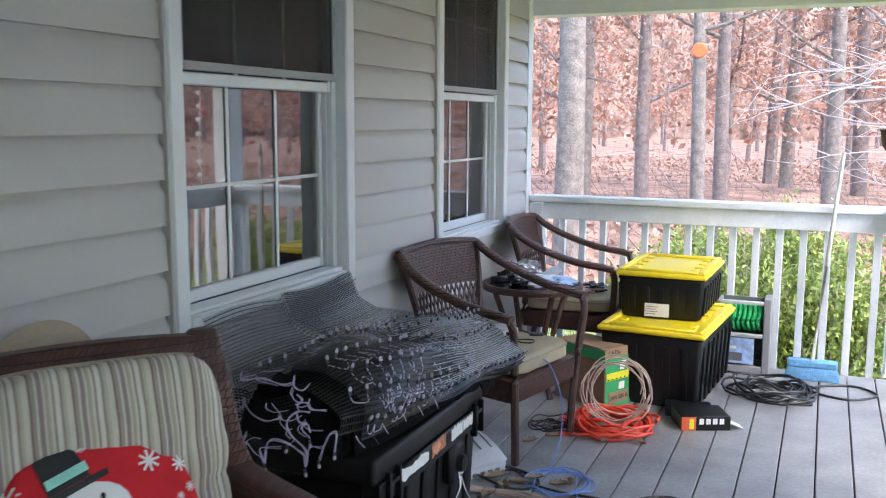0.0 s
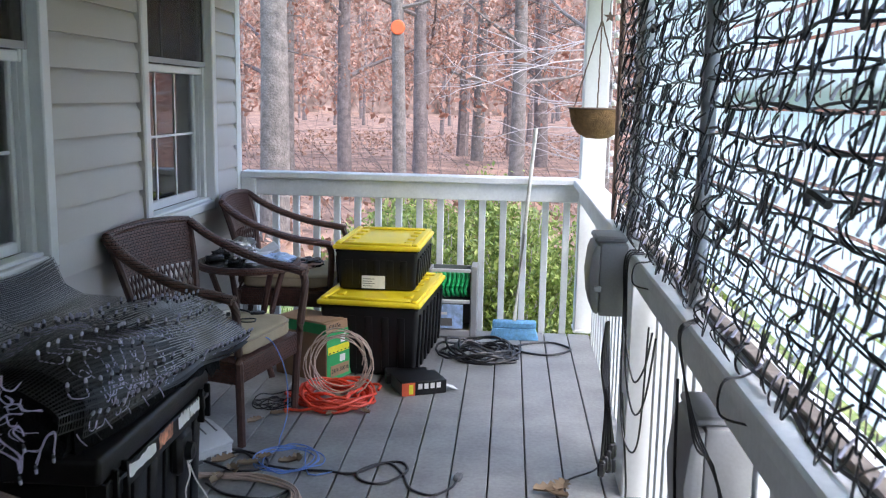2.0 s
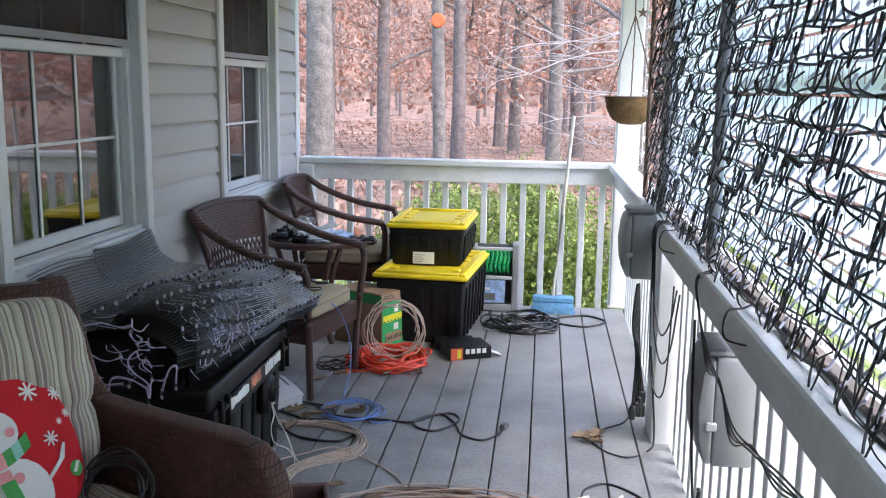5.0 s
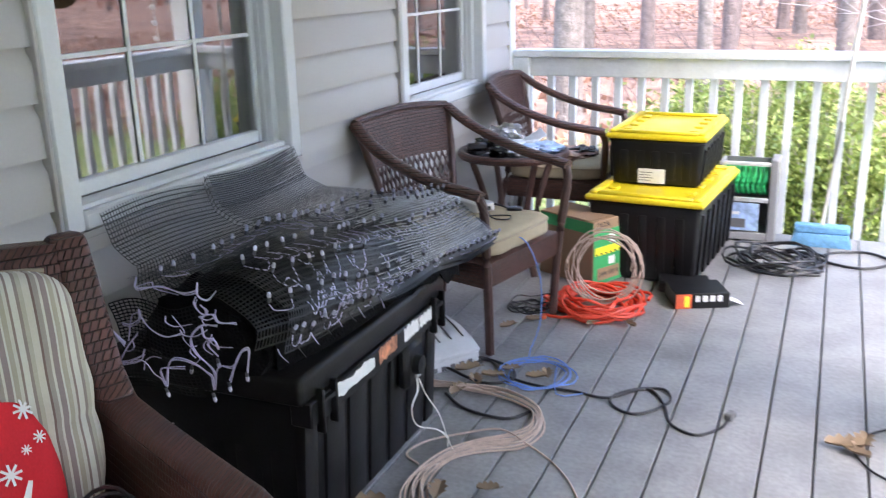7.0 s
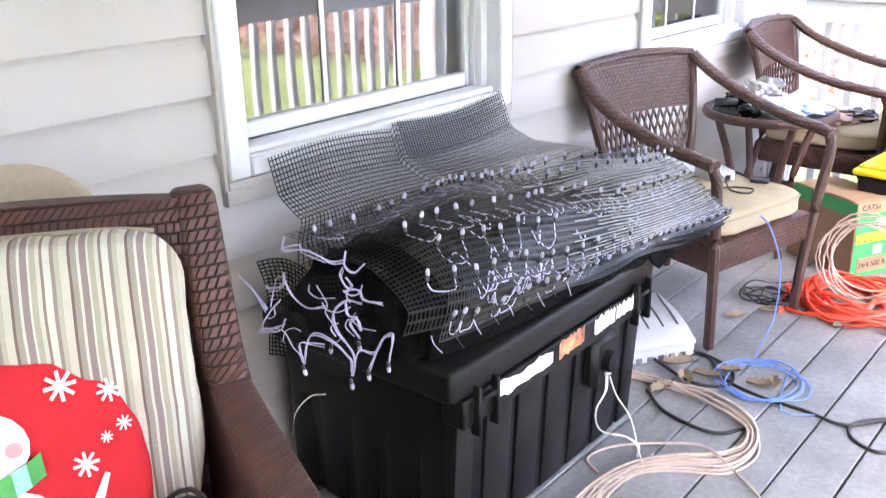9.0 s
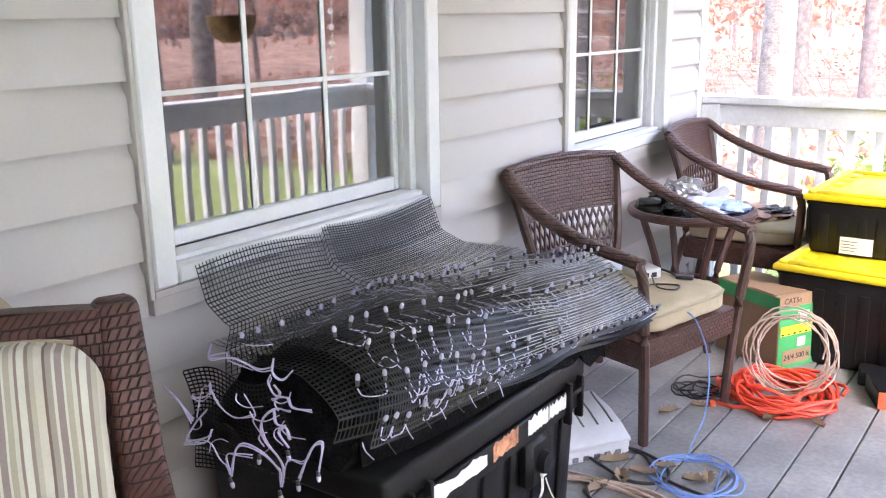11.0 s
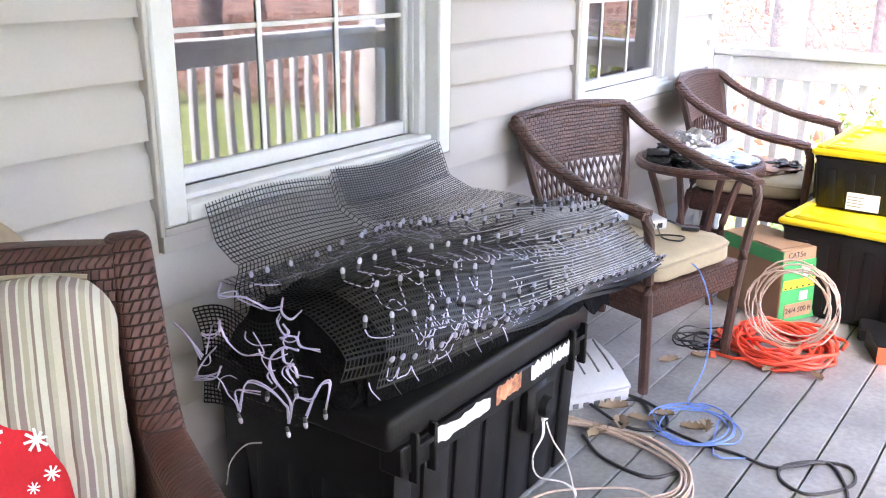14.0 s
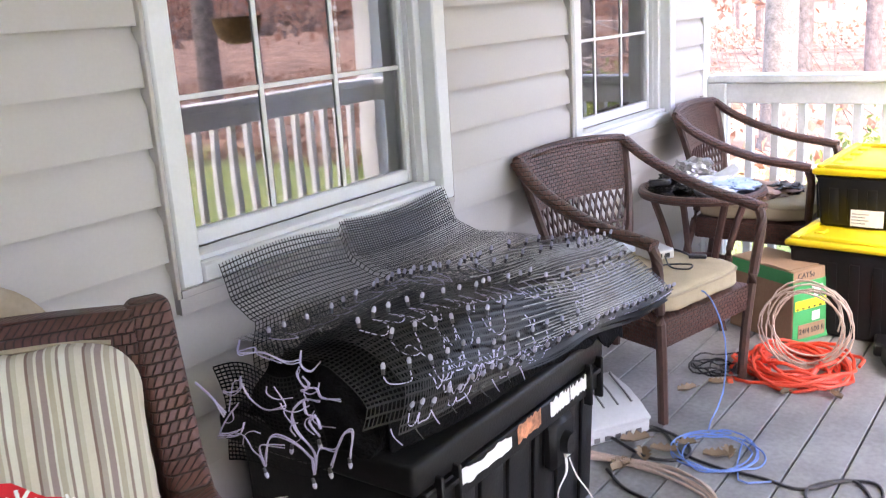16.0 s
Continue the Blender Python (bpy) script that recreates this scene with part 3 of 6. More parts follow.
# ---- railings ----
def railing_far():
    r = thing("porch_railing", pose(0, 0, 0), "white painted wooden railing across the porch end", "railing", group="porch railings", kind="structure")
    part("top_rail", box(BM(), (0.022, 5.60, 0.876), (2.0, 5.735, 0.914), 0.006), M_RAIL, r)
    part("fascia_board", box(BM(), (0.022, 5.636, 0.775), (2.0, 5.674, 0.874), 0.004), M_RAIL, r)
    bm = box(BM(), (-0.019, -0.019, -0.20), (0.019, 0.019, 0.80), 0.003)
    me = link_mesh("baluster", bm, M_RAIL)
    for k in range(16):
        share("baluster", me, r, pose(0.085 + k * 0.1235, 5.696, 0, 0, 0, 0.3 * math.sin(k * 5)))
    part("wall_post", box(BM(), (0.023, 5.60, 0.0), (0.11, 5.634, 0.874), 0.004), M_RAIL, r)


def railing_side():
    r = thing("porch_railing", pose(0, 0, 0), "white painted side railing with a wide flat cap", "railing", group="porch railings", kind="structure")
    part("top_rail", box(BM(), (1.965, -3.0, 0.872), (2.10, 5.598, 0.914), 0.006), M_RAIL, r)
    part("fascia_board", box(BM(), (2.005, -3.0, 0.775), (2.045, 5.64, 0.870), 0.004), M_RAIL, r)
    bm = box(BM(), (-0.019, -0.019, -0.20), (0.019, 0.019, 0.80), 0.003)
    me = link_mesh("baluster", bm, M_RAIL)
    for k in range(70):
        y = 5.52 - k * 0.1235
        if y < -2.9 or abs(y - 3.47) < 0.14:
            continue
        share("baluster", me, r, pose(2.112, y, 0))


railing_far()
railing_side()


def post(x, y, s, z0, z1, label):
    p = thing("porch_post", pose(x, y, 0), label, "post", group="porch posts", kind="structure")
    part("shaft", box(BM(), (-s / 2, -s / 2, z0), (s / 2, s / 2, z1), 0.006), M_WHITE, p)
    part("base_trim", box(BM(), (-s / 2 - 0.006, -s / 2 - 0.006, z0), (s / 2 + 0.006, s / 2 + 0.006, z0 + 0.02), 0.003), M_WHITE, p)


post(2.075, 5.715, 0.14, 0.0, 1.965, "white square corner post of the porch")
post(2.115, 3.47, 0.20, -0.3, 1.965, "white square middle post behind the railing")
post(2.135, 0.1, 0.14, -0.3, 1.965, "white square post beside the railing")


# ---- things on the porch ----
def armchair():
    a = thing("armchair", pose(0.196, 1.797, 0, 0, 0, -35), "dark brown wicker armchair with striped cushions", "armchair")
    side = [(0.0, 0.06), (0.0, 0.872), (0.012, 0.886), (0.05, 0.886), (0.10, 0.77), (0.145, 0.655), (0.19, 0.610), (0.30, 0.606), (0.45, 0.606), (0.62, 0.608), (0.705, 0.592), (0.75, 0.555), (0.772, 0.50), (0.778, 0.06)]
    for s in (1, -1):
        y0, y1 = (-0.03, 0.042) if s > 0 else (-0.042, 0.03)
        part("arm", prism(BM(), side, 1, y0, y1, 0.016, pose(0, 0.248 * s, 0, 0, 0, 10 * s), seg=3), M_WICKER, a)
    bb = BM()
    N = 16
    sect = [(0.0, 0.15), (0.0, 0.862), (0.02, 0.876), (0.055, 0.876), (0.078, 0.85), (0.15, 0.2), (0.15, 0.15)]
    rings = []
    for i in range(N + 1):
        y = -0.236 + 0.472 * i / N
        lift = 0.010 * (1 - (y / 0.236) ** 2)
        rings.append([bb.verts.new((x, y, z + (lift if z > 0.5 else 0))) for x, z in sect])
    for A, B in zip(rings, rings[1:]):
        for k in range(len(sect)):
            k2 = (k + 1) % len(sect)
            bb.faces.new((A[k], A[k2], B[k2], B[k]))
    bb.faces.new(rings[0][::-1])
    bb.faces.new(rings[-1])
    bmesh.ops.recalc_face_normals(bb, faces=list(bb.faces))
    part("backrest", bb, M_WICKER, a)
    part("seat_base", prism(BM(), [(0.10, -0.22), (0.64, -0.38), (0.64, 0.38), (0.10, 0.22)], 2, 0.08, 0.30, 0.012), M_WICKER, a)
    for x, w in ((0.05, 0.25), (0.62, 0.43)):
        for s in (1, -1):
            part("leg", box(BM(), (x - 0.025, w * s - 0.025, 0.0), (x + 0.025, w * s + 0.025, 0.059), 0.004), M_WICKER, a)
    c = soft_box(BM(), (0.56, 0.44, 0.13), 6, 12, pose(0.40, 0, 0.365), 0.006, (0, 0, 0.1))
    for v in c.verts:
        v.co.y *= 1 + 0.95 * (v.co.x - 0.12)
    part("seat_cushion", c, M_STRIPE, a, "striped seat cushion")
    c = soft_box(BM(), (0.15, 0.47, 0.46), 6, 22, pose(0.205, 0, 0.645, 0, -8, 0), 0.010, (0.25, 0, 0))
    bc = part("back_cushion", c, M_STRIPE, a, "striped back cushion with a folded seam")
    for v in bc.data.vertices:
        crease = math.exp(-((v.co.z - 0.60 - 0.10 * v.co.y) / 0.012) ** 2)
        if v.co.x > 0.19:
            v.co.x -= 0.016 * crease
            v.co.x += 0.004 * noise.noise(Vector((v.co.y * 30, v.co.z * 9, 1)))
    t = tube(BM(), [(0.150, -0.20 + 0.40 * i / 12, 0.868 - 0.010 * (abs(i - 6) / 6) ** 4) for i in range(13)], 0.005)
    part("piping", t, M_PIPE, bc)
    return a


armchair()


def pillow():
    p = thing("throw_pillow", pose(0.503, 1.592, 0.412, 0, 0, -30) @ pose(0, 0, 0, 0, -24, 0) @ pose(0, 0, 0, 7, 0, 0), "red holiday throw pillow printed with white snowflakes", "pillow")
    S = 0.365
    b = soft_box(BM(), (0.13, S, S), 3.2, 14, pose(0, 0, S / 2), 0.004, (0.0, -0.03, 0.0))
    cover = part("cover", b, M_RED, p)
    k = 3.2

    def front(y, z):
        u, v = min(0.98, abs(y) / (S / 2)), min(0.98, abs(z - S / 2) / (S / 2))
        r = max(0.0, 1 - u ** k - v ** k)
        return 0.065 * r ** (1 / k)

    def patch(name, outline, material, lift, label=""):
        bm = BM()
        cy = sum(q[0] for q in outline) / len(outline)
        cz = sum(q[1] for q in outline) / len(outline)
        rings = []
        for f in (1.0, 0.66, 0.33):
            rings.append([bm.verts.new((front(cy + (y - cy) * f, cz + (z - cz) * f) + lift, cy + (y - cy) * f, cz + (z - cz) * f)) for y, z in outline])
        c = bm.verts.new((front(cy, cz) + lift, cy, cz))
        n = len(outline)
        for A, B in zip(rings, rings[1:]):
            for i in range(n):
                bm.faces.new((A[i], A[(i + 1) % n], B[(i + 1) % n], B[i]))
        for i in range(n):
            bm.faces.new((rings[-1][i], rings[-1][(i + 1) % n], c))
        bmesh.ops.recalc_face_normals(bm, faces=list(bm.faces))
        return part(name, bm, material, cover, label)

    def disc(cy, cz, ry, rz, n=20):
        return [(cy + ry * math.cos(6.2832 * i / n), cz + rz * math.sin(6.2832 * i / n)) for i in range(n)]

    def flake(cy, cz, r):
        bm = BM()
        for i in range(4):
            a = math.pi * i / 4
            dy, dz = math.cos(a), math.sin(a)
            w = r * 0.12
            q = []
            for s, t in ((-r, -w), (r, -w), (r, w), (-r, w)):
                y, z = cy + dy * s - dz * t, cz + dz * s + dy * t
                q.append(bm.verts.new((front(y, z) + 0.0035 + 0.0003 * i, y, z)))
            bm.faces.new(q)
        part("snowflake", bm, M_PWHITE, cover)

    for cy, cz, r in ((0.092, 0.280, 0.026), (0.120, 0.322, 0.013), (0.150, 0.256, 0.020), (0.158, 0.206, 0.013), (0.098, 0.168, 0.021), (0.132, 0.195, 0.010), (-0.158, 0.30, 0.024),
                      (-0.165, 0.18, 0.022), (-0.150, 0.345, 0.014), (-0.170, 0.24, 0.012), (-0.02, 0.345, 0.012), (0.155, 0.06, 0.013)):
        flake(cy, cz, r * 0.82)
    patch("white_shape", disc(-0.015, 0.080, 0.080, 0.085), M_PWHITE, 0.004)
    patch("white_shape", disc(-0.035, 0.222, 0.074, 0.056), M_PWHITE, 0.005)
    for cy, cz in ((-0.092, 0.205), (0.018, 0.215)):
        patch("pink_spot", disc(cy, cz, 0.011, 0.010, 12), M_PPINK, 0.0085)
    for cy, cz in ((-0.065, 0.240), (-0.010, 0.247)):
        patch("black_spot", disc(cy, cz, 0.005, 0.006, 10), M_PBLACK, 0.0085)
    patch("pink_wedge", [(-0.050, 0.222), (-0.046, 0.238), (-0.010, 0.232), (-0.030, 0.224)], M_PPINK, 0.0085)
    patch("pink_spot", disc(0.000, 0.120, 0.012, 0.012, 12), M_PPINK, 0.0085)
    patch("teal_spot", disc(0.015, 0.055, 0.010, 0.010, 12), M_PTEAL, 0.0085)
    bands = (M_PGREEN, M_PTEAL, M_PGREEN, M_PPINK, M_PGREEN, M_PTEAL, M_PGREEN)
    names = {M_PGREEN: "green_band", M_PTEAL: "teal_band", M_PPINK: "pink_band"}
    for n, mt in enumerate(bands):
        a0, a1 = -0.095 + 0.0205 * n, -0.095 + 0.0205 * (n + 1)
        z0, z1 = 0.165 + 0.0035 * (n - 3) ** 2 * 0.4, 0.165 + 0.0035 * (n - 2) ** 2 * 0.4
        patch(names[mt], [(a0, z0 - 0.016), (a1, z1 - 0.016), (a1, z1 + 0.016), (a0, z0 + 0.016)], mt, 0.0095)
    for n in range(6):
        za, zb = 0.145 - 0.022 * n, 0.145 - 0.022 * (n + 1)
        mt = bands[(n * 3 + 1) % 7]
        patch(names[mt], [(-0.088 - 0.004 * n, zb), (-0.048 - 0.004 * n, zb), (-0.046 - 0.004 * n, za), (-0.086 - 0.004 * n, za)], mt, 0.0110)
        if n < 5:
            mt = bands[(n * 3 + 3) % 7]
            patch(names[mt], [(-0.042 + 0.002 * n, zb), (-0.012 + 0.003 * n, zb), (-0.014 + 0.003 * n, za), (-0.044 + 0.002 * n, za)], mt, 0.0125)
    patch("black_band", [(-0.115, 0.258), (0.012, 0.282), (0.012, 0.294), (-0.115, 0.272)], M_PBLACK, 0.0110)
    patch("black_band", [(-0.100, 0.275), (-0.020, 0.290), (-0.032, 0.358), (-0.106, 0.345)], M_PBLACK, 0.0090)
    patch("teal_band", [(-0.100, 0.287), (-0.021, 0.302), (-0.023, 0.320), (-0.101, 0.305)], M_PTEAL, 0.0150)
    patch("white_shape", [(0.060, 0.095), (0.105, 0.125), (0.118, 0.150), (0.124, 0.147), (0.110, 0.118), (0.062, 0.086)], M_PWHITE, 0.005)
    patch("green_spot", disc(0.130, 0.085, 0.017, 0.018, 14), M_PGREEN, 0.004)
    patch("white_shape", [(0.116, 0.080), (0.126, 0.078), (0.142, 0.098), (0.132, 0.100)], M_PWHITE, 0.0075)


pillow()


def cable_coil(name, material, cx, cy, z, R, turns, r, label, cat="cable", spread=0.03, tilt=(0, 0), seed=1, flat=1.0, extra=None):
    rng = random.Random(seed)
    bm = BM()
    pts = []
    m = pose(cx, cy, z, tilt[0], tilt[1], 0)
    ph = [rng.uniform(0, 6) for _ in range(4)]
    n = 22
    for i in range(turns * n):
        a = 2 * math.pi * i / n
        t = i / n
        rr = R + spread * math.sin(t * 2.3 + ph[0]) + 0.5 * spread * math.sin(a * 2 + t + ph[1])
        zz = r + (spread * 0.8) * (0.5 + 0.5 * math.sin(t * 1.7 + ph[2])) + 0.3 * spread * math.sin(a * 3 + ph[3] + t * 2)
        pts.append(m @ Vector((rr * math.cos(a) + spread * 0.4 * math.sin(t * 3.1), flat * rr * math.sin(a) + spread * 0.4 * math.cos(t * 2.7), max(r, zz))))
    if extra:
        pts = list(smooth_line([pts[0]] + extra, 6))[::-1] + pts
    tube(bm, pts, r, 6)
    return single(name, bm, material, label, cat)


cable_coil("cable_coil", M_BLACKC, 0.635, 1.735, 0.455, 0.075, 5, 0.004, "black cable coil lying beside the armchair cushion", tilt=(65, 10), spread=0.014, seed=3)

# cushion edge seen behind the armchair, against the wall
c = BM()
lathe(c, [(0.0, 0.0), (0.17, 0.0), (0.195, 0.010), (0.205, 0.022), (0.195, 0.034), (0.17, 0.04), (0.0, 0.04)], 40, pose(0.024, 1.83, 0.70, 0, 90, 0))
single("round_tray", c, M_PIPE, "round tan woven tray leaning on the siding", "tray")
single("side_stool", box(box(BM(), (0.024, 1.78, 0.44), (0.11, 1.98, 0.495), 0.01), (0.03, 1.80, 0.0), (0.10, 1.95, 0.44), 0.005), M_UNDER, "dark stool behind the armchair", "stool")

# planter
pl = thing("planter_box", pose(0.79, 2.195, 0, 0, 0, 16), "red brown open planter box with dry leaves", "planter")
for lo, hi in (((-0.22, -0.115, 0.0), (0.22, -0.10, 0.22)), ((-0.22, 0.10, 0.0), (0.22, 0.115, 0.22)), ((-0.22, -0.10, 0.0), (-0.205, 0.10, 0.22)), ((0.205, -0.10, 0.0), (0.22, 0.10, 0.22))):
    part("side_panel", box(BM(), lo, hi, 0.004), M_PLANTER, pl)
part("base", box(BM(), (-0.205, -0.10, 0.004), (0.205, 0.10, 0.02)), M_PLANTER, pl)
part("soil", soft_box(BM(), (0.40, 0.19, 0.05), 6, 8, pose(0, 0, 0.046), 0.01), M_SOIL, pl)


def oak_leaf(bm, m, s=0.05):
    """A lobed, curled dry leaf."""
    n = 9
    top, bot = [], []
    for i in range(n):
        t = i / (n - 1)
        w = s * (0.14 + 0.55 * math.sin(math.pi * t) ** 0.7 * (1 if i % 2 else 0.45))
        x = s * 2 * (t - 0.5)
        z = 0.010 + s * 0.35 * abs(t - 0.45)
        top.append(bm.verts.new(m @ Vector((x, w, z + w * 0.5))))
        bot.append(bm.verts.new(m @ Vector((x, -w, z + w * 0.35))))
    mid = [bm.verts.new(m @ Vector((s * 2 * (i / (n - 1) - 0.5), 0, 0.004 + s * 0.3 * abs(i / (n - 1) - 0.45)))) for i in range(n)]
    for i in range(n - 1):
        bm.faces.new((top[i], top[i + 1], mid[i + 1], mid[i]))
        bm.faces.new((mid[i], mid[i + 1], bot[i + 1], bot[i]))
    tube(bm, [m @ Vector((s, 0, 0.006 + s * 0.3 * 0.55)), m @ Vector((s * 1.4, 0.004, 0.012))], 0.0012, 4)
    return bm


lrng = random.Random(5)
for k in range(9):
    m = pose(0.60 + 0.036 * k, 2.19 + lrng.uniform(-0.05, 0.07), 0.085 + lrng.uniform(0, 0.05), lrng.uniform(-25, 25), lrng.uniform(-25, 25), lrng.uniform(0, 360))
    single("dry_leaf", oak_leaf(BM(), m, 0.045), M_LEAFDRY, "curled brown oak leaf in the planter box", "leaf", group="leaves in the planter")
for x, y, rz, s in ((0.62, 2.62, 30, 0.05), (0.77, 2.74, 100, 0.042), (0.89, 2.80, 20, 0.03), (1.765, 3.37, 10, 0.055), (1.81, 3.40, 70, 0.05), (1.79, 3.34, 150, 0.045), (0.56, 3.50, 40, 0.045),
                    (0.62, 3.42, 120, 0.04), (0.66, 3.48, 200, 0.04), (0.59, 3.33, 80, 0.04), (0.80, 3.52, 20, 0.035), (0.83, 3.55, 110, 0.035), (0.56, 3.93, 50, 0.035), (0.63, 4.03, 10, 0.03),
                    (0.86, 4.06, 60, 0.03), (1.00, 4.10, 140, 0.03), (1.05, 2.72, 50, 0.04), (0.98, 2.62, 10, 0.035), (0.70, 3.55, 30, 0.03), (0.52, 2.40, 60, 0.05), (0.47, 2.25, 10, 0.05)):
    single("dry_leaf", oak_leaf(BM(), pose(x, y, 0.0, 0, 0, rz), s), M_LEAFDRY, "curled brown oak leaf on the porch floor", "leaf", group="leaves on the floor")


# ---- the big black storage trunk ----
def trunk_bin():
    t = thing("storage_chest", pose(0.0, 0.0, 0.0), "large black plastic storage chest with torn labels", "storage chest")
    x0, x1, y0, y1 = 0.10, 0.60, 2.37, 3.105
    b = BM()
    bmesh.ops.create_cube(b, size=1)
    for v in b.verts:
        up = v.co.z > 0
        s = 1.0 if up else 0.93
        v.co = Vector(((x0 + x1) / 2 + v.co.x * (x1 - x0) * s, (y0 + y1) / 2 + v.co.y * (y1 - y0) * s, 0.405 if up else 0.0))
    bmesh.ops.bevel(b, geom=list(b.edges), offset=0.02, segments=3, affect="EDGES", profile=0.5)
    part("body", b, M_BIN, t)
    for k in range(7):
        y = 2.405 + 0.1163 * k
        w = 0.046 if 0 < k < 6 else 0.030
        rb = BM()
        prism(rb, [(-0.006, 0.014), (0.006, 0.014), (0.012, 0.02), (0.030, 0.345), (0.024, 0.358), (-0.006, 0.358)], 1, -w, w, 0.006, pose(0.578, y, 0))
        part("rib", rb, M_BIN, t, "raised moulded panel")
    for k in range(5):
        y = 0.145 + 0.098 * k
        rb = prism(BM(), [(0.0, 0.02), (0.010, 0.02), (0.014, 0.33), (0.0, 0.34)], 1, -0.036, 0.036, 0.005, pose(y, 2.372 + 0.02, 0, 0, 0, -90))
        part("rib", rb, M_BIN, t, "raised moulded panel")
    lid = BM()
    box(lid, (0.09, 2.325, 0.418), (0.635, 3.14, 0.488), 0.015, seg=3)
    ld = part("lid", lid, M_BIN, t)
    for i in range(6):
        for j in range(10):
            part("lid_pad", box(BM(), (0.135 + 0.073 * i, 2.36 + 0.075 * j, 0.486), (0.202 + 0.073 * i, 2.429 + 0.075 * j, 0.4915), 0.003), M_BIN, ld)
    for y in (2.425, 3.065):
        la = BM()
        box(la, (0.628, y - 0.035, 0.33), (0.652, y - 0.025, 0.44), 0.003)
        box(la, (0.628, y + 0.025, 0.33), (0.652, y + 0.035, 0.44), 0.003)
        box(la, (0.628, y - 0.025, 0.40), (0.650, y + 0.025, 0.412), 0.002)
        part("latch", la, M_BIN, t)
    rng = random.Random(2)

    def torn(y0, y1, z0, z1, material, label):
        bm = BM()
        n = 14
        a = [bm.verts.new((0.6385, y0 + (y1 - y0) * i / n, z0 + rng.uniform(0, 0.008))) for i in range(n + 1)]
        c = [bm.verts.new((0.6385, y0 + (y1 - y0) * i / n, z1 + rng.uniform(-0.010, 0.004))) for i in range(n + 1)]
        for i in range(n):
            bm.faces.new((a[i], a[i + 1], c[i + 1], c[i]))
        part("label", bm, material, t, label)
    torn(2.475, 2.67, 0.372, 0.412, M_LABEL, "torn white paper label")
    torn(2.695, 2.80, 0.370, 0.4165, M_ORLAB, "faded orange picture label")
    torn(2.845, 2.94, 0.370, 0.4165, M_LABEL, "torn white paper label")
    torn(2.945, 3.045, 0.374, 0.4165, M_LABEL, "torn white paper label")
    part("collar", box(BM(), (0.58, 2.36, 0.352), (0.637, 3.105, 0.416), 0.004), M_BIN, t)
    lk = BM()
    box(lk, (0.598, 2.855, 0.22), (0.640, 2.965, 0.35), 0.014)
    lathe(lk, [(0.0, 0.0), (0.03, 0.0), (0.026, 0.02), (0.0, 0.024)], 16, pose(0.639, 2.91, 0.285, 0, 90, 0))
    part("hasp", lk, M_BIN, t)


trunk_bin()
wt = BM()
for off in (0, 0.006):
    tube(wt, smooth_line([(0.635, 2.915 + off, 0.25), (0.655, 2.88 + off, 0.22), (0.66, 2.83, 0.19), (0.665, 2.85, 0.13), (0.68, 2.95, 0.07), (0.69, 3.0 + off, 0.02), (0.70, 2.98, 0.004)], 6), 0.0021)
tube(wt, smooth_line([(0.635, 2.925, 0.25), (0.65, 2.945, 0.18), (0.67, 2.99, 0.10), (0.70, 2.98, 0.03), (0.74, 2.93, 0.004), (0.70, 2.86, 0.004), (0.68, 2.80, 0.004)], 6), 0.0021)
box(wt, (0.630, 2.90, 0.245), (0.648, 2.935, 0.275), 0.003)
single("loose_wire", tube(BM(), smooth_line([(0.235, 2.374, 0.292), (0.215, 2.345, 0.292), (0.180, 2.330, 0.245), (0.172, 2.322, 0.190)], 5), 0.0017), M_WHITEC, "thin pale wire poking from the chest end", "wire")
single("extension_lead", wt, M_WHITEC, "white twin wire with a plug hanging from the trunk", "cable")


# ---- net of lights heaped over the trunk ----
BACK_EDGE = [(0.17, 2.30, 0.650), (0.15, 2.60, 0.655), (0.16, 3.00, 0.625), (0.21, 3.38, 0.595), (0.30, 3.64, 0.600)]
CREST = [(0.30, 2.24, 0.700), (0.34, 2.42, 0.712), (0.30, 2.76, 0.692), (0.33, 3.10, 0.660), (0.40, 3.60, 0.622)]
MIDDLE = [(0.43, 2.25, 0.690), (0.49, 2.47, 0.712), (0.53, 2.78, 0.682), (0.565, 3.07, 0.632), (0.535, 3.56, 0.585)]
BROW = [(0.55, 2.24, 0.635), (0.585, 2.44, 0.604), (0.615, 2.72, 0.580), (0.632, 3.08, 0.540), (0.640, 3.54, 0.487)]
HEM = [(0.520, 2.20, 0.520), (0.598, 2.37, 0.535), (0.632, 2.70, 0.548), (0.646, 3.08, 0.522), (0.655, 3.56, 0.470)]


def along(row, u):
    """A place on a row of the heap, u from 0 (near end) to 1 (far end)."""
    q = np.array(row)
    return Vector([float(np.interp(u, [0, 0.16, 0.42, 0.66, 1.0], q[:, k])) for k in range(3)])


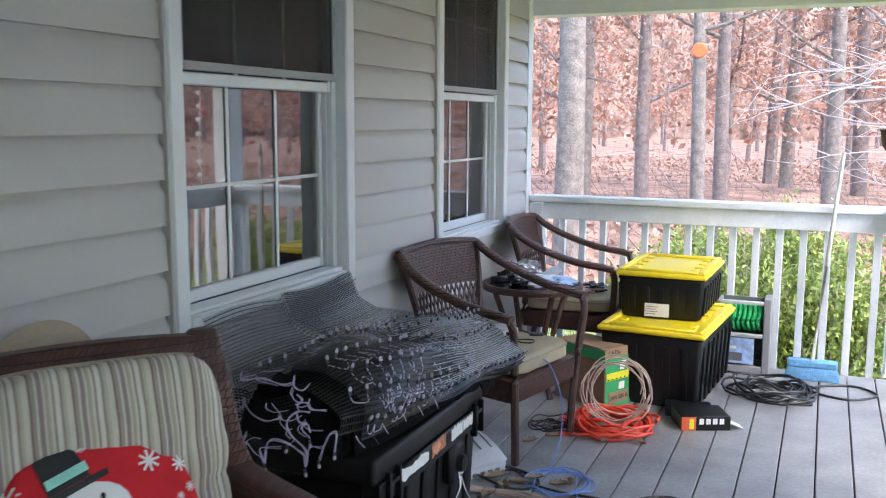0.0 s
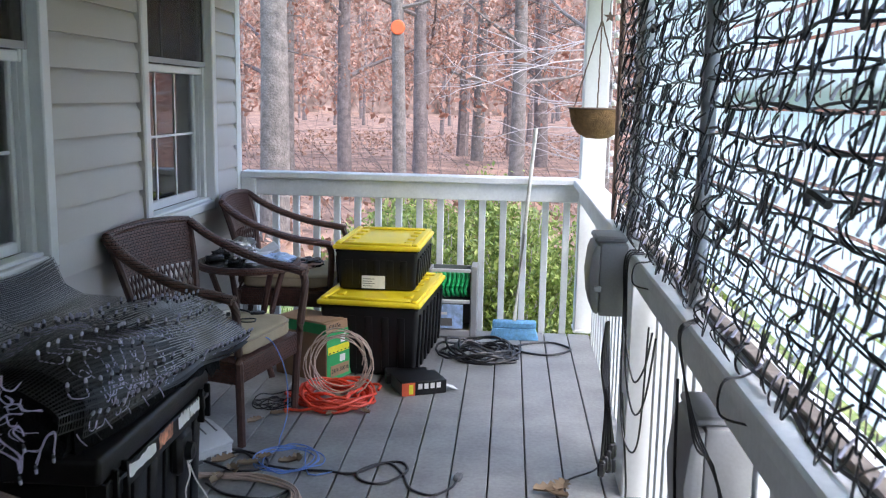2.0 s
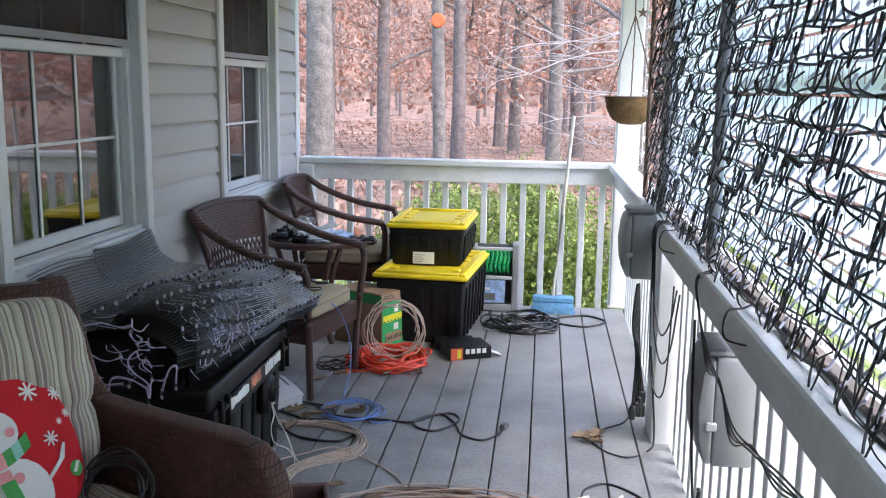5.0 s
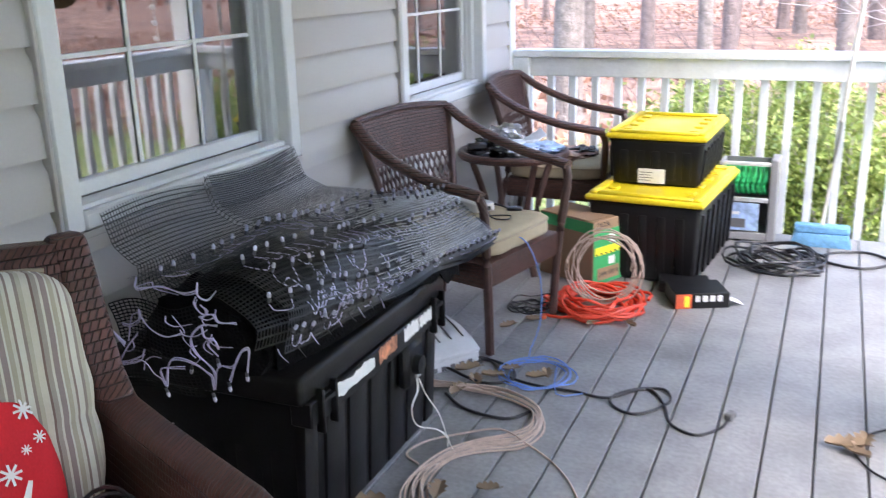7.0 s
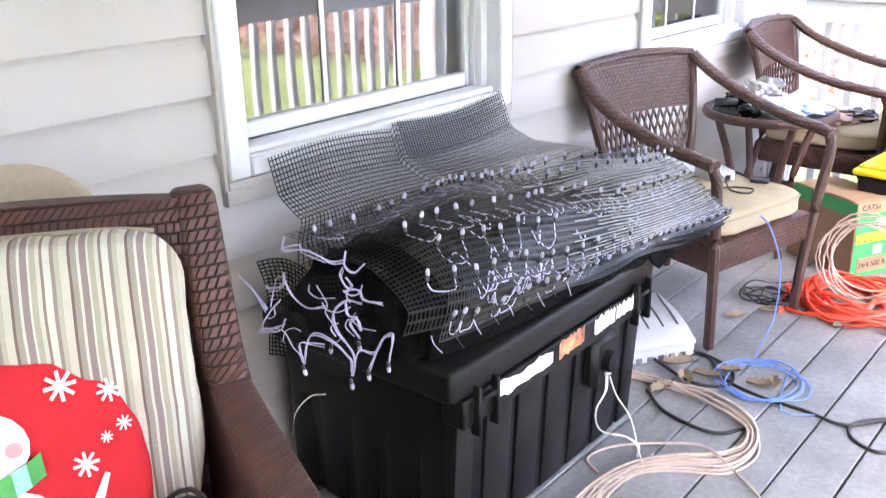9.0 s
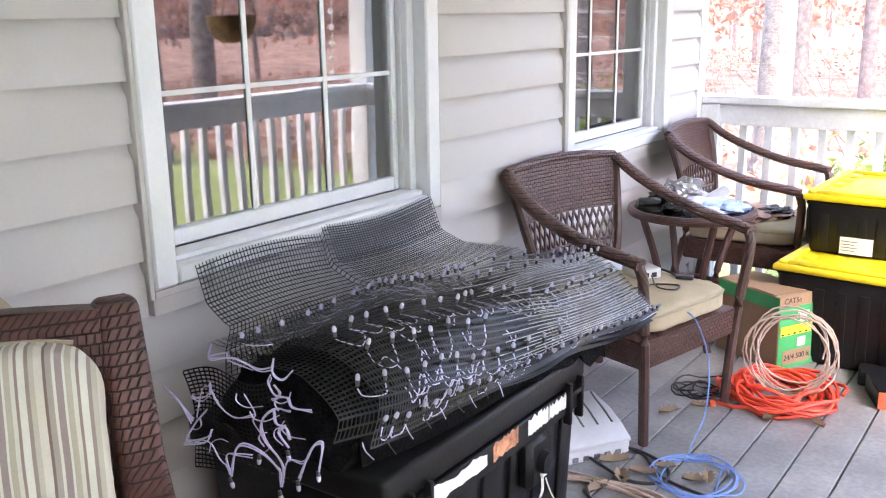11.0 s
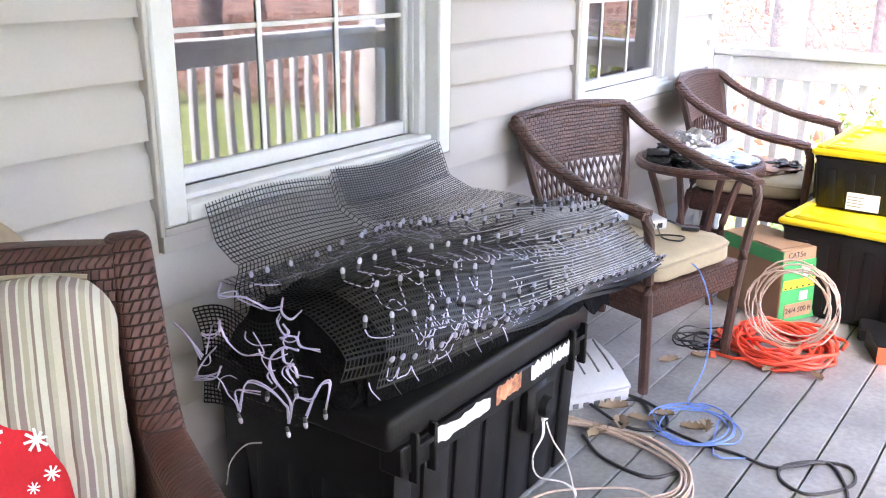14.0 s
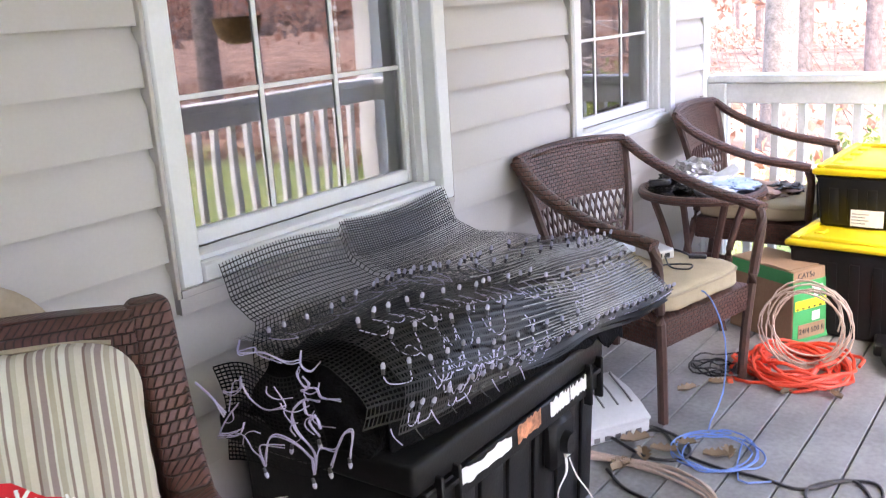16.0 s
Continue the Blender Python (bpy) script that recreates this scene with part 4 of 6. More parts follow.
def heap(u, v, sink=0.0):
    """A place on the heaped net: u along the trunk, v from the wall to the front."""
    rows = [along(r, u) for r in (BACK_EDGE, CREST, MIDDLE, BROW, HEM)]
    stops = [0.0, 0.28, 0.56, 0.86, 1.0]
    i = min(3, max(0, int(np.searchsorted(stops, v, side="right")) - 1))
    t = (v - stops[i]) / (stops[i + 1] - stops[i])
    a, b, c, d = rows[max(0, i - 1)], rows[i], rows[i + 1], rows[min(4, i + 2)]
    p = b + (c - b) * t
    p += ((c - a) * 0.5 - (c - b)) * (t * (1 - t) * (1 - t)) * 0.6 + ((c - b) - (d - b) * 0.5) * (t * t * (1 - t)) * 0.6
    p.z += 0.006 * math.sin(p.y * 11 + p.x * 9) + 0.007 * math.sin(p.x * 34 + p.y * 3.1) * (0.4 + u)
    p.x += 0.006 * math.sin(p.y * 13 + v * 7)
    p.z -= sink
    return p


def back_sheet(u, v):
    """The sheet standing up against the siding and curling out under the heap."""
    x = float(np.interp(v, [0, 0.25, 0.5, 0.75, 1], [0.045, 0.072, 0.112, 0.175, 0.26])) + 0.012 * u
    z = float(np.interp(v, [0, 0.25, 0.5, 0.75, 1], [0.775, 0.712, 0.664, 0.632, 0.618]))
    y0 = float(np.interp(v, [0, 0.3, 0.55, 1], [2.425, 2.42, 2.44, 2.30]))
    y1 = float(np.interp(v, [0, 0.3, 0.5, 0.7, 1], [3.285, 3.29, 3.36, 3.50, 3.66]))
    z += 0.018 * math.sin(u * 6.0 + 0.4) * (1 - v) - 0.035 * u * v + (0.016 if u > 0.46 else 0.0) * (1 - v)
    return Vector((x, y0 + (y1 - y0) * u, z))


def end_sheet(u, v):
    """The flap that hangs down at the near end, towards the wall."""
    x = 0.225 + 0.20 * u + 0.05 * v
    y = 2.225 + 0.06 * u - 0.02 * v + 0.012 * math.sin(u * 5 + v * 4)
    return Vector((x, y, 0.650 - 0.175 * v - 0.03 * u * v + 0.01 * math.sin(u * 7)))


def ribbon_net(place, nu, nv, w_cross, w_long, fringe=0.0):
    """The strands of a net lying on a surface, as flat ribbons."""
    P = np.array([[place(i / nu, j / nv) for j in range(nv + 1)] for i in range(nu + 1)])
    V, F = [], []

    def strand(line, side, w):
        o = len(V)
        for p, s in zip(line, side):
            V.append(tuple(p - s * w))
            V.append(tuple(p + s * w))
        for k in range(len(line) - 1):
            F.append((o + 2 * k, o + 2 * k + 1, o + 2 * k + 3, o + 2 * k + 2))
    du = np.gradient(P, axis=0)
    dv = np.gradient(P, axis=1)
    du /= np.linalg.norm(du, axis=2, keepdims=True) + 1e-9
    dv /= np.linalg.norm(dv, axis=2, keepdims=True) + 1e-9
    lift = np.array([0, 0, 0.0012])
    for i in range(nu + 1):
        line, side = P[i], du[i]
        if fringe:
            line = np.vstack([P[i][0] - dv[i][0] * fringe, line])
            side = np.vstack([du[i][0], side])
        strand(line, side, w_cross)
    for j in range(nv + 1):
        strand(P[:, j] + lift, dv[:, j], w_long)
    me = bpy.data.meshes.new("net")
    me.from_pydata(V, [], F)
    me.materials.append(M_NET)
    return me


def light_net():
    n = thing("light_net", pose(0, 0, 0), "black plastic net of string lights heaped over the chest", "net lights")
    rng = random.Random(11)
    layers = [ribbon_net(lambda u, v: heap(0.03 + 0.11 * v + (0.97 - 0.11 * v) * u, v), 150, 35, 0.0013, 0.0022),
              ribbon_net(lambda u, v: heap(0.16 + 0.83 * u + 0.004 * math.sin(v * 9), 0.02 + 0.95 * v, 0.016 + 0.006 * math.sin(u * 17)), 124, 32, 0.0013, 0.0022),
              ribbon_net(lambda u, v: heap(0.05 + 0.93 * u, 0.05 + 0.86 * v, 0.030 + 0.008 * math.sin(u * 11 + v * 5)), 116, 34, 0.0016, 0.0024),
              ribbon_net(back_sheet, 88, 24, 0.0013, 0.0015, 0.010),
              ribbon_net(lambda u, v: back_sheet(0.5 + 0.5 * u, v * 0.8) + Vector((-0.010, 0, 0.004)), 44, 19, 0.0013, 0.0015, 0.010),
              ribbon_net(end_sheet, 22, 24, 0.0015, 0.0016),
              ribbon_net(lambda u, v: heap(0.02 + 0.16 * u, 0.02 + 0.30 * v, -0.004), 15, 13, 0.0015, 0.0016, 0.0)]
    # top layer takes the greyer plastic: reflected light put into its colour
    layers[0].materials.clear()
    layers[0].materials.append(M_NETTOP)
    for me in layers:
        new("mesh_net", me).parent = n
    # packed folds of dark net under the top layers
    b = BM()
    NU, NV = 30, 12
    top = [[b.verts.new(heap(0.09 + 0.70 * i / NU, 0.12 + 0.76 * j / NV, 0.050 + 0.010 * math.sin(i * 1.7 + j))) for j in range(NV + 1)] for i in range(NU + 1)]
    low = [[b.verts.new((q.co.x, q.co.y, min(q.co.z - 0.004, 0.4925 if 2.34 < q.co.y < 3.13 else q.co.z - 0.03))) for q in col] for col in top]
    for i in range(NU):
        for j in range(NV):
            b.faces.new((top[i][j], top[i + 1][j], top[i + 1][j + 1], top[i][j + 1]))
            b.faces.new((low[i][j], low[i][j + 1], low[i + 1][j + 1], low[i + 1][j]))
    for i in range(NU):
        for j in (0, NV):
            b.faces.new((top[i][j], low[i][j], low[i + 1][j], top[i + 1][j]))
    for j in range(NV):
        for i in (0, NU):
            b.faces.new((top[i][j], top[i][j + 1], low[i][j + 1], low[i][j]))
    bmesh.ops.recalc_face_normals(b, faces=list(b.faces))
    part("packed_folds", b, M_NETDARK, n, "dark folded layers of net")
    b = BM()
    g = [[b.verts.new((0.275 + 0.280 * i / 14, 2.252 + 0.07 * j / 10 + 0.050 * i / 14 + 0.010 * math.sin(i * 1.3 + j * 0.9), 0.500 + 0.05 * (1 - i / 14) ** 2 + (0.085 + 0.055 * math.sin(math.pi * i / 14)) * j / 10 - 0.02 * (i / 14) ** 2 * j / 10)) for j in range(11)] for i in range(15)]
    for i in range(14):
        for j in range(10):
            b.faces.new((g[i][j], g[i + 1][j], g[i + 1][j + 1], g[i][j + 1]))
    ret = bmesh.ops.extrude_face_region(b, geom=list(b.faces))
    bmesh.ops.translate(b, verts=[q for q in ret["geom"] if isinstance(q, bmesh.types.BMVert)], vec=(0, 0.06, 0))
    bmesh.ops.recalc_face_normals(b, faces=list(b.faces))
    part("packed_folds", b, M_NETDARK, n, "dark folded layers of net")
    # pale strands that paint the glint of daylight on the taut far half
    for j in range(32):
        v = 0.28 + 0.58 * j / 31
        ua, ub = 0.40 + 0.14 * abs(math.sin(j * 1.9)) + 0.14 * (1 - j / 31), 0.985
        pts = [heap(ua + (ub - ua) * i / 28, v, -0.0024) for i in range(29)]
        part("net_glint", tube(BM(), pts, 0.0011, 4), M_NETGLINT, n)
    # thin pale copy of the net, more of the same painted glint
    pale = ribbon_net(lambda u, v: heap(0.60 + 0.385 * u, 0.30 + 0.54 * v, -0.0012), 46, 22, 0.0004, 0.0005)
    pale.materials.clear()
    pale.materials.append(M_NETGLINT)
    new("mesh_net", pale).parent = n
    socket = BM()
    lathe(socket, [(0.0, 0.0), (0.0046, 0.001), (0.0050, 0.014), (0.0, 0.015)], 8)
    ms = link_mesh("socket", socket, M_SOCKET)
    tip = BM()
    lathe(tip, [(0.0, 0.0145), (0.0056, 0.015), (0.0062, 0.022), (0.0040, 0.029), (0.0, 0.031)], 8)
    mt = link_mesh("bulb", tip, M_BULB)

    def wire(pts, r, dark=False, flat=0.7):
        part("light_wire", tube(BM(), smooth_line(pts, 4), r, 5, flat), M_BLACKC if dark else M_LWIRE, n)

    # rows: v, first u, last u, count, drop of the loops, share of pale loops
    rows = [(0.20, 0.34, 0.60, 8, 0.03, 0.4), (0.27, 0.05, 0.62, 14, 0.045, 0.85), (0.33, 0.40, 0.985, 14, 0.03, 0.4), (0.24, 0.62, 0.98, 9, 0.015, 0.2),
            (0.50, 0.12, 0.60, 13, 0.050, 0.95), (0.55, 0.60, 0.97, 10, 0.03, 0.8), (0.66, 0.14, 0.42, 7, 0.045, 0.9), (0.80, 0.10, 0.62, 13, 0.035, 0.95), (0.95, 0.14, 0.99, 29, 0.024, 0.6), (0.40, 0.86, 0.99, 6, 0.02, 0.7)]
    for v, ua, ub, cnt, drop, pale in rows:
        prev = None
        for k in range(cnt):
            u = min(0.99, max(0.02, ua + (ub - ua) * (k + rng.uniform(-0.16, 0.16)) / (cnt - 1)))
            vv = min(0.99, v + rng.uniform(-0.014, 0.014))
            p = heap(u, vv, -0.008 if v > 0.9 else -0.004)
            lean = 0.55 if v > 0.9 else 0.15
            m = Matrix.Translation(p) @ Matrix.Scale(0.8, 4) @ Euler((rng.uniform(-0.25, 0.25), lean + rng.uniform(-0.25, 0.25), 0)).to_matrix().to_4x4()
            s = share("socket", ms, n, m)
            share("bulb", mt, s, Matrix.Identity(4))
            if prev is not None:
                d = drop * rng.uniform(0.75, 1.25)
                um = (u + prev[0]) / 2
                dv = d / 0.55
                loop = [heap(prev[0], prev[1], 0.0), heap(prev[0] + 0.004, min(0.98, prev[1] + dv * 0.6), 0.0025), heap(um, min(0.985, prev[1] + dv), 0.0015),
                        heap(u - 0.004, min(0.985, vv + dv * 0.7), 0.0025), heap(u, vv, 0.0)]
                wire(loop, 0.0017, rng.random() > pale)
            prev = (u, vv)
    # short pale squiggles showing between the strands of the front
    for k in range(52):
        u, v = rng.uniform(0.10, 0.96), rng.choice((0.60, 0.70, 0.84, 0.88, 0.90)) + rng.uniform(-0.03, 0.03)
        a, L = rng.uniform(-0.5, 0.5), rng.uniform(0.02, 0.05)
        pts = [heap(min(0.99, u + L * t), min(0.985, v + 0.03 * math.sin(t * 5 + k) + a * 0.06 * t), 0.0015) for t in (0, 0.25, 0.5, 0.75, 1.0)]
        wire(pts, 0.0016)
    # loose pale ribbons, stripped from the net, at the near end
    def dangle(*flat_pts, r=0.0021, lift=0.0):
        pts = []
        for k in range(0, len(flat_pts), 2):
            x, z = flat_pts[k], flat_pts[k + 1]
            pts.append((x, 1.893 + 0.186 * x + 0.386 * z - lift, z))
        part("pale_wire", tube(BM(), smooth_line(pts, 5), r, 6, 0.6), M_LWIRE, n)
        if r > 0.002:
            twin = [(x + 0.003 + 0.003 * math.sin(40 * z), y - 0.003, z + 0.004 * math.cos(50 * x)) for x, y, z in pts]
            part("pale_wire", tube(BM(), smooth_line(twin, 5), r * 0.75, 6, 0.6), M_LWIRE, n)

    dangle(0.223, 0.635, 0.264, 0.614, 0.305, 0.590)
    dangle(0.226, 0.638, 0.268, 0.617, 0.307, 0.588, lift=0.004)
    dangle(0.33, 0.611, 0.312, 0.586, 0.300, 0.552, 0.343, 0.565, 0.351, 0.579)
    dangle(0.300, 0.550, 0.345, 0.558, 0.355, 0.572, lift=0.006)
    dangle(0.311, 0.593, 0.310, 0.642, 0.324, 0.651, r=0.0018)
    dangle(0.324, 0.651, 0.355, 0.621, 0.395, 0.606, 0.433, 0.618)
    dangle(0.297, 0.552, 0.348, 0.557, 0.379, 0.533, 0.396, 0.525, r=0.0016)
    dangle(0.409, 0.511, 0.392, 0.541, 0.417, 0.548, 0.445, 0.551)
    dangle(0.409, 0.511, 0.409, 0.554, 0.426, 0.567, 0.467, 0.558, 0.507, 0.536, r=0.0026)
    dangle(0.396, 0.525, 0.402, 0.520, 0.409, 0.511, r=0.0026)
    dangle(0.516, 0.510, 0.510, 0.546, 0.467, 0.579, 0.450, 0.609, 0.470, 0.633, 0.504, 0.633, r=0.0024)
    dangle(0.507, 0.536, 0.516, 0.515, 0.519, 0.554, 0.551, 0.559, 0.565, 0.589, 0.579, 0.596)
    dangle(0.402, 0.648, 0.433, 0.620, 0.434, 0.604, 0.475, 0.571, 0.462, 0.555, r=0.0014)
    dangle(0.470, 0.631, 0.481, 0.610, 0.503, 0.605, 0.515, 0.588, r=0.0026)
    dangle(0.449, 0.688, 0.447, 0.674, 0.466, 0.656, 0.492, 0.654, 0.507, 0.640, 0.545, 0.642, r=0.0022)
    dangle(0.516, 0.575, 0.491, 0.595, 0.501, 0.609, r=0.0024)
    dangle(0.547, 0.530, 0.561, 0.583, 0.580, 0.594, 0.583, 0.551, r=0.0022)
    dangle(0.448, 0.716, 0.451, 0.693, 0.474, 0.683, 0.492, 0.700, r=0.0022)
    dangle(0.309, 0.722, 0.312, 0.700, 0.365, 0.704, 0.420, 0.694, 0.447, 0.700, r=0.0024)
    dangle(0.312, 0.702, 0.345, 0.712, 0.355, 0.700, 0.41, 0.690, r=0.0018)
    for k in range(11):
        x, z = rng.uniform(0.28, 0.52), rng.uniform(0.55, 0.66)
        a, L = rng.uniform(0, 6.28), rng.uniform(0.035, 0.07)
        q = []
        for t in (0, 0.33, 0.66, 1.0):
            q += [x + L * t * math.cos(a + 1.6 * t), z + 0.6 * L * t * math.sin(a + 1.6 * t)]
        dangle(*q, r=rng.choice((0.0015, 0.0018, 0.0023)), lift=rng.uniform(0.0, 0.012))
    for x, z, a in ((0.516, 0.506, 165), (0.410, 0.508, 155), (0.516, 0.572, 170), (0.583, 0.550, 175), (0.547, 0.528, 170), (0.462, 0.556, 190)):
        s = share("socket", ms, n, pose(x, 1.890 + 0.186 * x + 0.386 * z, z, 0, a, 0) @ Matrix.Scale(0.7, 4))
        share("bulb", mt, s, Matrix.Identity(4))
    # short pigtails hanging from the front hem
    for k in range(9):
        u = 0.12 + 0.040 * k
        p = heap(u, 0.97, -0.003)
        z1 = 0.018 + 0.02 * rng.random()
        wire([p, p + Vector((0.010, -0.004, -z1 * 0.4)), p + Vector((0.012 + 0.01 * rng.random(), rng.uniform(-0.008, 0.008), -z1))], 0.0014, k % 2 == 1)


light_net()


# ---- wicker chairs and table ----
def wicker_chair(m, label):
    c = thing("wicker_chair", m, label, "chair", group="wicker chairs at the wall")

    def back(s, z, dx=0.0):
        """A place on the curved back: s from -1 to 1 across."""
        w = 0.215 + (0.29 - 0.215) * max(0.0, (z - 0.42) / 0.40)
        x = -0.205 - 0.10 * (z - 0.42) / 0.40 - 0.035 * (1 - s * s)
        return Vector((x + dx, s * w, z + 0.018 * (1 - s * s) * max(0, (z - 0.5) / 0.33)))
    # upper woven panel, with thickness
    b = BM()
    NU, NV = 18, 8
    front = [[b.verts.new(back(-1 + 2 * i / NU, 0.625 + 0.175 * j / NV, 0.010)) for j in range(NV + 1)] for i in range(NU + 1)]
    rear = [[b.verts.new(back(-1 + 2 * i / NU, 0.625 + 0.175 * j / NV, -0.010)) for j in range(NV + 1)] for i in range(NU + 1)]
    for i in range(NU):
        for j in range(NV):
            b.faces.new((front[i][j], front[i + 1][j], front[i + 1][j + 1], front[i][j + 1]))
            b.faces.new((rear[i][j], rear[i][j + 1], rear[i + 1][j + 1], rear[i + 1][j]))
        b.faces.new((front[i][NV], front[i + 1][NV], rear[i + 1][NV], rear[i][NV]))
        b.faces.new((front[i + 1][0], front[i][0], rear[i][0], rear[i + 1][0]))
    bk = part("backrest", b, M_WICKER2, c, "tightly woven upper back")
    # open lattice below
    b = BM()
    for k in range(-12, 13):
        for d in (1, -1):
            pts = []
            for t in range(7):
                z = 0.41 + 0.215 * t / 6
                s = k / 8 + d * 0.36 * (t / 6 - 0.5)
                if -0.97 <= s <= 0.97:
                    pts.append(back(s, z, 0.003 * d))
            if len(pts) > 1:
                tube(b, pts, 0.0046, 4, 1.0)
    for z in (0.41, 0.515):
        tube(b, [back(-1 + 2 * i / 14, z) for i in range(15)], 0.006, 5)
    part("lattice", b, M_TUBE, bk, "open diamond lattice of wicker")
    part("top_rail", tube(BM(), [back(-1 + 2 * i / 16, 0.802) for i in range(17)], 0.017, 8), M_WICKER2, bk)
    for s in (1, -1):
        part("back_post", tube(BM(), smooth_line([(-0.30, 0.23 * s, 0.0), (-0.265, 0.215 * s, 0.2), (-0.222, 0.212 * s, 0.42), (-0.25, 0.25 * s, 0.62), (-0.295, 0.284 * s, 0.795)], 5), 0.016, 8), M_TUBE, c)
        arm = smooth_line([(-0.295, 0.288 * s, 0.797), (-0.22, 0.303 * s, 0.742), (-0.10, 0.315 * s, 0.685), (0.06, 0.318 * s, 0.635), (0.20, 0.312 * s, 0.612), (0.265, 0.306 * s, 0.60)], 6)
        part("arm", tube(BM(), arm, 0.030, 10, 0.62), M_WICKER2, c)
        part("front_leg", tube(BM(), smooth_line([(0.255, 0.304 * s, 0.595), (0.268, 0.295 * s, 0.54), (0.258, 0.268 * s, 0.38), (0.25, 0.245 * s, 0.2), (0.245, 0.23 * s, 0.0)], 5), 0.017, 8), M_TUBE, c)
    b = prism(BM(), [(-0.235, -0.215), (0.255, -0.262), (0.255, 0.262), (-0.235, 0.215)], 2, 0.252, 0.345, 0.010)
    part("seat", b, M_WICKER2, c)
    cu = soft_box(BM(), (0.47, 0.47, 0.08), 7, 10, pose(0.012, 0, 0.387), 0.004, (0, 0, 0.15))
    cs = part("cushion", cu, M_TAN, c, "tan cloth seat cushion with piping")
    pp = []
    for i in range(49):
        a = 2 * math.pi * i / 48
        q = (abs(math.cos(a)) ** 7 + abs(math.sin(a)) ** 7) ** (1 / 7)
        pp.append((0.012 + 0.236 * math.cos(a) / q, 0.236 * math.sin(a) / q, 0.408))
    part("piping", tube(BM(), pp, 0.0045, 6, cap=False), M_PIPE, cs)
    return c


chair_a = wicker_chair(pose(0.395, 3.946, 0, 0, 0, -13), "brown wicker armchair with tan cushion holding small devices")
chair_b = copy_thing(chair_a, pose(0.405, 5.235, 0, 0, 0, 3))
tagged(chair_b, "brown wicker armchair with tan cushion by the railing")


def side_table():
    t = thing("side_table", pose(0.325, 4.70, 0), "round brown wicker side table with glass top", "table")
    b = lathe(BM(), [(0.0, 0.515), (0.225, 0.515), (0.248, 0.520), (0.256, 0.535), (0.250, 0.550), (0.235, 0.553), (0.225, 0.548), (0.0, 0.548)], 40)
    part("tabletop", b, M_WICKER2, t)
    g = part("glass", lathe(BM(), [(0.0, 0.5485), (0.224, 0.5485), (0.224, 0.553), (0.0, 0.553)], 40), M_CLEARG, t, "clear glass top")
    for k in range(4):
        a = math.pi / 4 + k * math.pi / 2
        ca, sa = math.cos(a), math.sin(a)
        part("leg", tube(BM(), smooth_line([(0.205 * ca, 0.205 * sa, 0.515), (0.15 * ca, 0.15 * sa, 0.36), (0.12 * ca, 0.12 * sa, 0.22), (0.16 * ca, 0.16 * sa, 0.09), (0.21 * ca, 0.21 * sa, 0.0)], 5), 0.015, 8), M_TUBE, t)
    part("shelf_ring", tube(BM(), [(0.125 * math.cos(i * 0.2618), 0.125 * math.sin(i * 0.2618), 0.23) for i in range(25)], 0.010, 8, cap=False), M_TUBE, t)


side_table()
for x, y, s, mt, rz, lb, sd in ((0.25, 4.83, (0.15, 0.13, 0.10), M_FOILG, 20, "crumpled silver bag on the side table", 1), (0.35, 4.68, (0.17, 0.13, 0.05), M_BAGW, 50, "crumpled white packaging on the side table", 2),
                                (0.465, 4.69, (0.14, 0.18, 0.045), M_BAGB, -20, "pale blue printed packaging on the side table", 3), (0.42, 4.59, (0.12, 0.09, 0.03), M_BAGW, 10, "small white wrapper on the side table", 4),
                                (0.16, 4.80, (0.10, 0.07, 0.045), M_BAGK, 70, "black plastic bag on the side table", 5), (0.29, 4.60, (0.08, 0.05, 0.03), M_BAGK, 10, "small black pouch on the side table", 6)):
    single("packaging", crumple(BM(), s, 0.55, pose(x, y, 0.553, 0, 0, rz), sd), mt, lb, "packaging", group="clutter on the side table")
k = BM()
box(k, (-0.045, -0.016, 0), (0.045, 0.016, 0.028), 0.006, pose(0.17, 4.64, 0.553, 0, 0, 35))
single("torch", k, M_BAGK, "small black gadget on the side table", "gadget")
fl = BM()
box(fl, (-0.055, -0.035, 0), (0.055, 0.035, 0.006), 0.002, pose(0.40, 4.77, 0.590, 22, -30, 30))
single("white_card", fl, M_BAGW, "white folded card leaning on packaging", "card")
single("packaging", crumple(BM(), (0.30, 0.34, 0.05), 0.5, pose(0.38, 5.20, 0.428, 0, 0, 10), 8), M_BROWNW, "crumpled brown wrapping on the far chair cushion", "packaging")
single("plastic_bag", crumple(BM(), (0.14, 0.13, 0.05), 0.6, pose(0.50, 5.25, 0.430, 0, 0, 40), 9), M_BAGK, "shiny black plastic bag on the chair cushion", "bag")

# devices on the nearer cushion
dv = thing("network_device", pose(0.395, 4.045, 0.4315, 0, 0, -35), "small silver device box with a black cable", "device")
part("case", box(BM(), (-0.055, -0.045, 0), (0.055, 0.045, 0.036), 0.004), M_SILVER, dv)
part("face_plate", box(BM(), (0.0552, -0.04, 0.004), (0.058, 0.04, 0.032), 0.001), M_WHITEC, dv)
for yy in (-0.025, 0.005):
    part("port", box(BM(), (0.0582, yy, 0.008), (0.060, yy + 0.018, 0.024)), M_BLACKC, dv)
single("phone_adapter", box(BM(), (-0.03, -0.014, 0), (0.03, 0.014, 0.012), 0.003, pose(0.535, 4.085, 0.431, 0, 0, 20)), M_BLACKC, "small black adapter on the tan cushion", "adapter")
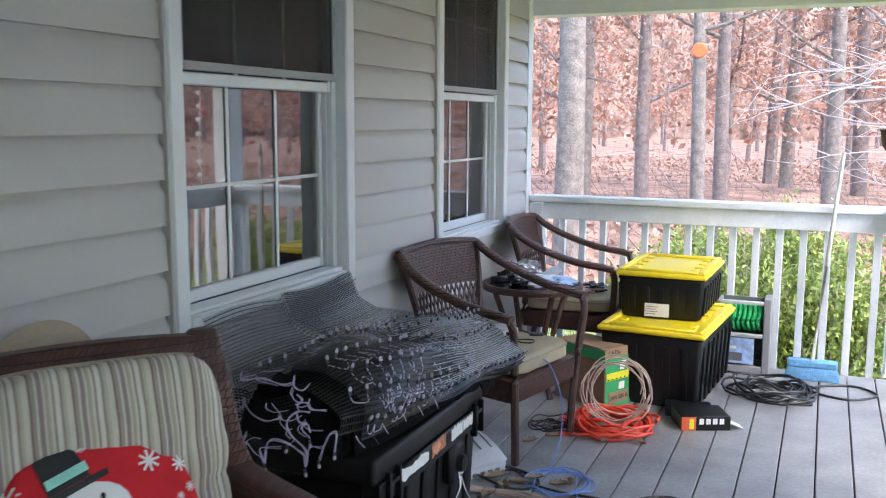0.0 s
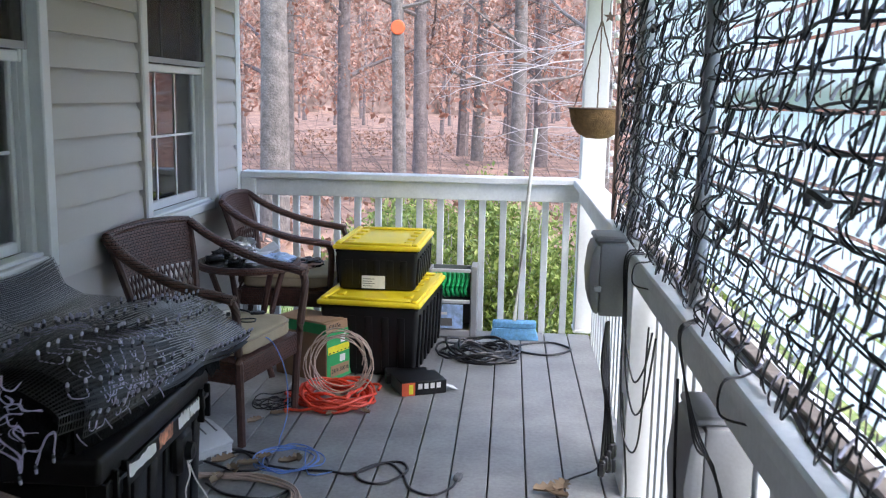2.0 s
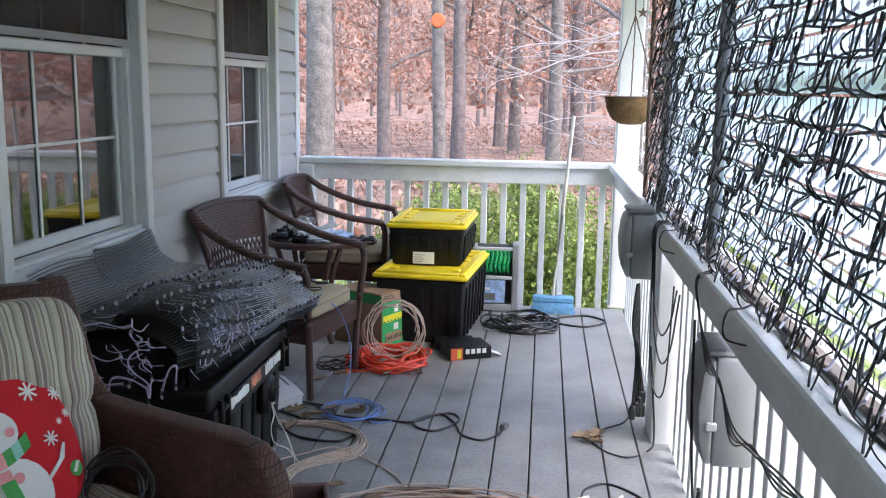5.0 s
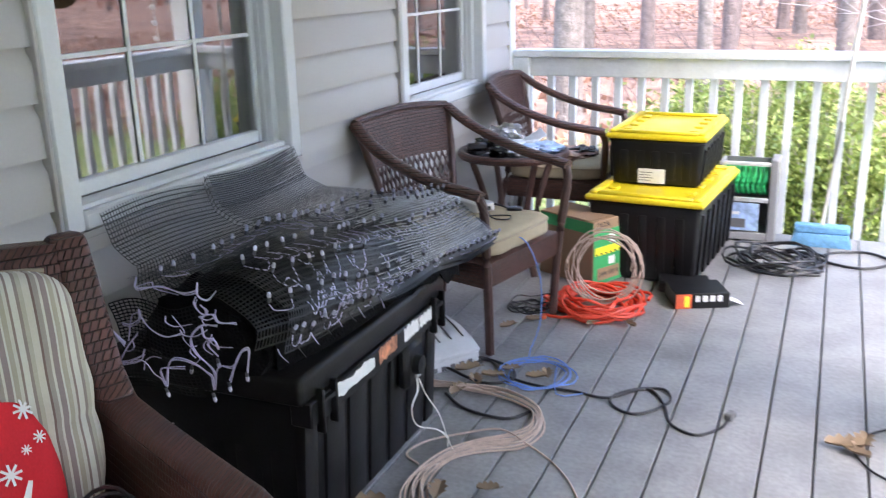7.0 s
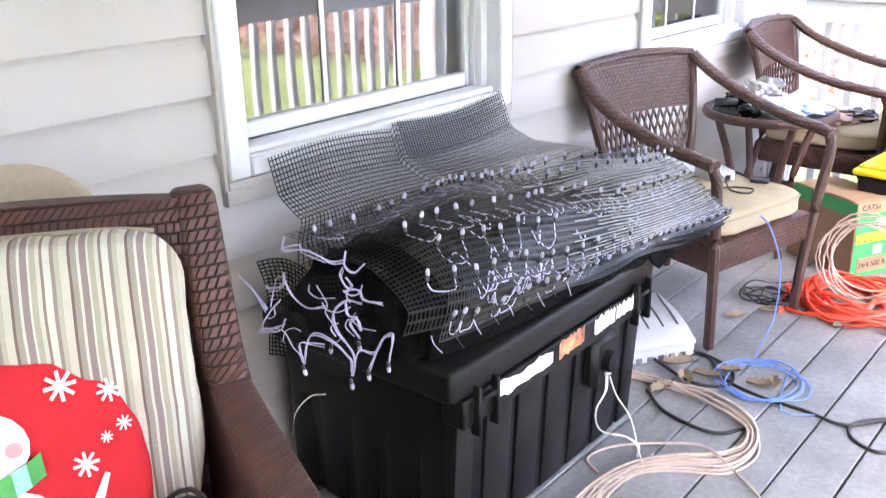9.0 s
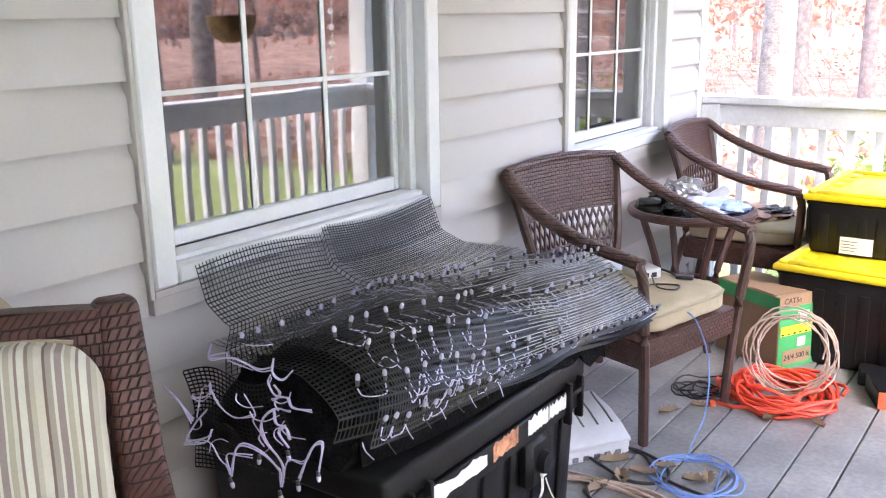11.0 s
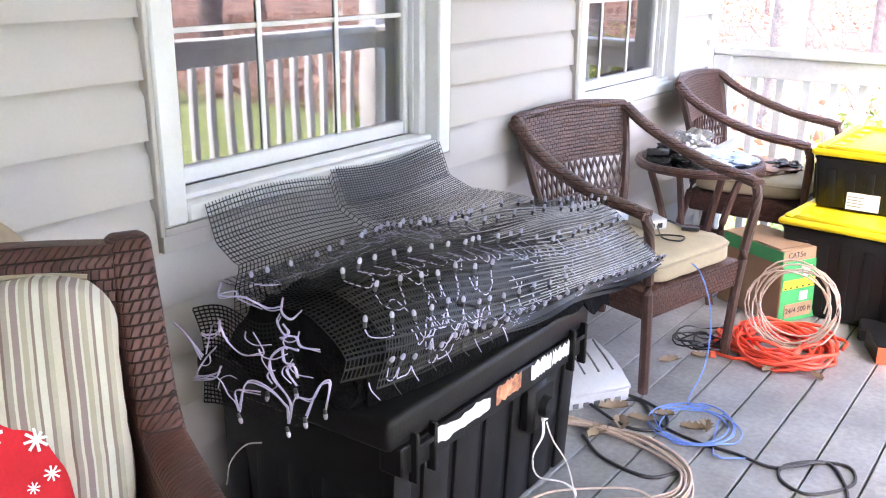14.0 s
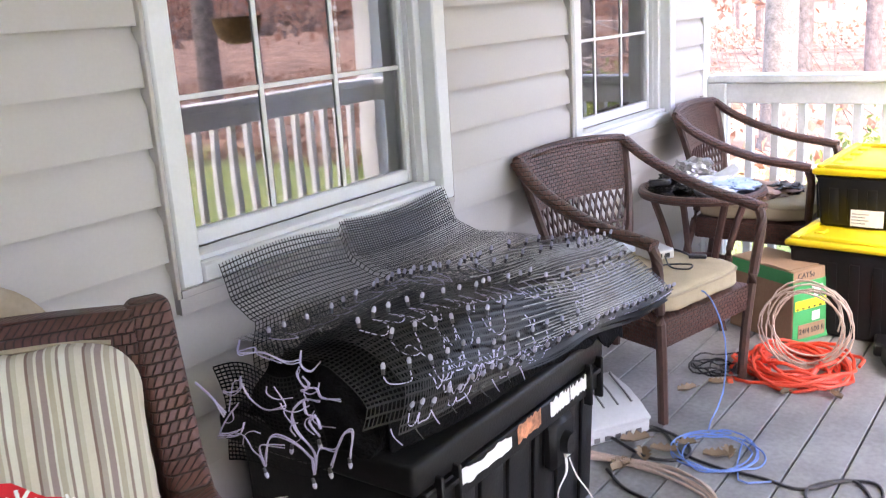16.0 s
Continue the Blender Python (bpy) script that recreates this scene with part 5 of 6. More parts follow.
single("device_cable", tube(BM(), smooth_line([(0.445, 4.015, 0.446), (0.50, 3.93, 0.436), (0.56, 3.93, 0.4355), (0.55, 3.985, 0.4355), (0.48, 3.95, 0.4365), (0.44, 3.86, 0.436)], 6), 0.0028), M_BLACKC, "thin black cable from the device", "cable")
single("small_carton", box(BM(), (-0.06, -0.045, 0), (0.06, 0.045, 0.04), 0.003, pose(0.235, 4.07, 0.428, 0, 0, -20)), M_BAGW, "small white and blue carton on the cushion", "carton")
single("device_cable", tube(BM(), smooth_line([(0.33, 4.10, 0.434), (0.33, 4.14, 0.436), (0.40, 4.15, 0.436), (0.47, 4.12, 0.4355), (0.51, 4.085, 0.4355)], 6), 0.004), M_BLACKC, "black cable across the cushion", "cable")


# ---- totes ----
def tote(m, L, W, H, label):
    t = thing("storage_tote", m, label, "storage tote", group="stacked black and yellow totes")
    b = bmesh.new()
    bmesh.ops.create_cube(b, size=1)
    for v in b.verts:
        s = 0.94 if v.co.z > 0 else 0.87
        v.co = Vector((v.co.x * W * s, v.co.y * L * (s + 0.03), (v.co.z + 0.5) * (H - 0.03)))
    bmesh.ops.bevel(b, geom=list(b.edges), offset=0.022, segments=3, affect="EDGES", profile=0.5)
    part("body", b, M_TOTE, t)
    for side in (1, -1):
        for k in range(7):
            y = L * 0.8 * (k / 6 - 0.5)
            r = prism(BM(), [(0.0, 0.03), (0.012, 0.03), (0.012, H - 0.07), (0.0, H - 0.07)], 1, y - 0.014, y + 0.014, 0.004,
                      Matrix.Translation((side * W * 0.436, 0, 0)) @ (Matrix.Identity(4) if side > 0 else Matrix.Rotation(math.pi, 4, "Z")) @ Matrix.Rotation(math.atan2(W * 0.034, H), 4, "Y"))
            part("rib", r, M_TOTE, t)
    part("rim", box(BM(), (-W * 0.475, -L * 0.482, H - 0.05), (W * 0.475, L * 0.482, H - 0.032), 0.008), M_TOTE, t)
    lid = BM()
    box(lid, (-W / 2, -L / 2, H - 0.032), (W / 2, L / 2, H - 0.006), 0.012, seg=3)
    ld = part("lid", lid, M_YELLOW, t, "bright yellow snap lid")
    fr = BM()
    for lo, hi in (((-W * 0.47, -L * 0.475, H - 0.008), (-W * 0.40, L * 0.475, H + 0.008)), ((W * 0.40, -L * 0.475, H - 0.008), (W * 0.47, L * 0.475, H + 0.008)),
                   ((-W * 0.40, -L * 0.475, H - 0.008), (W * 0.40, -L * 0.425, H + 0.008)), ((-W * 0.40, L * 0.425, H - 0.008), (W * 0.40, L * 0.475, H + 0.008))):
        box(fr, lo, hi, 0.006)
    part("lid_rim", fr, M_YELLOW, ld)
    for y in (-L * 0.30, -L * 0.1, L * 0.1, L * 0.30):
        for s in (1, -1):
            part("lid_ridge", box(BM(), (s * W * 0.33 - 0.02, y - 0.03, H - 0.008), (s * W * 0.33 + 0.02, y + 0.03, H + 0.004), 0.004), M_YELLOW, ld)
    for k in range(5):
        x = W * 0.62 * (k / 4 - 0.5)
        r = prism(BM(), [(0.0, 0.03), (0.006, 0.03), (0.006, H - 0.08), (0.0, H - 0.08)], 1, x - 0.018, x + 0.018, 0.003, Matrix.Translation((0, -L * 0.449, 0)) @ Matrix.Rotation(-math.pi / 2, 4, "Z") @ Matrix.Rotation(math.atan2(L * 0.034, H), 4, "Y"))
        part("rib", r, M_TOTE, t)
    return t


lower = tote(pose(0.965, 5.01, 0, 0, 0, -5), 0.79, 0.52, 0.385, "large black storage tote with yellow lid on the floor")
upper = tote(pose(0.945, 5.16, 0.379, 0, 0, -2), 0.62, 0.45, 0.243, "smaller black tote with yellow lid stacked on top")
lab = part("sticker", box(BM(), (-0.075, -0.2925, 0.014), (0.045, -0.2890, 0.080)), M_LABEL, upper, "white paper sticker with unreadable print")
for i in range(4):
    part("print_bar", box(BM(), (-0.070, -0.2935, 0.026 + 0.012 * i), (-0.02 + 0.012 * (i % 2), -0.2927, 0.029 + 0.012 * i)), M_GREYD, lab)

# ---- cable carton ----
cbx = thing("cable_carton", pose(0.75, 4.50, 0, 0, 0, 62), "brown and green cardboard carton of network cable", "carton")
part("carton_body", box(BM(), (0.0, 0.0, 0.0), (0.20, 0.32, 0.29), 0.003), M_CARD, cbx)
part("flap", box(BM(), (0.0, 0.02, 0.291), (0.20, 0.15, 0.294), 0.001, pose(0, 0, 0, 0, 0, 0)), M_CARD, cbx)
part("green_panel", box(BM(), (0.004, -0.0025, 0.004), (0.196, -0.0006, 0.245)), M_CGREEN, cbx, "printed green panel")
part("green_panel", box(BM(), (-0.0025, 0.0, 0.235), (-0.0006, 0.31, 0.285)), M_CGREEN, cbx, "printed green panel")
part("tape", box(BM(), (0.01, -0.0045, 0.135), (0.196, -0.0028, 0.172)), M_CYEL, cbx, "yellow caution tape")
for i in range(6):
    part("tape_bar", box(BM(), (0.015 + 0.03 * i, -0.0055, 0.138), (0.027 + 0.03 * i, -0.0047, 0.144)), M_PBLACK, cbx)
part("tan_plate", box(BM(), (0.03, -0.0045, 0.02), (0.17, -0.0028, 0.075)), M_CARD, cbx)
w = words("24/4 500 ft", 0.030)
w.transform(pose(0.10, -0.0052, 0.047, 90, 0, 0))
part("lettering", w, M_PBLACK, cbx, smooth=False)
w = words("CAT5e", 0.030)
w.transform(pose(0.065, -0.0012, 0.268, 90, 0, 0))
part("lettering", w, M_PBLACK, cbx, smooth=False)
part("pictogram", box(box(BM(), (0.105, -0.0045, 0.18), (0.14, -0.0028, 0.215), 0.001), (0.095, -0.0045, 0.215), (0.15, -0.0028, 0.222)), M_PWHITE, cbx)
part("pictogram", box(BM(), (0.10, -0.0045, 0.085), (0.14, -0.0028, 0.12)), M_PWHITE, cbx)

# ---- cords on the floor ----
cable_coil("orange_cable", M_ORANGE, 0.832, 4.265, 0.0, 0.142, 17, 0.0062, "coiled orange extension cord on the porch floor", "cable", spread=0.046, seed=4)
cable_coil("wire_coil", M_BEIGE, 0.85, 4.315, 0.160, 0.134, 7, 0.0032, "coil of beige wire standing on the orange cord", "wire coil", spread=0.020, tilt=(78, 8), seed=6)
cable_coil("cable_coil", M_BLACKC, 1.46, 5.10, 0.0, 0.155, 10, 0.006, "coiled black cable on the porch floor", spread=0.05, seed=7,
           extra=[(1.62, 5.02, 0.008), (1.66, 4.96, 0.008), (1.55, 4.93, 0.008)])
single("loose_cable", tube(BM(), smooth_line([(1.62, 5.18, 0.007), (1.70, 5.32, 0.007), (1.86, 5.38, 0.007), (1.96, 5.25, 0.007), (1.84, 5.12, 0.007), (1.70, 5.16, 0.007), (1.60, 5.28, 0.007)], 7), 0.006), M_BLACKC, "loop of black cable by the broom", "cable")


def floor_cable(name, pts, r, material, label, z=None):
    return single(name, tube(BM(), smooth_line([(x, y, (r if z is None else z)) for x, y in pts], 7), r), material, label, "cable")


floor_cable("power_cable", [(0.50, 3.52), (0.60, 3.60), (0.70, 3.50), (0.83, 3.46), (0.95, 3.46), (1.06, 3.45), (1.15, 3.55), (1.225, 3.57), (1.25, 3.48), (1.17, 3.37), (1.09, 3.40), (1.08, 3.48), (1.17, 3.56), (1.24, 3.46), (1.28, 3.34), (1.36, 3.295), (1.42, 3.36), (1.438, 3.42)],
            0.0045, M_BLACKC, "long black power cable snaking over the boards")
pg = BM()
box(pg, (-0.013, -0.02, 0.0), (0.013, 0.02, 0.024), 0.005, pose(1.442, 3.44, 0, 0, 0, -15))
single("plug", pg, M_GREYD, "small grey plug at the cable end", "plug")
bl = BM()
rng = random.Random(9)
pts = [(0.60, 3.86, 0.40), (0.66, 3.86, 0.37), (0.72, 3.83, 0.25), (0.74, 3.76, 0.10), (0.73, 3.66, 0.012)]
for i in range(4 * 14):
    a = 2 * math.pi * i / 14 + 1.5
    t = i / 14
    pts.append((0.785 + (0.115 + 0.02 * math.sin(t * 2)) * math.cos(a) + 0.02 * math.sin(t), 3.545 + (0.12 + 0.02 * math.cos(t * 3)) * math.sin(a), 0.004 + 0.005 * (i % 5) / 2))
pts += [(0.90, 3.42, 0.005), (0.99, 3.46, 0.005)]
tube(bl, smooth_line(pts, 3), 0.0025)
tube(bl, smooth_line([(0.55, 3.70, 0.36), (0.58, 3.665, 0.30), (0.575, 3.66, 0.22), (0.585, 3.655, 0.18)], 5), 0.003)
single("network_cable", bl, M_BLUE, "loosely coiled blue network cable on the floor", "cable")
bg = thing("wire_bundle", pose(0, 0, 0), "bundle of pinkish beige wires curving over the floor", "wire bundle")
base = [(0.47, 3.345), (0.55, 3.36), (0.63, 3.365), (0.72, 3.36), (0.82, 3.325), (0.885, 3.265), (0.912, 3.16), (0.875, 3.07), (0.79, 3.01), (0.724, 2.92), (0.70, 2.80), (0.726, 2.69), (0.79, 2.625), (0.90, 2.58)]
for k in range(9):
    o = 0.0085 * (k - 4)
    zz = 0.004 + 0.006 * (k % 3)
    pk = []
    for i, (x, y) in enumerate(base):
        nx, ny = (base[min(i + 1, 13)][1] - base[max(i - 1, 0)][1]), -(base[min(i + 1, 13)][0] - base[max(i - 1, 0)][0])
        d = math.hypot(nx, ny)
        f = 0.45 + 0.55 * math.cos(i * 0.8 + 0.5) ** 2
        pk.append((x + o * f * nx / d + rng.uniform(-0.005, 0.005), y + o * f * ny / d + rng.uniform(-0.005, 0.005), zz))
    part("wire", tube(BM(), smooth_line(pk, 5), 0.0032, 5), M_BEIGE, bg)
part("wire", tube(BM(), smooth_line([(0.66, 2.86, 0.004), (0.605, 2.90, 0.004), (0.63, 2.985, 0.005), (0.71, 3.067, 0.004), (0.82, 3.10, 0.022), (0.92, 3.06, 0.01), (1.007, 3.00, 0.004), (1.077, 2.92, 0.004), (1.13, 2.83, 0.004)], 6), 0.0032, 5), M_BEIGE, bg)
bk = BM()
tube(bk, smooth_line([(0.50, 3.46, 0.02), (0.64, 3.42, 0.005), (0.73, 3.47, 0.005), (0.70, 3.56, 0.005), (0.60, 3.60, 0.01), (0.52, 3.56, 0.03)], 6), 0.005)
tube(bk, smooth_line([(0.56, 3.30, 0.005), (0.66, 3.22, 0.005), (0.80, 3.20, 0.005), (0.86, 3.27, 0.006)], 6), 0.005)
single("cable_tangle", bk, M_BLACKC, "tangle of black cable under the wires", "cable")
br = thing("wire_bundle", pose(0, 0, 0), "messy bundle of brown and pale wires across the floor", "wire bundle")
core = [(0.80, 2.60), (0.94, 2.65), (1.08, 2.735), (1.25, 2.767), (1.43, 2.758), (1.60, 2.695), (1.78, 2.672), (1.96, 2.70), (2.07, 2.62)]
for k in range(16):
    ph = rng.uniform(0, 6)
    pk = [(x + rng.uniform(-0.015, 0.015), y + 0.045 * math.sin(i * 0.9 + ph) + rng.uniform(-0.015, 0.015), 0.004 + 0.004 * (k % 6)) for i, (x, y) in enumerate(core)]
    a = rng.randint(0, 2)
    part("wire", tube(BM(), smooth_line(pk[a:len(pk) - rng.randint(0, 2)], 5), rng.choice((0.002, 0.0026, 0.0032)), 5), M_BROWNW, br)
for k in range(6):
    ph = rng.uniform(0, 6)
    pk = [(x + rng.uniform(-0.015, 0.015), y + 0.05 * math.sin(i * 0.8 + ph), 0.026 + 0.003 * (k % 3)) for i, (x, y) in enumerate(core)]
    part("wire", tube(BM(), smooth_line(pk[k % 3:], 5), 0.0026, 5), M_BEIGE, br)
for p in (((1.62, 2.70), (1.75, 2.76)), ((1.80, 2.70), (1.86, 2.78)), ((1.98, 2.66), (2.05, 2.70))):
    part("white_end", tube(BM(), [(p[0][0], p[0][1], 0.03), (p[1][0], p[1][1], 0.04)], 0.006, 6), M_WHITEC, br)
am = BM()
pk = [(1.03, 2.30, 0.006), (1.10, 2.42, 0.006), (1.24, 2.54, 0.007), (1.38, 2.58, 0.03), (1.50, 2.67, 0.035), (1.58, 2.66, 0.03), (1.615, 2.55, 0.02), (1.56, 2.46, 0.007), (1.44, 2.47, 0.007), (1.37, 2.56, 0.03), (1.40, 2.665, 0.04),
      (1.50, 2.70, 0.04), (1.585, 2.62, 0.03), (1.52, 2.50, 0.012), (1.38, 2.47, 0.012), (1.22, 2.46, 0.008), (1.12, 2.36, 0.008), (1.06, 2.22, 0.007)]
tube(am, smooth_line(pk, 7), 0.0055)
tube(am, smooth_line([(1.0, 2.34, 0.006), (1.12, 2.48, 0.006), (1.27, 2.57, 0.03), (1.45, 2.60, 0.035), (1.47, 2.44, 0.008), (1.30, 2.38, 0.006)], 7), 0.0055)
single("amber_cable", am, M_AMBER, "amber extension cord looped on the porch floor", "cable")
floor_cable("loose_cable", [(2.07, 2.70), (1.93, 2.76), (1.78, 2.755), (1.735, 2.82), (1.745, 2.90), (1.82, 2.955), (1.91, 2.885), (1.98, 2.76), (2.04, 2.70)], 0.004, M_BLACKC, "thin black cable looped by the railing")
cable_coil("cable_coil", M_BLACKC, 0.58, 4.16, 0.0, 0.07, 5, 0.003, "small tangle of black cable under the wicker chair", spread=0.03, seed=12)
rc = BM()
box(rc, (-0.01, -0.014, 0.0), (0.01, 0.014, 0.018), 0.003, pose(0.66, 4.07, 0, 0, 0, 30))
single("connector", rc, M_PRINTRED, "small red connector beside the black tangle", "connector")

# ---- small boxes by the coil ----
cb2 = thing("battery_carton", pose(1.215, 4.40, 0, 0, 0, 24), "black and orange carton with open flap on the floor", "carton")
part("carton_body", box(BM(), (-0.10, -0.02, 0), (0.12, 0.15, 0.065), 0.003), M_TOTE, cb2)
part("orange_panel", box(BM(), (-0.099, -0.0222, 0.002), (-0.035, -0.0206, 0.063)), M_PRINTRED, cb2, "orange printed end")
part("yellow_panel", box(BM(), (-0.065, -0.0240, 0.01), (-0.045, -0.0225, 0.055)), M_CYEL, cb2)
for i in range(4):
    part("print_bar", box(BM(), (-0.02 + 0.03 * i, -0.0222, 0.03), (0.0 + 0.03 * i, -0.0206, 0.055)), M_PWHITE, cb2)
part("flap", box(BM(), (0.0, -0.03, 0), (0.065, 0.03, 0.002), 0.0008, pose(0.121, 0.02, 0.03, 0, 22, 0)), M_LABEL, cb2, "pale open flap")
single("black_tray", box(BM(), (-0.11, -0.06, 0), (0.10, 0.06, 0.05), 0.008, pose(1.13, 4.60, 0, 0, 0, 10)), M_TOTE, "flat black tray behind the carton", "tray")

hr = thing("hose_reel_box", pose(1.295, 5.50, 0), "grey hose reel box holding green hose", "hose reel")
part("side_panel", box(BM(), (-0.14, -0.085, 0), (-0.122, 0.085, 0.40), 0.004), M_GREY, hr)
part("side_panel", box(BM(), (0.10, -0.085, 0), (0.14, 0.085, 0.42), 0.006), M_GREY, hr)
part("base", box(BM(), (-0.122, -0.085, 0.01), (0.10, 0.085, 0.05), 0.004), M_GREY, hr)
part("back_panel", box(BM(), (-0.122, 0.075, 0.05), (0.10, 0.085, 0.40), 0.002), M_GREYD, hr)
part("front_bar", box(BM(), (-0.122, -0.085, 0.205), (0.10, -0.06, 0.225), 0.003), M_GRILLE, hr)
part("top_bar", box(BM(), (-0.122, -0.085, 0.385), (0.10, -0.055, 0.402), 0.003), M_GRILLE, hr)
part("picture_label", box(BM(), (-0.118, -0.088, 0.06), (0.06, -0.084, 0.20), 0.001), M_BAGB, hr, "blue and white printed picture label")
part("print_bar", box(BM(), (-0.09, -0.0895, 0.075), (0.0, -0.0885, 0.12)), M_GREYD, hr)
part("print_bar", box(BM(), (-0.105, -0.0895, 0.14), (-0.03, -0.0885, 0.155)), M_PWHITE, hr)
for k in range(8):
    ring = [(-0.105 + 0.026 * k + 0.006 * math.sin(i), 0.065 * math.cos(i * 0.3142), 0.305 + 0.068 * math.sin(i * 0.3142)) for i in range(21)]
    part("hose", tube(BM(), ring, 0.0115, 8, cap=False), M_HOSE, hr)

bm_ = thing("push_broom", pose(0, 0, 0), "blue push broom leaning on the white railing", "broom")
part("broom_head", box(BM(), (1.525, 5.43, 0.065), (1.775, 5.50, 0.105), 0.008), M_BRUSH, bm_)
part("bristles", prism(BM(), [(1.51, 0.0), (1.79, 0.0), (1.77, 0.066), (1.53, 0.066)], 1, 5.425, 5.505, 0.004), M_BRUSH, bm_)
part("pole", tube(BM(), [(1.65, 5.47, 0.10), (1.69, 5.535, 0.60), (1.74, 5.60, 1.20)], 0.0115, 10), M_POLE, bm_, "worn pale pole")

gv = thing("vent_housing", pose(0.386, 3.525, 0, 0, 0, -33), "pale grey plastic housing with vents on the floor", "housing")
part("base", box(BM(), (-0.12, -0.155, 0.0), (0.12, 0.155, 0.045), 0.006), M_GRILLE, gv)
dome = prism(BM(), [(-0.115, 0.045), (0.124, 0.045), (0.124, 0.053), (0.07, 0.083), (0.0, 0.106), (-0.115, 0.120)], 1, -0.158, 0.158, 0.008)
part("cover", dome, M_GRILLE, gv)
for k in range(6):
    yy = -0.125 + 0.05 * k
    part("louvre", tube(BM(), smooth_line([(0.062, yy, 0.0865), (0.0, yy + 0.004, 0.1065), (-0.05, yy + 0.01, 0.1135), (-0.10, yy + 0.02, 0.119)], 4), 0.0035, 6), M_GREYD, gv)
for k in range(7):
    part("foot_slot", box(BM(), (0.1185, -0.12 + 0.037 * k, 0.006), (0.1225, -0.10 + 0.037 * k, 0.022), 0.001), M_GREYD, gv)


# ---- boxes and leads on the side railing ----
def enclosure(x, y, z0, z1, w, d, label):
    e = thing("junction_box", pose(x, y, z0), label, "junction box", group="grey boxes on the railing")
    h = z1 - z0
    part("body", prism(BM(), [(0.0, 0.0), (d * 0.75, 0.0), (d * 0.75, h), (0.0, h)], 1, -w / 2, w / 2, 0.010, Matrix.Rotation(math.pi, 4, "Z")), M_GREY, e)
    cover = prism(BM(), [(d * 0.76, 0.006), (d * 0.9, 0.012), (d, h * 0.25), (d * 1.05, h * 0.55), (d * 0.98, h * 0.85), (d * 0.9, h - 0.008), (d * 0.76, h - 0.004)], 1, -w / 2 - 0.004, w / 2 + 0.004, 0.006, Matrix.Rotation(math.pi, 4, "Z"))
    cv = part("cover", cover, M_GREY, e)
    part("latch", box(BM(), (-d * 0.9, -w / 2 - 0.014, h * 0.35), (-d * 0.7, -w / 2 - 0.005, h * 0.43), 0.003), M_GRILLE, cv)
    part("hood", box(BM(), (-d * 0.9, -w / 2 + 0.01, h + 0.0005), (-0.004, w / 2 - 0.01, h + 0.02), 0.006), M_GREY, e)
    return e


enclosure(1.958, 3.135, 0.715, 0.94, 0.17, 0.112, "grey plastic junction box on the railing by the post")
enclosure(2.088, 2.14, 0.462, 0.735, 0.19, 0.13, "large grey plastic junction box hung under the rail")
def lead(pts, r, label, plug=None):
    b = tube(BM(), smooth_line(pts, 6), r)
    if plug:
        box(b, (plug[0] - 0.010, plug[1] - 0.012, plug[2] - 0.045), (plug[0] + 0.010, plug[1] + 0.012, plug[2]), 0.004)
    single("cable_lead", b, M_BLACKC, label, "cable", group="leads hanging on the railing")


for k in range(8):
    o = rng.uniform(-0.016, 0.016)
    end = (1.915 + o * 1.6, 3.00 + o, 0.31 + rng.uniform(-0.04, 0.05))
    lead([(1.905 + o * 0.4, 3.06 + o, 0.698), (1.90 + o, 3.03 + o, 0.57), (1.91 + o * 0.5, 3.0 - o * 0.5, 0.45), end], 0.0042, "black lead with a plug hanging under the grey box", end)
for k in range(3):
    y = 3.02 - 0.035 * k + rng.uniform(-0.01, 0.01)
    low = rng.uniform(0.25, 0.6)
    lead([(2.0, y + 0.06, 0.9195), (1.949, y + 0.03, 0.905), (1.946, y, 0.75), (1.95, y - 0.03, low + 0.1), (1.97, y - 0.08, low), (1.99, y - 0.14, low + 0.06), (1.995, y - 0.18 - 0.03 * k, 0.74)], 0.003, "thin black lead looping down from the railing cap")
lead([(1.915, 3.0, 0.30), (1.92, 3.20, 0.18), (1.92, 3.50, 0.03), (1.86, 3.50, 0.006), (1.80, 3.43, 0.006)], 0.0035, "thin black lead reaching the floor by dry leaves")
lead([(1.95, 2.98, 0.50), (1.99, 3.08, 0.15), (2.00, 3.28, 0.006), (1.92, 3.20, 0.006), (1.84, 3.24, 0.006), (1.79, 3.33, 0.006)], 0.0035, "thin black lead reaching the floor by dry leaves")
lead([(1.952, 2.16, 0.80), (1.95, 2.12, 0.60), (1.955, 2.06, 0.38), (1.975, 2.04, 0.15), (1.98, 2.02, 0.03)], 0.0034, "black lead dropping past the grey box")
for k in range(4):
    o = rng.uniform(-0.012, 0.012)
    lead([(1.975, 2.09 + o, 0.385), (1.97 + o, 2.08, 0.30), (1.975 + o, 2.07 + o, 0.18), (1.98 + o, 2.07, 0.03)], 0.0045, "black lead below the large grey box")
for k in range(4):
    o = rng.uniform(-0.015, 0.015)
    lead([(1.99, 2.20 - 0.008 * k, 0.9195), (1.950, 2.17 - 0.008 * k, 0.90), (1.950, 2.08 + o, 0.82 + o), (1.952, 1.95 + o, 0.77 - 0.012 * k), (1.953, 1.80 + o, 0.74 + o), (1.953, 1.66 + o, 0.71 - 0.012 * k), (1.954, 1.50, 0.72 + o), (1.955, 1.32, 0.76 - 0.01 * k),
          (1.956, 1.10, 0.79 + o), (1.975, 0.90, 0.866)], 0.0021, "black lead slung along below the railing cap")
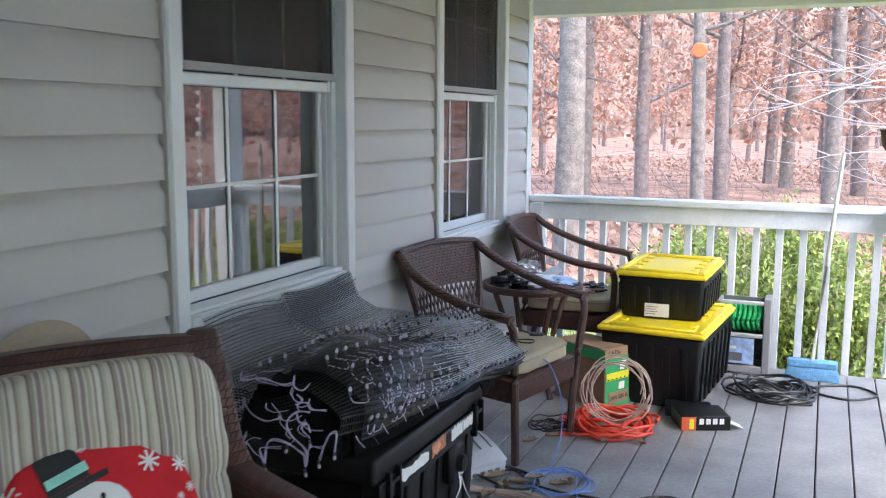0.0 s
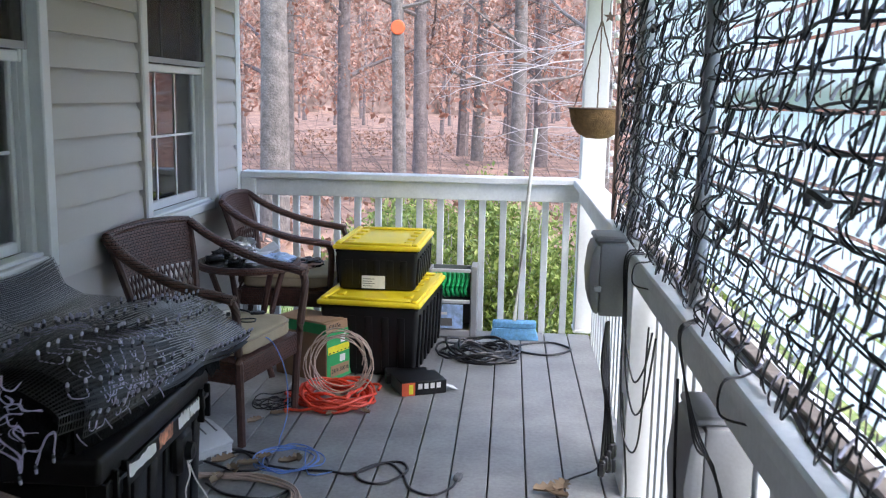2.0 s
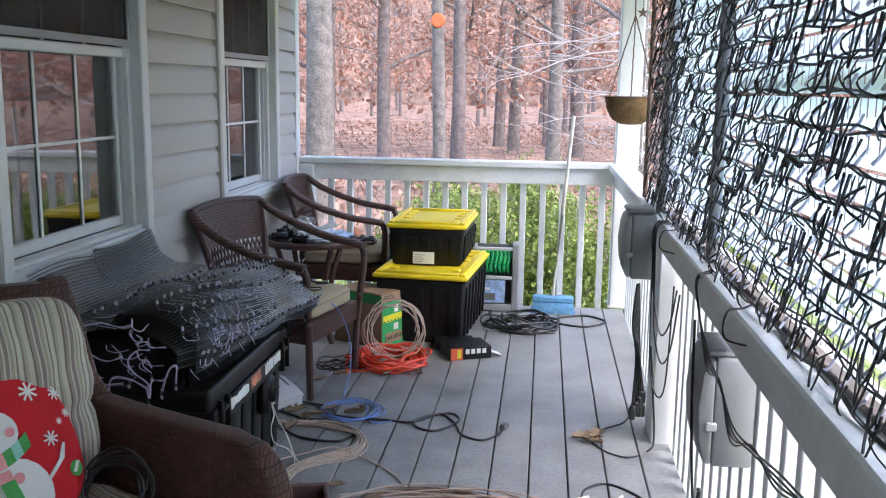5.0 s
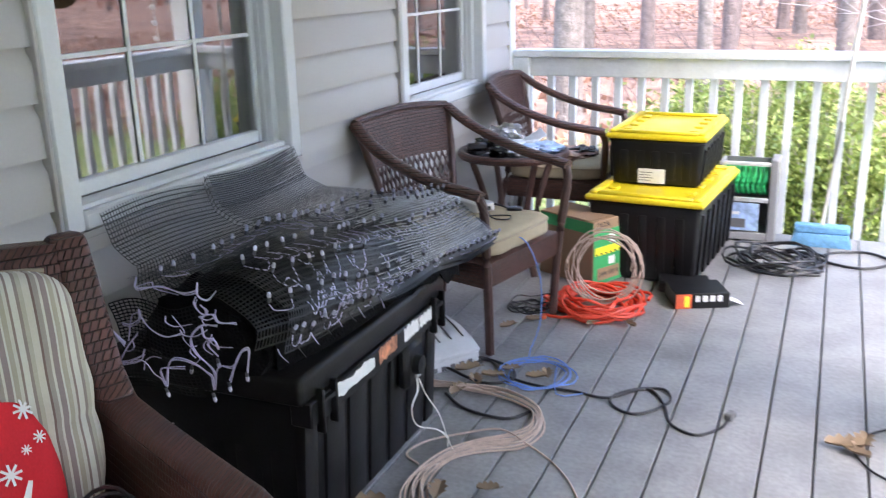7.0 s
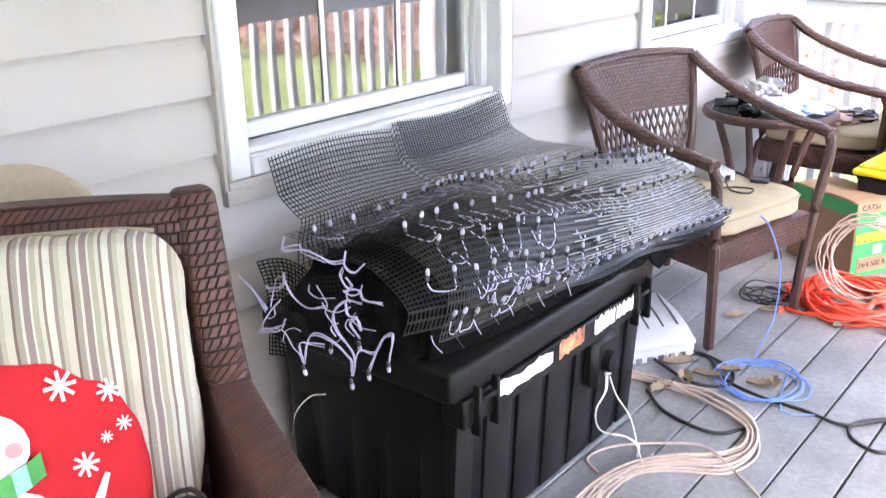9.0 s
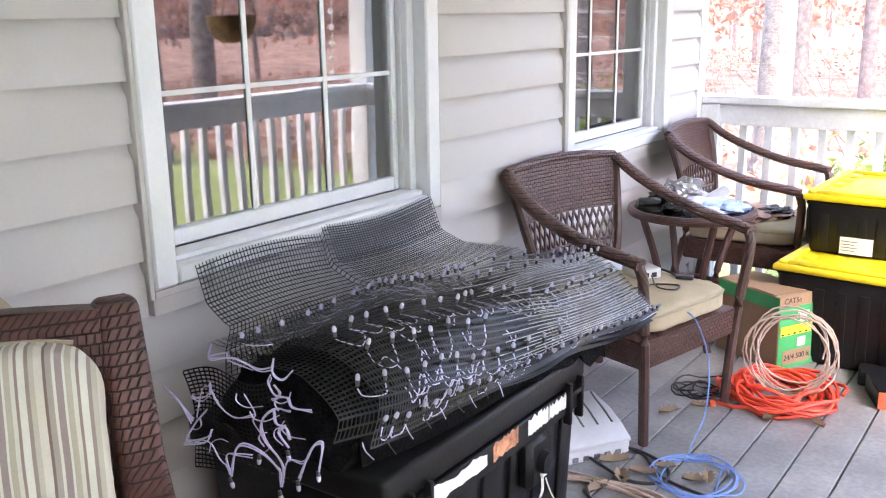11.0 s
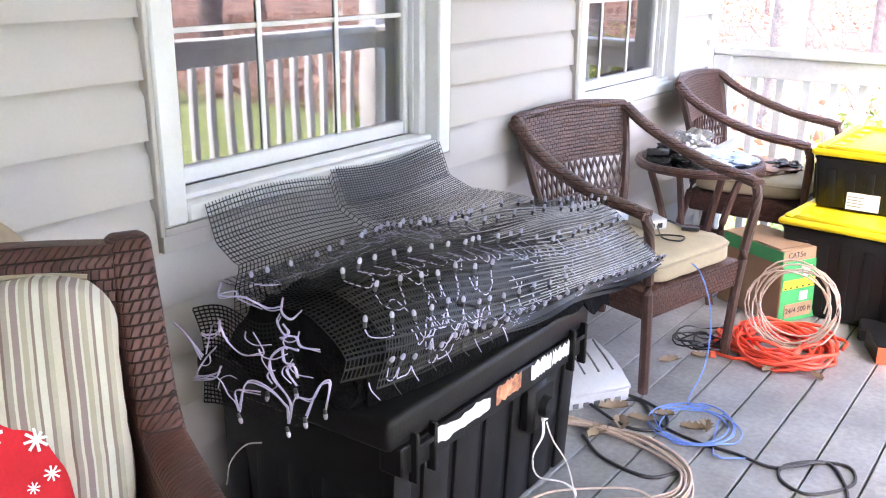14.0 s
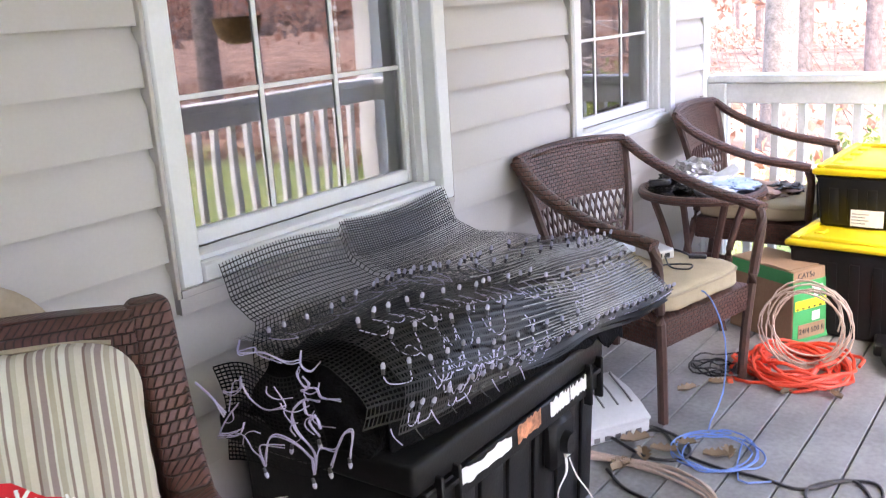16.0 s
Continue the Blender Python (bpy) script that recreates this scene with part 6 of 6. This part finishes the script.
for y in (2.86, 1.78):
    lead([(2.03, y + 0.05, 0.93), (1.99, y + 0.02, 0.918), (1.951, y, 0.912), (1.947, y - 0.01, 0.86), (2.0, y - 0.02, 0.845)], 0.0022, "thin black tie wrapped over the railing cap")
single("yellow_connector", lathe(BM(), [(0.0, 0.0), (0.014, 0.0), (0.017, 0.03), (0.012, 0.06), (0.0, 0.06)], 12, pose(1.985, 2.20, 0.10, 20, 0, 0)), M_CYEL, "yellow connector on a black lead", "connector")


# ---- hanging basket and string lights ----
hbk = thing("hanging_basket", pose(1.985, 4.55, 1.19), "brown coconut fibre hanging basket on thin chains", "basket")
part("liner", lathe(BM(), [(0.0, 0.0), (0.05, 0.004), (0.09, 0.025), (0.118, 0.07), (0.130, 0.135), (0.122, 0.135), (0.108, 0.075), (0.08, 0.035), (0.0, 0.018)], 28), M_COCO, hbk)
part("rim", tube(BM(), [(0.131 * math.cos(i * 0.2618), 0.131 * math.sin(i * 0.2618), 0.136) for i in range(25)], 0.004, 6, cap=False), M_CHAIN, hbk)
for k in range(3):
    a = 0.4 + k * 2.094
    part("chain", tube(BM(), [(0.13 * (1 - i / 14) * math.cos(a) + 0.002 * (i % 2), 0.13 * (1 - i / 14) * math.sin(a), 0.136 + 0.028 * i) for i in range(15)], 0.0035, 5), M_CHAIN, hbk)
part("hook", tube(BM(), smooth_line([(0, 0, 0.52), (0.0, 0, 0.62), (0.03, 0, 0.66), (0.045, 0, 0.70), (0.045, 0, 0.775)], 5), 0.004), M_CHAIN, hbk)
sl = thing("string_lights", pose(0, 0, 0), "string of round white bulbs hanging by the post", "string lights")
part("cord", tube(BM(), smooth_line([(2.145, 5.50, 1.962), (2.148, 5.51, 1.6), (2.146, 5.49, 1.2), (2.148, 5.50, 0.93)], 6), 0.003), M_WHITEC, sl)
bb = BM()
lathe(bb, [(0.0, -0.016), (0.012, -0.012), (0.017, 0.0), (0.012, 0.012), (0.006, 0.018), (0.0, 0.02)], 12)
mbb = link_mesh("bulb", bb, M_PWHITE)
for k in range(11):
    share("bulb", mbb, sl, pose(2.160, 5.50, 0.98 + 0.092 * k, 0, 70, 0))
oc = BM()
for a in range(5):
    q = math.pi * 2 * a / 5 + 1.57
    prism(oc, [(0.0, 0.0), (0.012 * math.cos(q + 0.6), 0.012 * math.sin(q + 0.6)), (0.03 * math.cos(q), 0.03 * math.sin(q)), (0.012 * math.cos(q - 0.6), 0.012 * math.sin(q - 0.6))], 1, -0.003, 0.003, 0, pose(2.02, 4.55, 1.73))
tube(oc, [(2.02, 4.55, 1.76), (2.03, 4.55, 1.962)], 0.0015, 4)
single("star_ornament", oc, M_CHAIN, "small rusty star hanging on a thread", "ornament")


# ---- light panel standing on the side rail ----
def light_panel():
    p = thing("light_curtain", pose(0, 0, 0), "panel of black light strings before a white sheet", "light panel")
    YA, YB, ZA, ZB = -2.2, 3.82, 0.917, 1.962
    part("edge_pole", tube(BM(), [(1.995, YB, ZA), (1.995, YB, ZB)], 0.011, 8), M_BROWNW, p)
    # narrow brown strip along the foot of the panel
    part("base_strip", box(BM(), (2.022, YA, ZA - 0.002), (2.050, YB, ZA + 0.012), 0.003), M_BROWNSTRIP, p, "brown strip under the panel")
    part("pipe", tube(BM(), [(2.012, 2.32, ZA), (2.012, 2.32, ZB)], 0.017, 10), M_GREY, p, "grey upright pipe")
    part("pipe", tube(BM(), [(2.085, 2.30, 1.40), (2.085, YA, 1.40)], 0.016, 10), M_GRILLE, p, "pale level pipe")
    step = 0.0545
    n = int((ZB - ZA) / step)
    for j in range(n + 1):
        z = ZA + j * step
        if j == 0:
            continue
        b = box(BM(), (2.044, YA, z + 0.004), (2.0455, YB - 0.02, min(ZB, z + step - 0.002)), 0, pose(0, 0, 0, 0, 0, 0))
        part("sheet_strip", b, M_SHEET, p, smooth=False)
    rg = random.Random(31)
    V, F = [], []
    for j in range(n):
        y = YA
        while y < YB - 0.05:
            z = ZA + j * step + rg.uniform(0.018, 0.026)
            h = rg.uniform(0.025, 0.04)
            o = len(V)
            V += [(2.0425, y, z), (2.0425, y + 0.006, z), (2.0425, y + 0.006, z + h), (2.0425, y, z + h)]
            F.append((o, o + 1, o + 2, o + 3))
            y += rg.uniform(0.020, 0.05)
    me = bpy.data.meshes.new("print_bars")
    me.from_pydata(V, [], F)
    me.materials.append(M_BAR)
    ob = tagged(new("print_bar", me), kind="stuff")
    ob.parent = p
    for j in range(n + 1):
        z = ZA + j * step + 0.004
        for s in range(2):
            ph = rg.uniform(0, 6)
            pts = [(2.008 + 0.006 * math.sin(i * 1.3 + ph), YA + (YB - YA) * i / 90, z + 0.007 * math.sin(i * 0.9 + ph * 2) + 0.004 * s) for i in range(91)]
            part("level_wire", tube(BM(), pts, 0.0024, 4), M_BLACKC, p)
    loops = BM()
    for j in range(n):
        z0 = ZA + j * step
        y = YA
        while y < YB - 0.08:
            w = rg.uniform(0.018, 0.05)
            x = 1.998 + rg.uniform(-0.014, 0.016)
            h = step * rg.uniform(0.7, 1.25)
            kind = rg.random()
            if kind < 0.45:
                pts = [(x, y, z0 + step), (x - 0.008, y + w * 0.12, z0 + step - h * 0.6), (x - 0.012, y + w * 0.5, z0 + step - h), (x - 0.006, y + w * 0.9, z0 + step - h * 0.55), (x, y + w, z0 + step)]
            else:
                d = w * rg.choice((-1, 1)) * 0.8
                pts = [(x, y, z0), (x - 0.010, y + d, z0 + h * 0.25), (x - 0.012, y + d * 1.15, z0 + h * 0.6), (x + 0.004, y + d * 0.3, z0 + h)]
            tube(loops, smooth_line(pts, 3), rg.choice((0.0016, 0.0020, 0.0026)), 4)
            y += rg.uniform(0.030, 0.062)
    for k in range(16):
        y, z = rg.uniform(0.4, 3.6), rg.uniform(1.0, 1.9)
        tube(loops, smooth_line([(1.99, y, z), (1.983, y + 0.05, z + 0.01), (1.986, y + 0.07, z - 0.006)], 4), 0.0065, 6)
    tagged(part("loop_wire", loops, M_BLACKC, p, "loose loops of black light wire"), kind="stuff")
    V2 = BM()
    for j in range(n):
        y = YA + rg.uniform(0, 0.06)
        while y < YB - 0.05:
            z = ZA + j * step + rg.uniform(0.0, 0.02)
            lathe_pts = [(2.012, y, z), (2.022, y + rg.uniform(-0.012, 0.012), z + 0.014), (2.03, y, z + 0.026)]
            tube(V2, lathe_pts, 0.0032, 5, r_end=0.0025)
            y += rg.uniform(0.06, 0.10)
    tagged(part("tip", V2, M_BULB, p, "rows of small clear bulbs"), kind="stuff")


light_panel()


# ---- outdoors ----
def tree(x, y, h, r, seed, leafy, bark, label, lean=0.0, low=0.25):
    rng = random.Random(seed)
    t = thing("tree", pose(x, y, GROUND), label, "tree", group="trees of the wood")
    b = BM()
    pts = []
    for i in range(13):
        q = i / 12
        pts.append((lean * q * h + 0.05 * h * 0.1 * math.sin(q * 5 + seed), 0.04 * h * 0.1 * math.sin(q * 4 + seed * 2), q * h))
    P = [Vector(p) for p in pts]
    tube(b, [P[0] - Vector((0, 0, 0.3)), P[0] + Vector((0, 0, 0.12))], r * 1.35, 12, r_end=r * 1.05, cap=False)
    tube(b, P, r, 12, r_end=r * 0.22)
    ends = []
    nl = 11
    for k in range(nl):
        q = low + (0.95 - low) * (k + rng.random() * 0.6) / nl
        i = min(11, int(q * 12))
        p = P[i].lerp(P[i + 1], q * 12 - i)
        a = rng.uniform(0, 6.283)
        L = h * rng.uniform(0.12, 0.26) * (1.15 - q * 0.6)
        rr = max(0.012, r * 0.38 * (1 - q * 0.6))
        lim = [p]
        d = Vector((math.cos(a), math.sin(a), rng.uniform(0.1, 0.7)))
        for s in range(4):
            d = (d + Vector((rng.uniform(-0.3, 0.3), rng.uniform(-0.3, 0.3), rng.uniform(-0.1, 0.2)))).normalized()
            lim.append(lim[-1] + d * L / 4)
        tube(b, lim, rr, 6, r_end=rr * 0.3)
        ends += lim[2:]
        for s in range(5):
            c = lim[rng.randint(1, 4)]
            e = Vector((rng.uniform(-1, 1), rng.uniform(-1, 1), rng.uniform(-0.3, 0.7))).normalized() * L * rng.uniform(0.3, 0.6)
            m1 = c + e * 0.5 + Vector((rng.uniform(-0.1, 0.1), rng.uniform(-0.1, 0.1), 0.05))
            tube(b, [c, m1, c + e], rr * 0.3, 4, r_end=0.004)
            ends += [m1, c + e]
    part("trunk", b, bark, t)
    if leafy:
        def where(g):
            e = ends[g.randrange(len(ends))]
            return (e.x + g.gauss(0, 0.28), e.y + g.gauss(0, 0.28), e.z + g.gauss(0, 0.22))
        me = leaves(int(leafy * 3.2), where, 0.052, seed + 50)
        me.materials.append(M_RUST)
        ob = new("crown", me)
        ob.parent = t
        ob["label"] = "sparse russet leaves left on the branches"


tree(-1.55, 12.2, 13, 0.21, 1, 900, M_BARK, "tall grey barked tree with russet leaves", 0.01, 0.28)
tree(0.02, 13.2, 12, 0.105, 2, 900, M_BARK, "slim grey tree carrying an orange marker", 0.0, 0.22)
tree(0.22, 14.6, 12, 0.115, 3, 700, M_BARKD, "slim dark barked tree", 0.005, 0.25)
tree(-1.9, 20, 14, 0.16, 4, 2200, M_BARKD, "dark tree with many russet leaves", 0, 0.15)
tree(-3.4, 21, 14, 0.2, 5, 2600, M_BARK, "tree with dense russet leaves", 0, 0.14)
tree(-0.6, 23, 15, 0.18, 6, 2600, M_BARKD, "tree with dense russet leaves", 0, 0.14)
tree(1.7, 20, 13, 0.17, 7, 500, M_BARK, "bare grey tree in the wood", 0, 0.16)
tree(3.2, 17, 12, 0.15, 8, 200, M_BARK, "nearly bare grey tree", 0, 0.16)
tree(2.4, 25, 15, 0.2, 9, 1200, M_BARKD, "dark tree in the wood", 0, 0.14)
tree(-5.0, 26, 15, 0.2, 10, 2400, M_BARKD, "tree with russet leaves", 0, 0.13)
tree(0.7, 27, 15, 0.19, 12, 2000, M_BARK, "grey tree in the wood", 0, 0.14)
tree(5.2, 15, 12, 0.2, 13, 300, M_BARK, "grey tree beside the lawn", 0, 0.2)
tree(8.5, 9, 12, 0.22, 14, 500, M_BARKD, "tree at the lawn edge", 0, 0.2)
tree(9.5, 5.5, 12, 0.2, 15, 700, M_BARK, "tree at the lawn edge", 0, 0.2)
tree(11, 12, 13, 0.22, 16, 900, M_BARKD, "tree at the lawn edge", 0, 0.2)
tree(10, 1.0, 13, 0.22, 17, 500, M_BARK, "tree across the lawn", 0, 0.2)

dm = lathe(BM(), [(0.0, -0.012), (0.085, -0.012), (0.10, 0.0), (0.085, 0.012), (0.0, 0.012)], 24, pose(0.03, 13.06, 2.29, 90, 0, 0))
single("orange_marker", dm, M_ORDISC, "round orange marker fixed to a tree trunk", "marker")

# bare pale twigs reaching in from the side
sap = thing("sapling", pose(2.6, 9.6, GROUND), "bare pale sapling with spreading thin branches", "tree", group="trees of the wood")
rng = random.Random(77)
sb = BM()
tube(sb, smooth_line([(0.5, 0, 0), (0.45, 0.05, 1.5), (0.5, 0.1, 3.0), (0.4, 0.1, 5.0)], 5), 0.05, 8, r_end=0.02)
for k in range(26):
    z = 1.2 + 0.11 * k
    s = Vector((0.46, 0.05, z))
    d = Vector((-1, rng.uniform(-0.5, 0.5), rng.uniform(-0.12, 0.28))).normalized()
    if k % 5 == 4:
        d.x = -d.x
    L = rng.uniform(1.0, 2.3)
    line = [s]
    for q in range(6):
        d = (d + Vector((0, rng.uniform(-0.2, 0.2), rng.uniform(-0.18, 0.18)))).normalized()
        line.append(line[-1] + d * L / 6)
    tube(sb, line, 0.011, 5, r_end=0.003)
    for q in range(7):
        c = line[rng.randint(1, 6)]
        e = (d + Vector((rng.uniform(-0.4, 0.4), rng.uniform(-0.6, 0.6), rng.uniform(-0.7, 0.7)))).normalized() * rng.uniform(0.2, 0.7)
        tube(sb, [c, c + e * 0.5 + Vector((0, 0, rng.uniform(-0.04, 0.04))), c + e], 0.0045, 4, r_end=0.002)
part("trunk", sb, M_TWIG, sap)


def far_wood():
    rng = random.Random(21)
    V, F = [], []
    for i in range(190):
        a = rng.uniform(-0.75, 2.9)
        d = 26 + 70 * rng.random() ** 0.7
        x, y = 0.5 + d * math.sin(a) * 1.0, 1.0 + d * math.cos(a)
        if x < -0.5 and y < 8:
            continue
        r = rng.uniform(0.07, 0.2)
        h = rng.uniform(9, 15)
        lx, ly = rng.uniform(-0.5, 0.5), rng.uniform(-0.5, 0.5)
        o = len(V)
        for z, f in ((GROUND - 0.4, 1.2), (GROUND + 0.5, 1.0), (h * 0.5, 0.8), (h, 0.35)):
            for k in range(6):
                V.append((x + lx * z / h + r * f * math.cos(k * 1.047), y + ly * z / h + r * f * math.sin(k * 1.047), z))
        for ring in range(3):
            for k in range(6):
                F.append((o + ring * 6 + k, o + ring * 6 + (k + 1) % 6, o + ring * 6 + 6 + (k + 1) % 6, o + ring * 6 + 6 + k))
        for s in range(7):
            z = rng.uniform(1.5, h)
            a2, L = rng.uniform(0, 6.28), rng.uniform(0.8, 2.5)
            dz = rng.uniform(0.1, 1.2)
            o = len(V)
            w = 0.03
            V += [(x, y, z), (x, y, z + w * 2), (x + L * math.cos(a2), y + L * math.sin(a2), z + dz + 0.01), (x + L * math.cos(a2), y + L * math.sin(a2), z + dz)]
            F.append((o, o + 1, o + 2, o + 3))
    me = bpy.data.meshes.new("far_wood")
    me.from_pydata(V, [], F)
    me.materials.append(M_BARKD)
    tagged(new("far_wood", me), "distant wood of bare grey trunks", "woodland", kind="stuff")

    def where(g):
        a = g.uniform(-0.75, 2.9)
        d = 20 + 55 * g.random()
        cx = math.sin(a * 9) * 2
        return (0.5 + d * math.sin(a) + cx + g.gauss(0, 1), 1.0 + d * math.cos(a) + g.gauss(0, 1.0), GROUND + 0.7 + abs(g.gauss(0, 1)) * 3.6 + d * 0.025)
    me = leaves(170000, where, 0.125, 90)
    me.materials.append(M_RUST)
    tagged(new("far_foliage", me), "distant russet foliage of the wood", "foliage", kind="stuff")


far_wood()


def brushwood():
    """Thin bare twigs and saplings tangled between the trunks."""
    rng = random.Random(63)
    V, F = [], []
    for i in range(1000):
        y = 13.5 + 22 * rng.random() ** 1.2
        x = rng.uniform(-0.55, 0.62) * (y - 0.5) + 0.6
        z = GROUND + rng.choice((0.0, 0.0, rng.uniform(1.0, 5.5)))
        d = Vector((rng.uniform(-1, 1), rng.uniform(-0.4, 0.4), rng.uniform(0.0, 1.6) if z < 0 else rng.uniform(-0.3, 0.5))).normalized()
        L = rng.uniform(0.5, 1.7)
        p = Vector((x, y, z))
        for s in range(4):
            q = p + d * L / 4
            w = 0.006 * (1 - s / 5) + 0.002
            o = len(V)
            V += [tuple(p), tuple(p + Vector((w * abs(d.z) + 0.002, 0, w))), tuple(q + Vector((w * abs(d.z) + 0.002, 0, w))), tuple(q)]
            F.append((o, o + 1, o + 2, o + 3))
            for k in range(2):
                e = (d + Vector((rng.uniform(-0.9, 0.9), rng.uniform(-0.5, 0.5), rng.uniform(-0.6, 0.8)))).normalized() * L * 0.3
                o = len(V)
                V += [tuple(q), tuple(q + Vector((0.003, 0, 0.005))), tuple(q + e)]
                F.append((o, o + 1, o + 2))
            p = q
            d = (d + Vector((rng.uniform(-0.3, 0.3), 0, rng.uniform(-0.3, 0.3)))).normalized()
    me = bpy.data.meshes.new("brushwood")
    me.from_pydata(V, [], F)
    me.materials.append(M_BARKD)
    tagged(new("brushwood", me), "tangle of thin bare twigs among the trunks", "undergrowth", kind="stuff")


brushwood()


def distance():
    """Hazy far woodland closing the view, far behind the trees."""
    m = mat("far_woodland_haze", (0.13, 0.088, 0.070), rough=1.0, var=0.4, scale=0.5, bump=0, fine=1.6, spec=0.0, col2=(0.30, 0.21, 0.17))
    b = BM()
    n = 48
    V = []
    for i in range(n + 1):
        a = -0.9 + 4.0 * i / n
        x, y = 105 * math.sin(a), 105 * math.cos(a)
        top = 13 + 4 * noise.noise(Vector((i * 0.6, 0, 0))) + 2 * noise.noise(Vector((i * 2.3, 1, 0)))
        V.append((b.verts.new((x, y, GROUND - 1)), b.verts.new((x, y, top))))
    for p, q in zip(V, V[1:]):
        b.faces.new((p[0], q[0], q[1], p[1]))
    single("backdrop", b, m, "hazy distant woodland behind the trees", "woodland", kind="structure")


distance()

me = leaves(16000, lambda g: ((g.random() - 0.5) * 2 * 22, 9.5 + 40 * g.random() ** 1.7, GROUND + 0.03 + 0.06 * g.random()), 0.11, 91)
me.materials.append(M_LITTER)
tagged(new("fallen_leaves", me), "brown fallen leaves covering the ground", "fallen leaves", kind="stuff")

rng = random.Random(17)
V, F = [], []
for i in range(14000):
    x, y = rng.uniform(-3, 7), rng.uniform(5.9, 11)
    if x > 2.4 and rng.random() < 0.5:
        y = rng.uniform(-1, 11)
    if 0 < x < 2.3 and y < 5.95:
        continue
    a, h = rng.uniform(0, 6.28), rng.uniform(0.03, 0.09)
    o = len(V)
    V += [(x, y, GROUND), (x + 0.008 * math.cos(a), y + 0.008 * math.sin(a), GROUND), (x + 0.03 * math.sin(a), y + 0.03 * math.cos(a), GROUND + h)]
    F.append((o, o + 1, o + 2))
me = bpy.data.meshes.new("grass")
me.from_pydata(V, [], F)
me.materials.append(M_GRASSB)
tagged(new("grass", me), "short yellow green lawn grass", "grass", kind="stuff")


def shrub(x, y, w, h, n, seed, label):
    s = thing("shrub", pose(x, y, GROUND), label, "shrub", group="shrubs behind the railing")
    rng = random.Random(seed)
    tips = []
    for k in range(16):
        a, q = rng.uniform(0, 6.28), rng.uniform(0.1, 1)
        tip = Vector((w * q * math.cos(a), w * 0.8 * q * math.sin(a), h * rng.uniform(0.6, 1.0) * (1 - 0.25 * q * q)))
        part("stem", tube(BM(), smooth_line([(0.1 * math.cos(a), 0.1 * math.sin(a), 0), (tip.x * 0.6, tip.y * 0.6, tip.z * 0.5), tip], 3), 0.012, 5, r_end=0.004), M_TWIG, s)
        tips.append(tip)

    def where(g):
        t = tips[g.randrange(len(tips))]
        f = g.random() ** 0.6
        return (t.x * (0.6 + 0.4 * f) + g.gauss(0, 0.10), t.y * (0.6 + 0.4 * f) + g.gauss(0, 0.10), max(0.05, t.z * f + g.gauss(0, 0.07)))
    me = leaves(n, where, 0.023, seed + 5, shape=2.2)
    me.materials.append(M_GREENL)
    ob = new("crown", me)
    ob.parent = s


for i, (x, y, w, h) in enumerate(((0.55, 7.35, 0.42, 1.12), (1.15, 7.45, 0.5, 1.22), (1.75, 7.30, 0.5, 1.2), (2.35, 7.40, 0.5, 1.15), (1.45, 7.9, 0.5, 1.3), (3.0, 7.2, 0.5, 1.1), (0.85, 7.9, 0.4, 1.2))):
    shrub(x, y, w, h, 6200, 200 + i, "yellow green leafy shrub behind the railing")

# ---- boards and siding ----
for i, (xa, xb) in enumerate(zip(edges, edges[1:])):
    b = box(BM(), (xa + 0.0025, FLOOR_Y0, -0.03), (xb - 0.0025, FLOOR_Y1, 0.0), 0.003)
    part("board", b, M_DECK, floor)
COURSE = 0.1235
LAP = [(-0.003, 0.0), (0.020, 0.0), (0.0195, 0.003), (0.0165, 0.088), (0.005, 0.107), (0.0005, COURSE - 0.0005), (-0.003, COURSE - 0.0005)]
z = 0.823 - 11 * COURSE
while z < 2.2:
    spans = [(-3.0, HOUSE_END - 0.092)]
    if z + COURSE > Z0 + 0.004:
        spans = [(-3.0, WIN[0][0] - 0.014), (WIN[0][1] + 0.003, WIN[1][0] - 0.014), (WIN[1][1] + 0.004, HOUSE_END - 0.092)]
    for ya, yb in spans:
        b = BM()
        prism(b, [(p, q) for p, q in LAP], 1, ya, yb)
        ob = part("siding_course", b, M_SIDING, wall)
        ob.location = (0, 0, z)
    if z < Z0 - 0.004 and z + COURSE > Z0 + 0.004:
        cut = [(-0.003, 0.0), (0.026, 0.0), (0.0252, Z0 - z - 0.002), (-0.003, Z0 - z - 0.002)]
        for ya, yb in WIN:
            ob = part("siding_course", prism(BM(), cut, 1, ya - 0.004, yb + 0.004), M_SIDING, wall)
            ob.location = (0, 0, z)
    z += COURSE
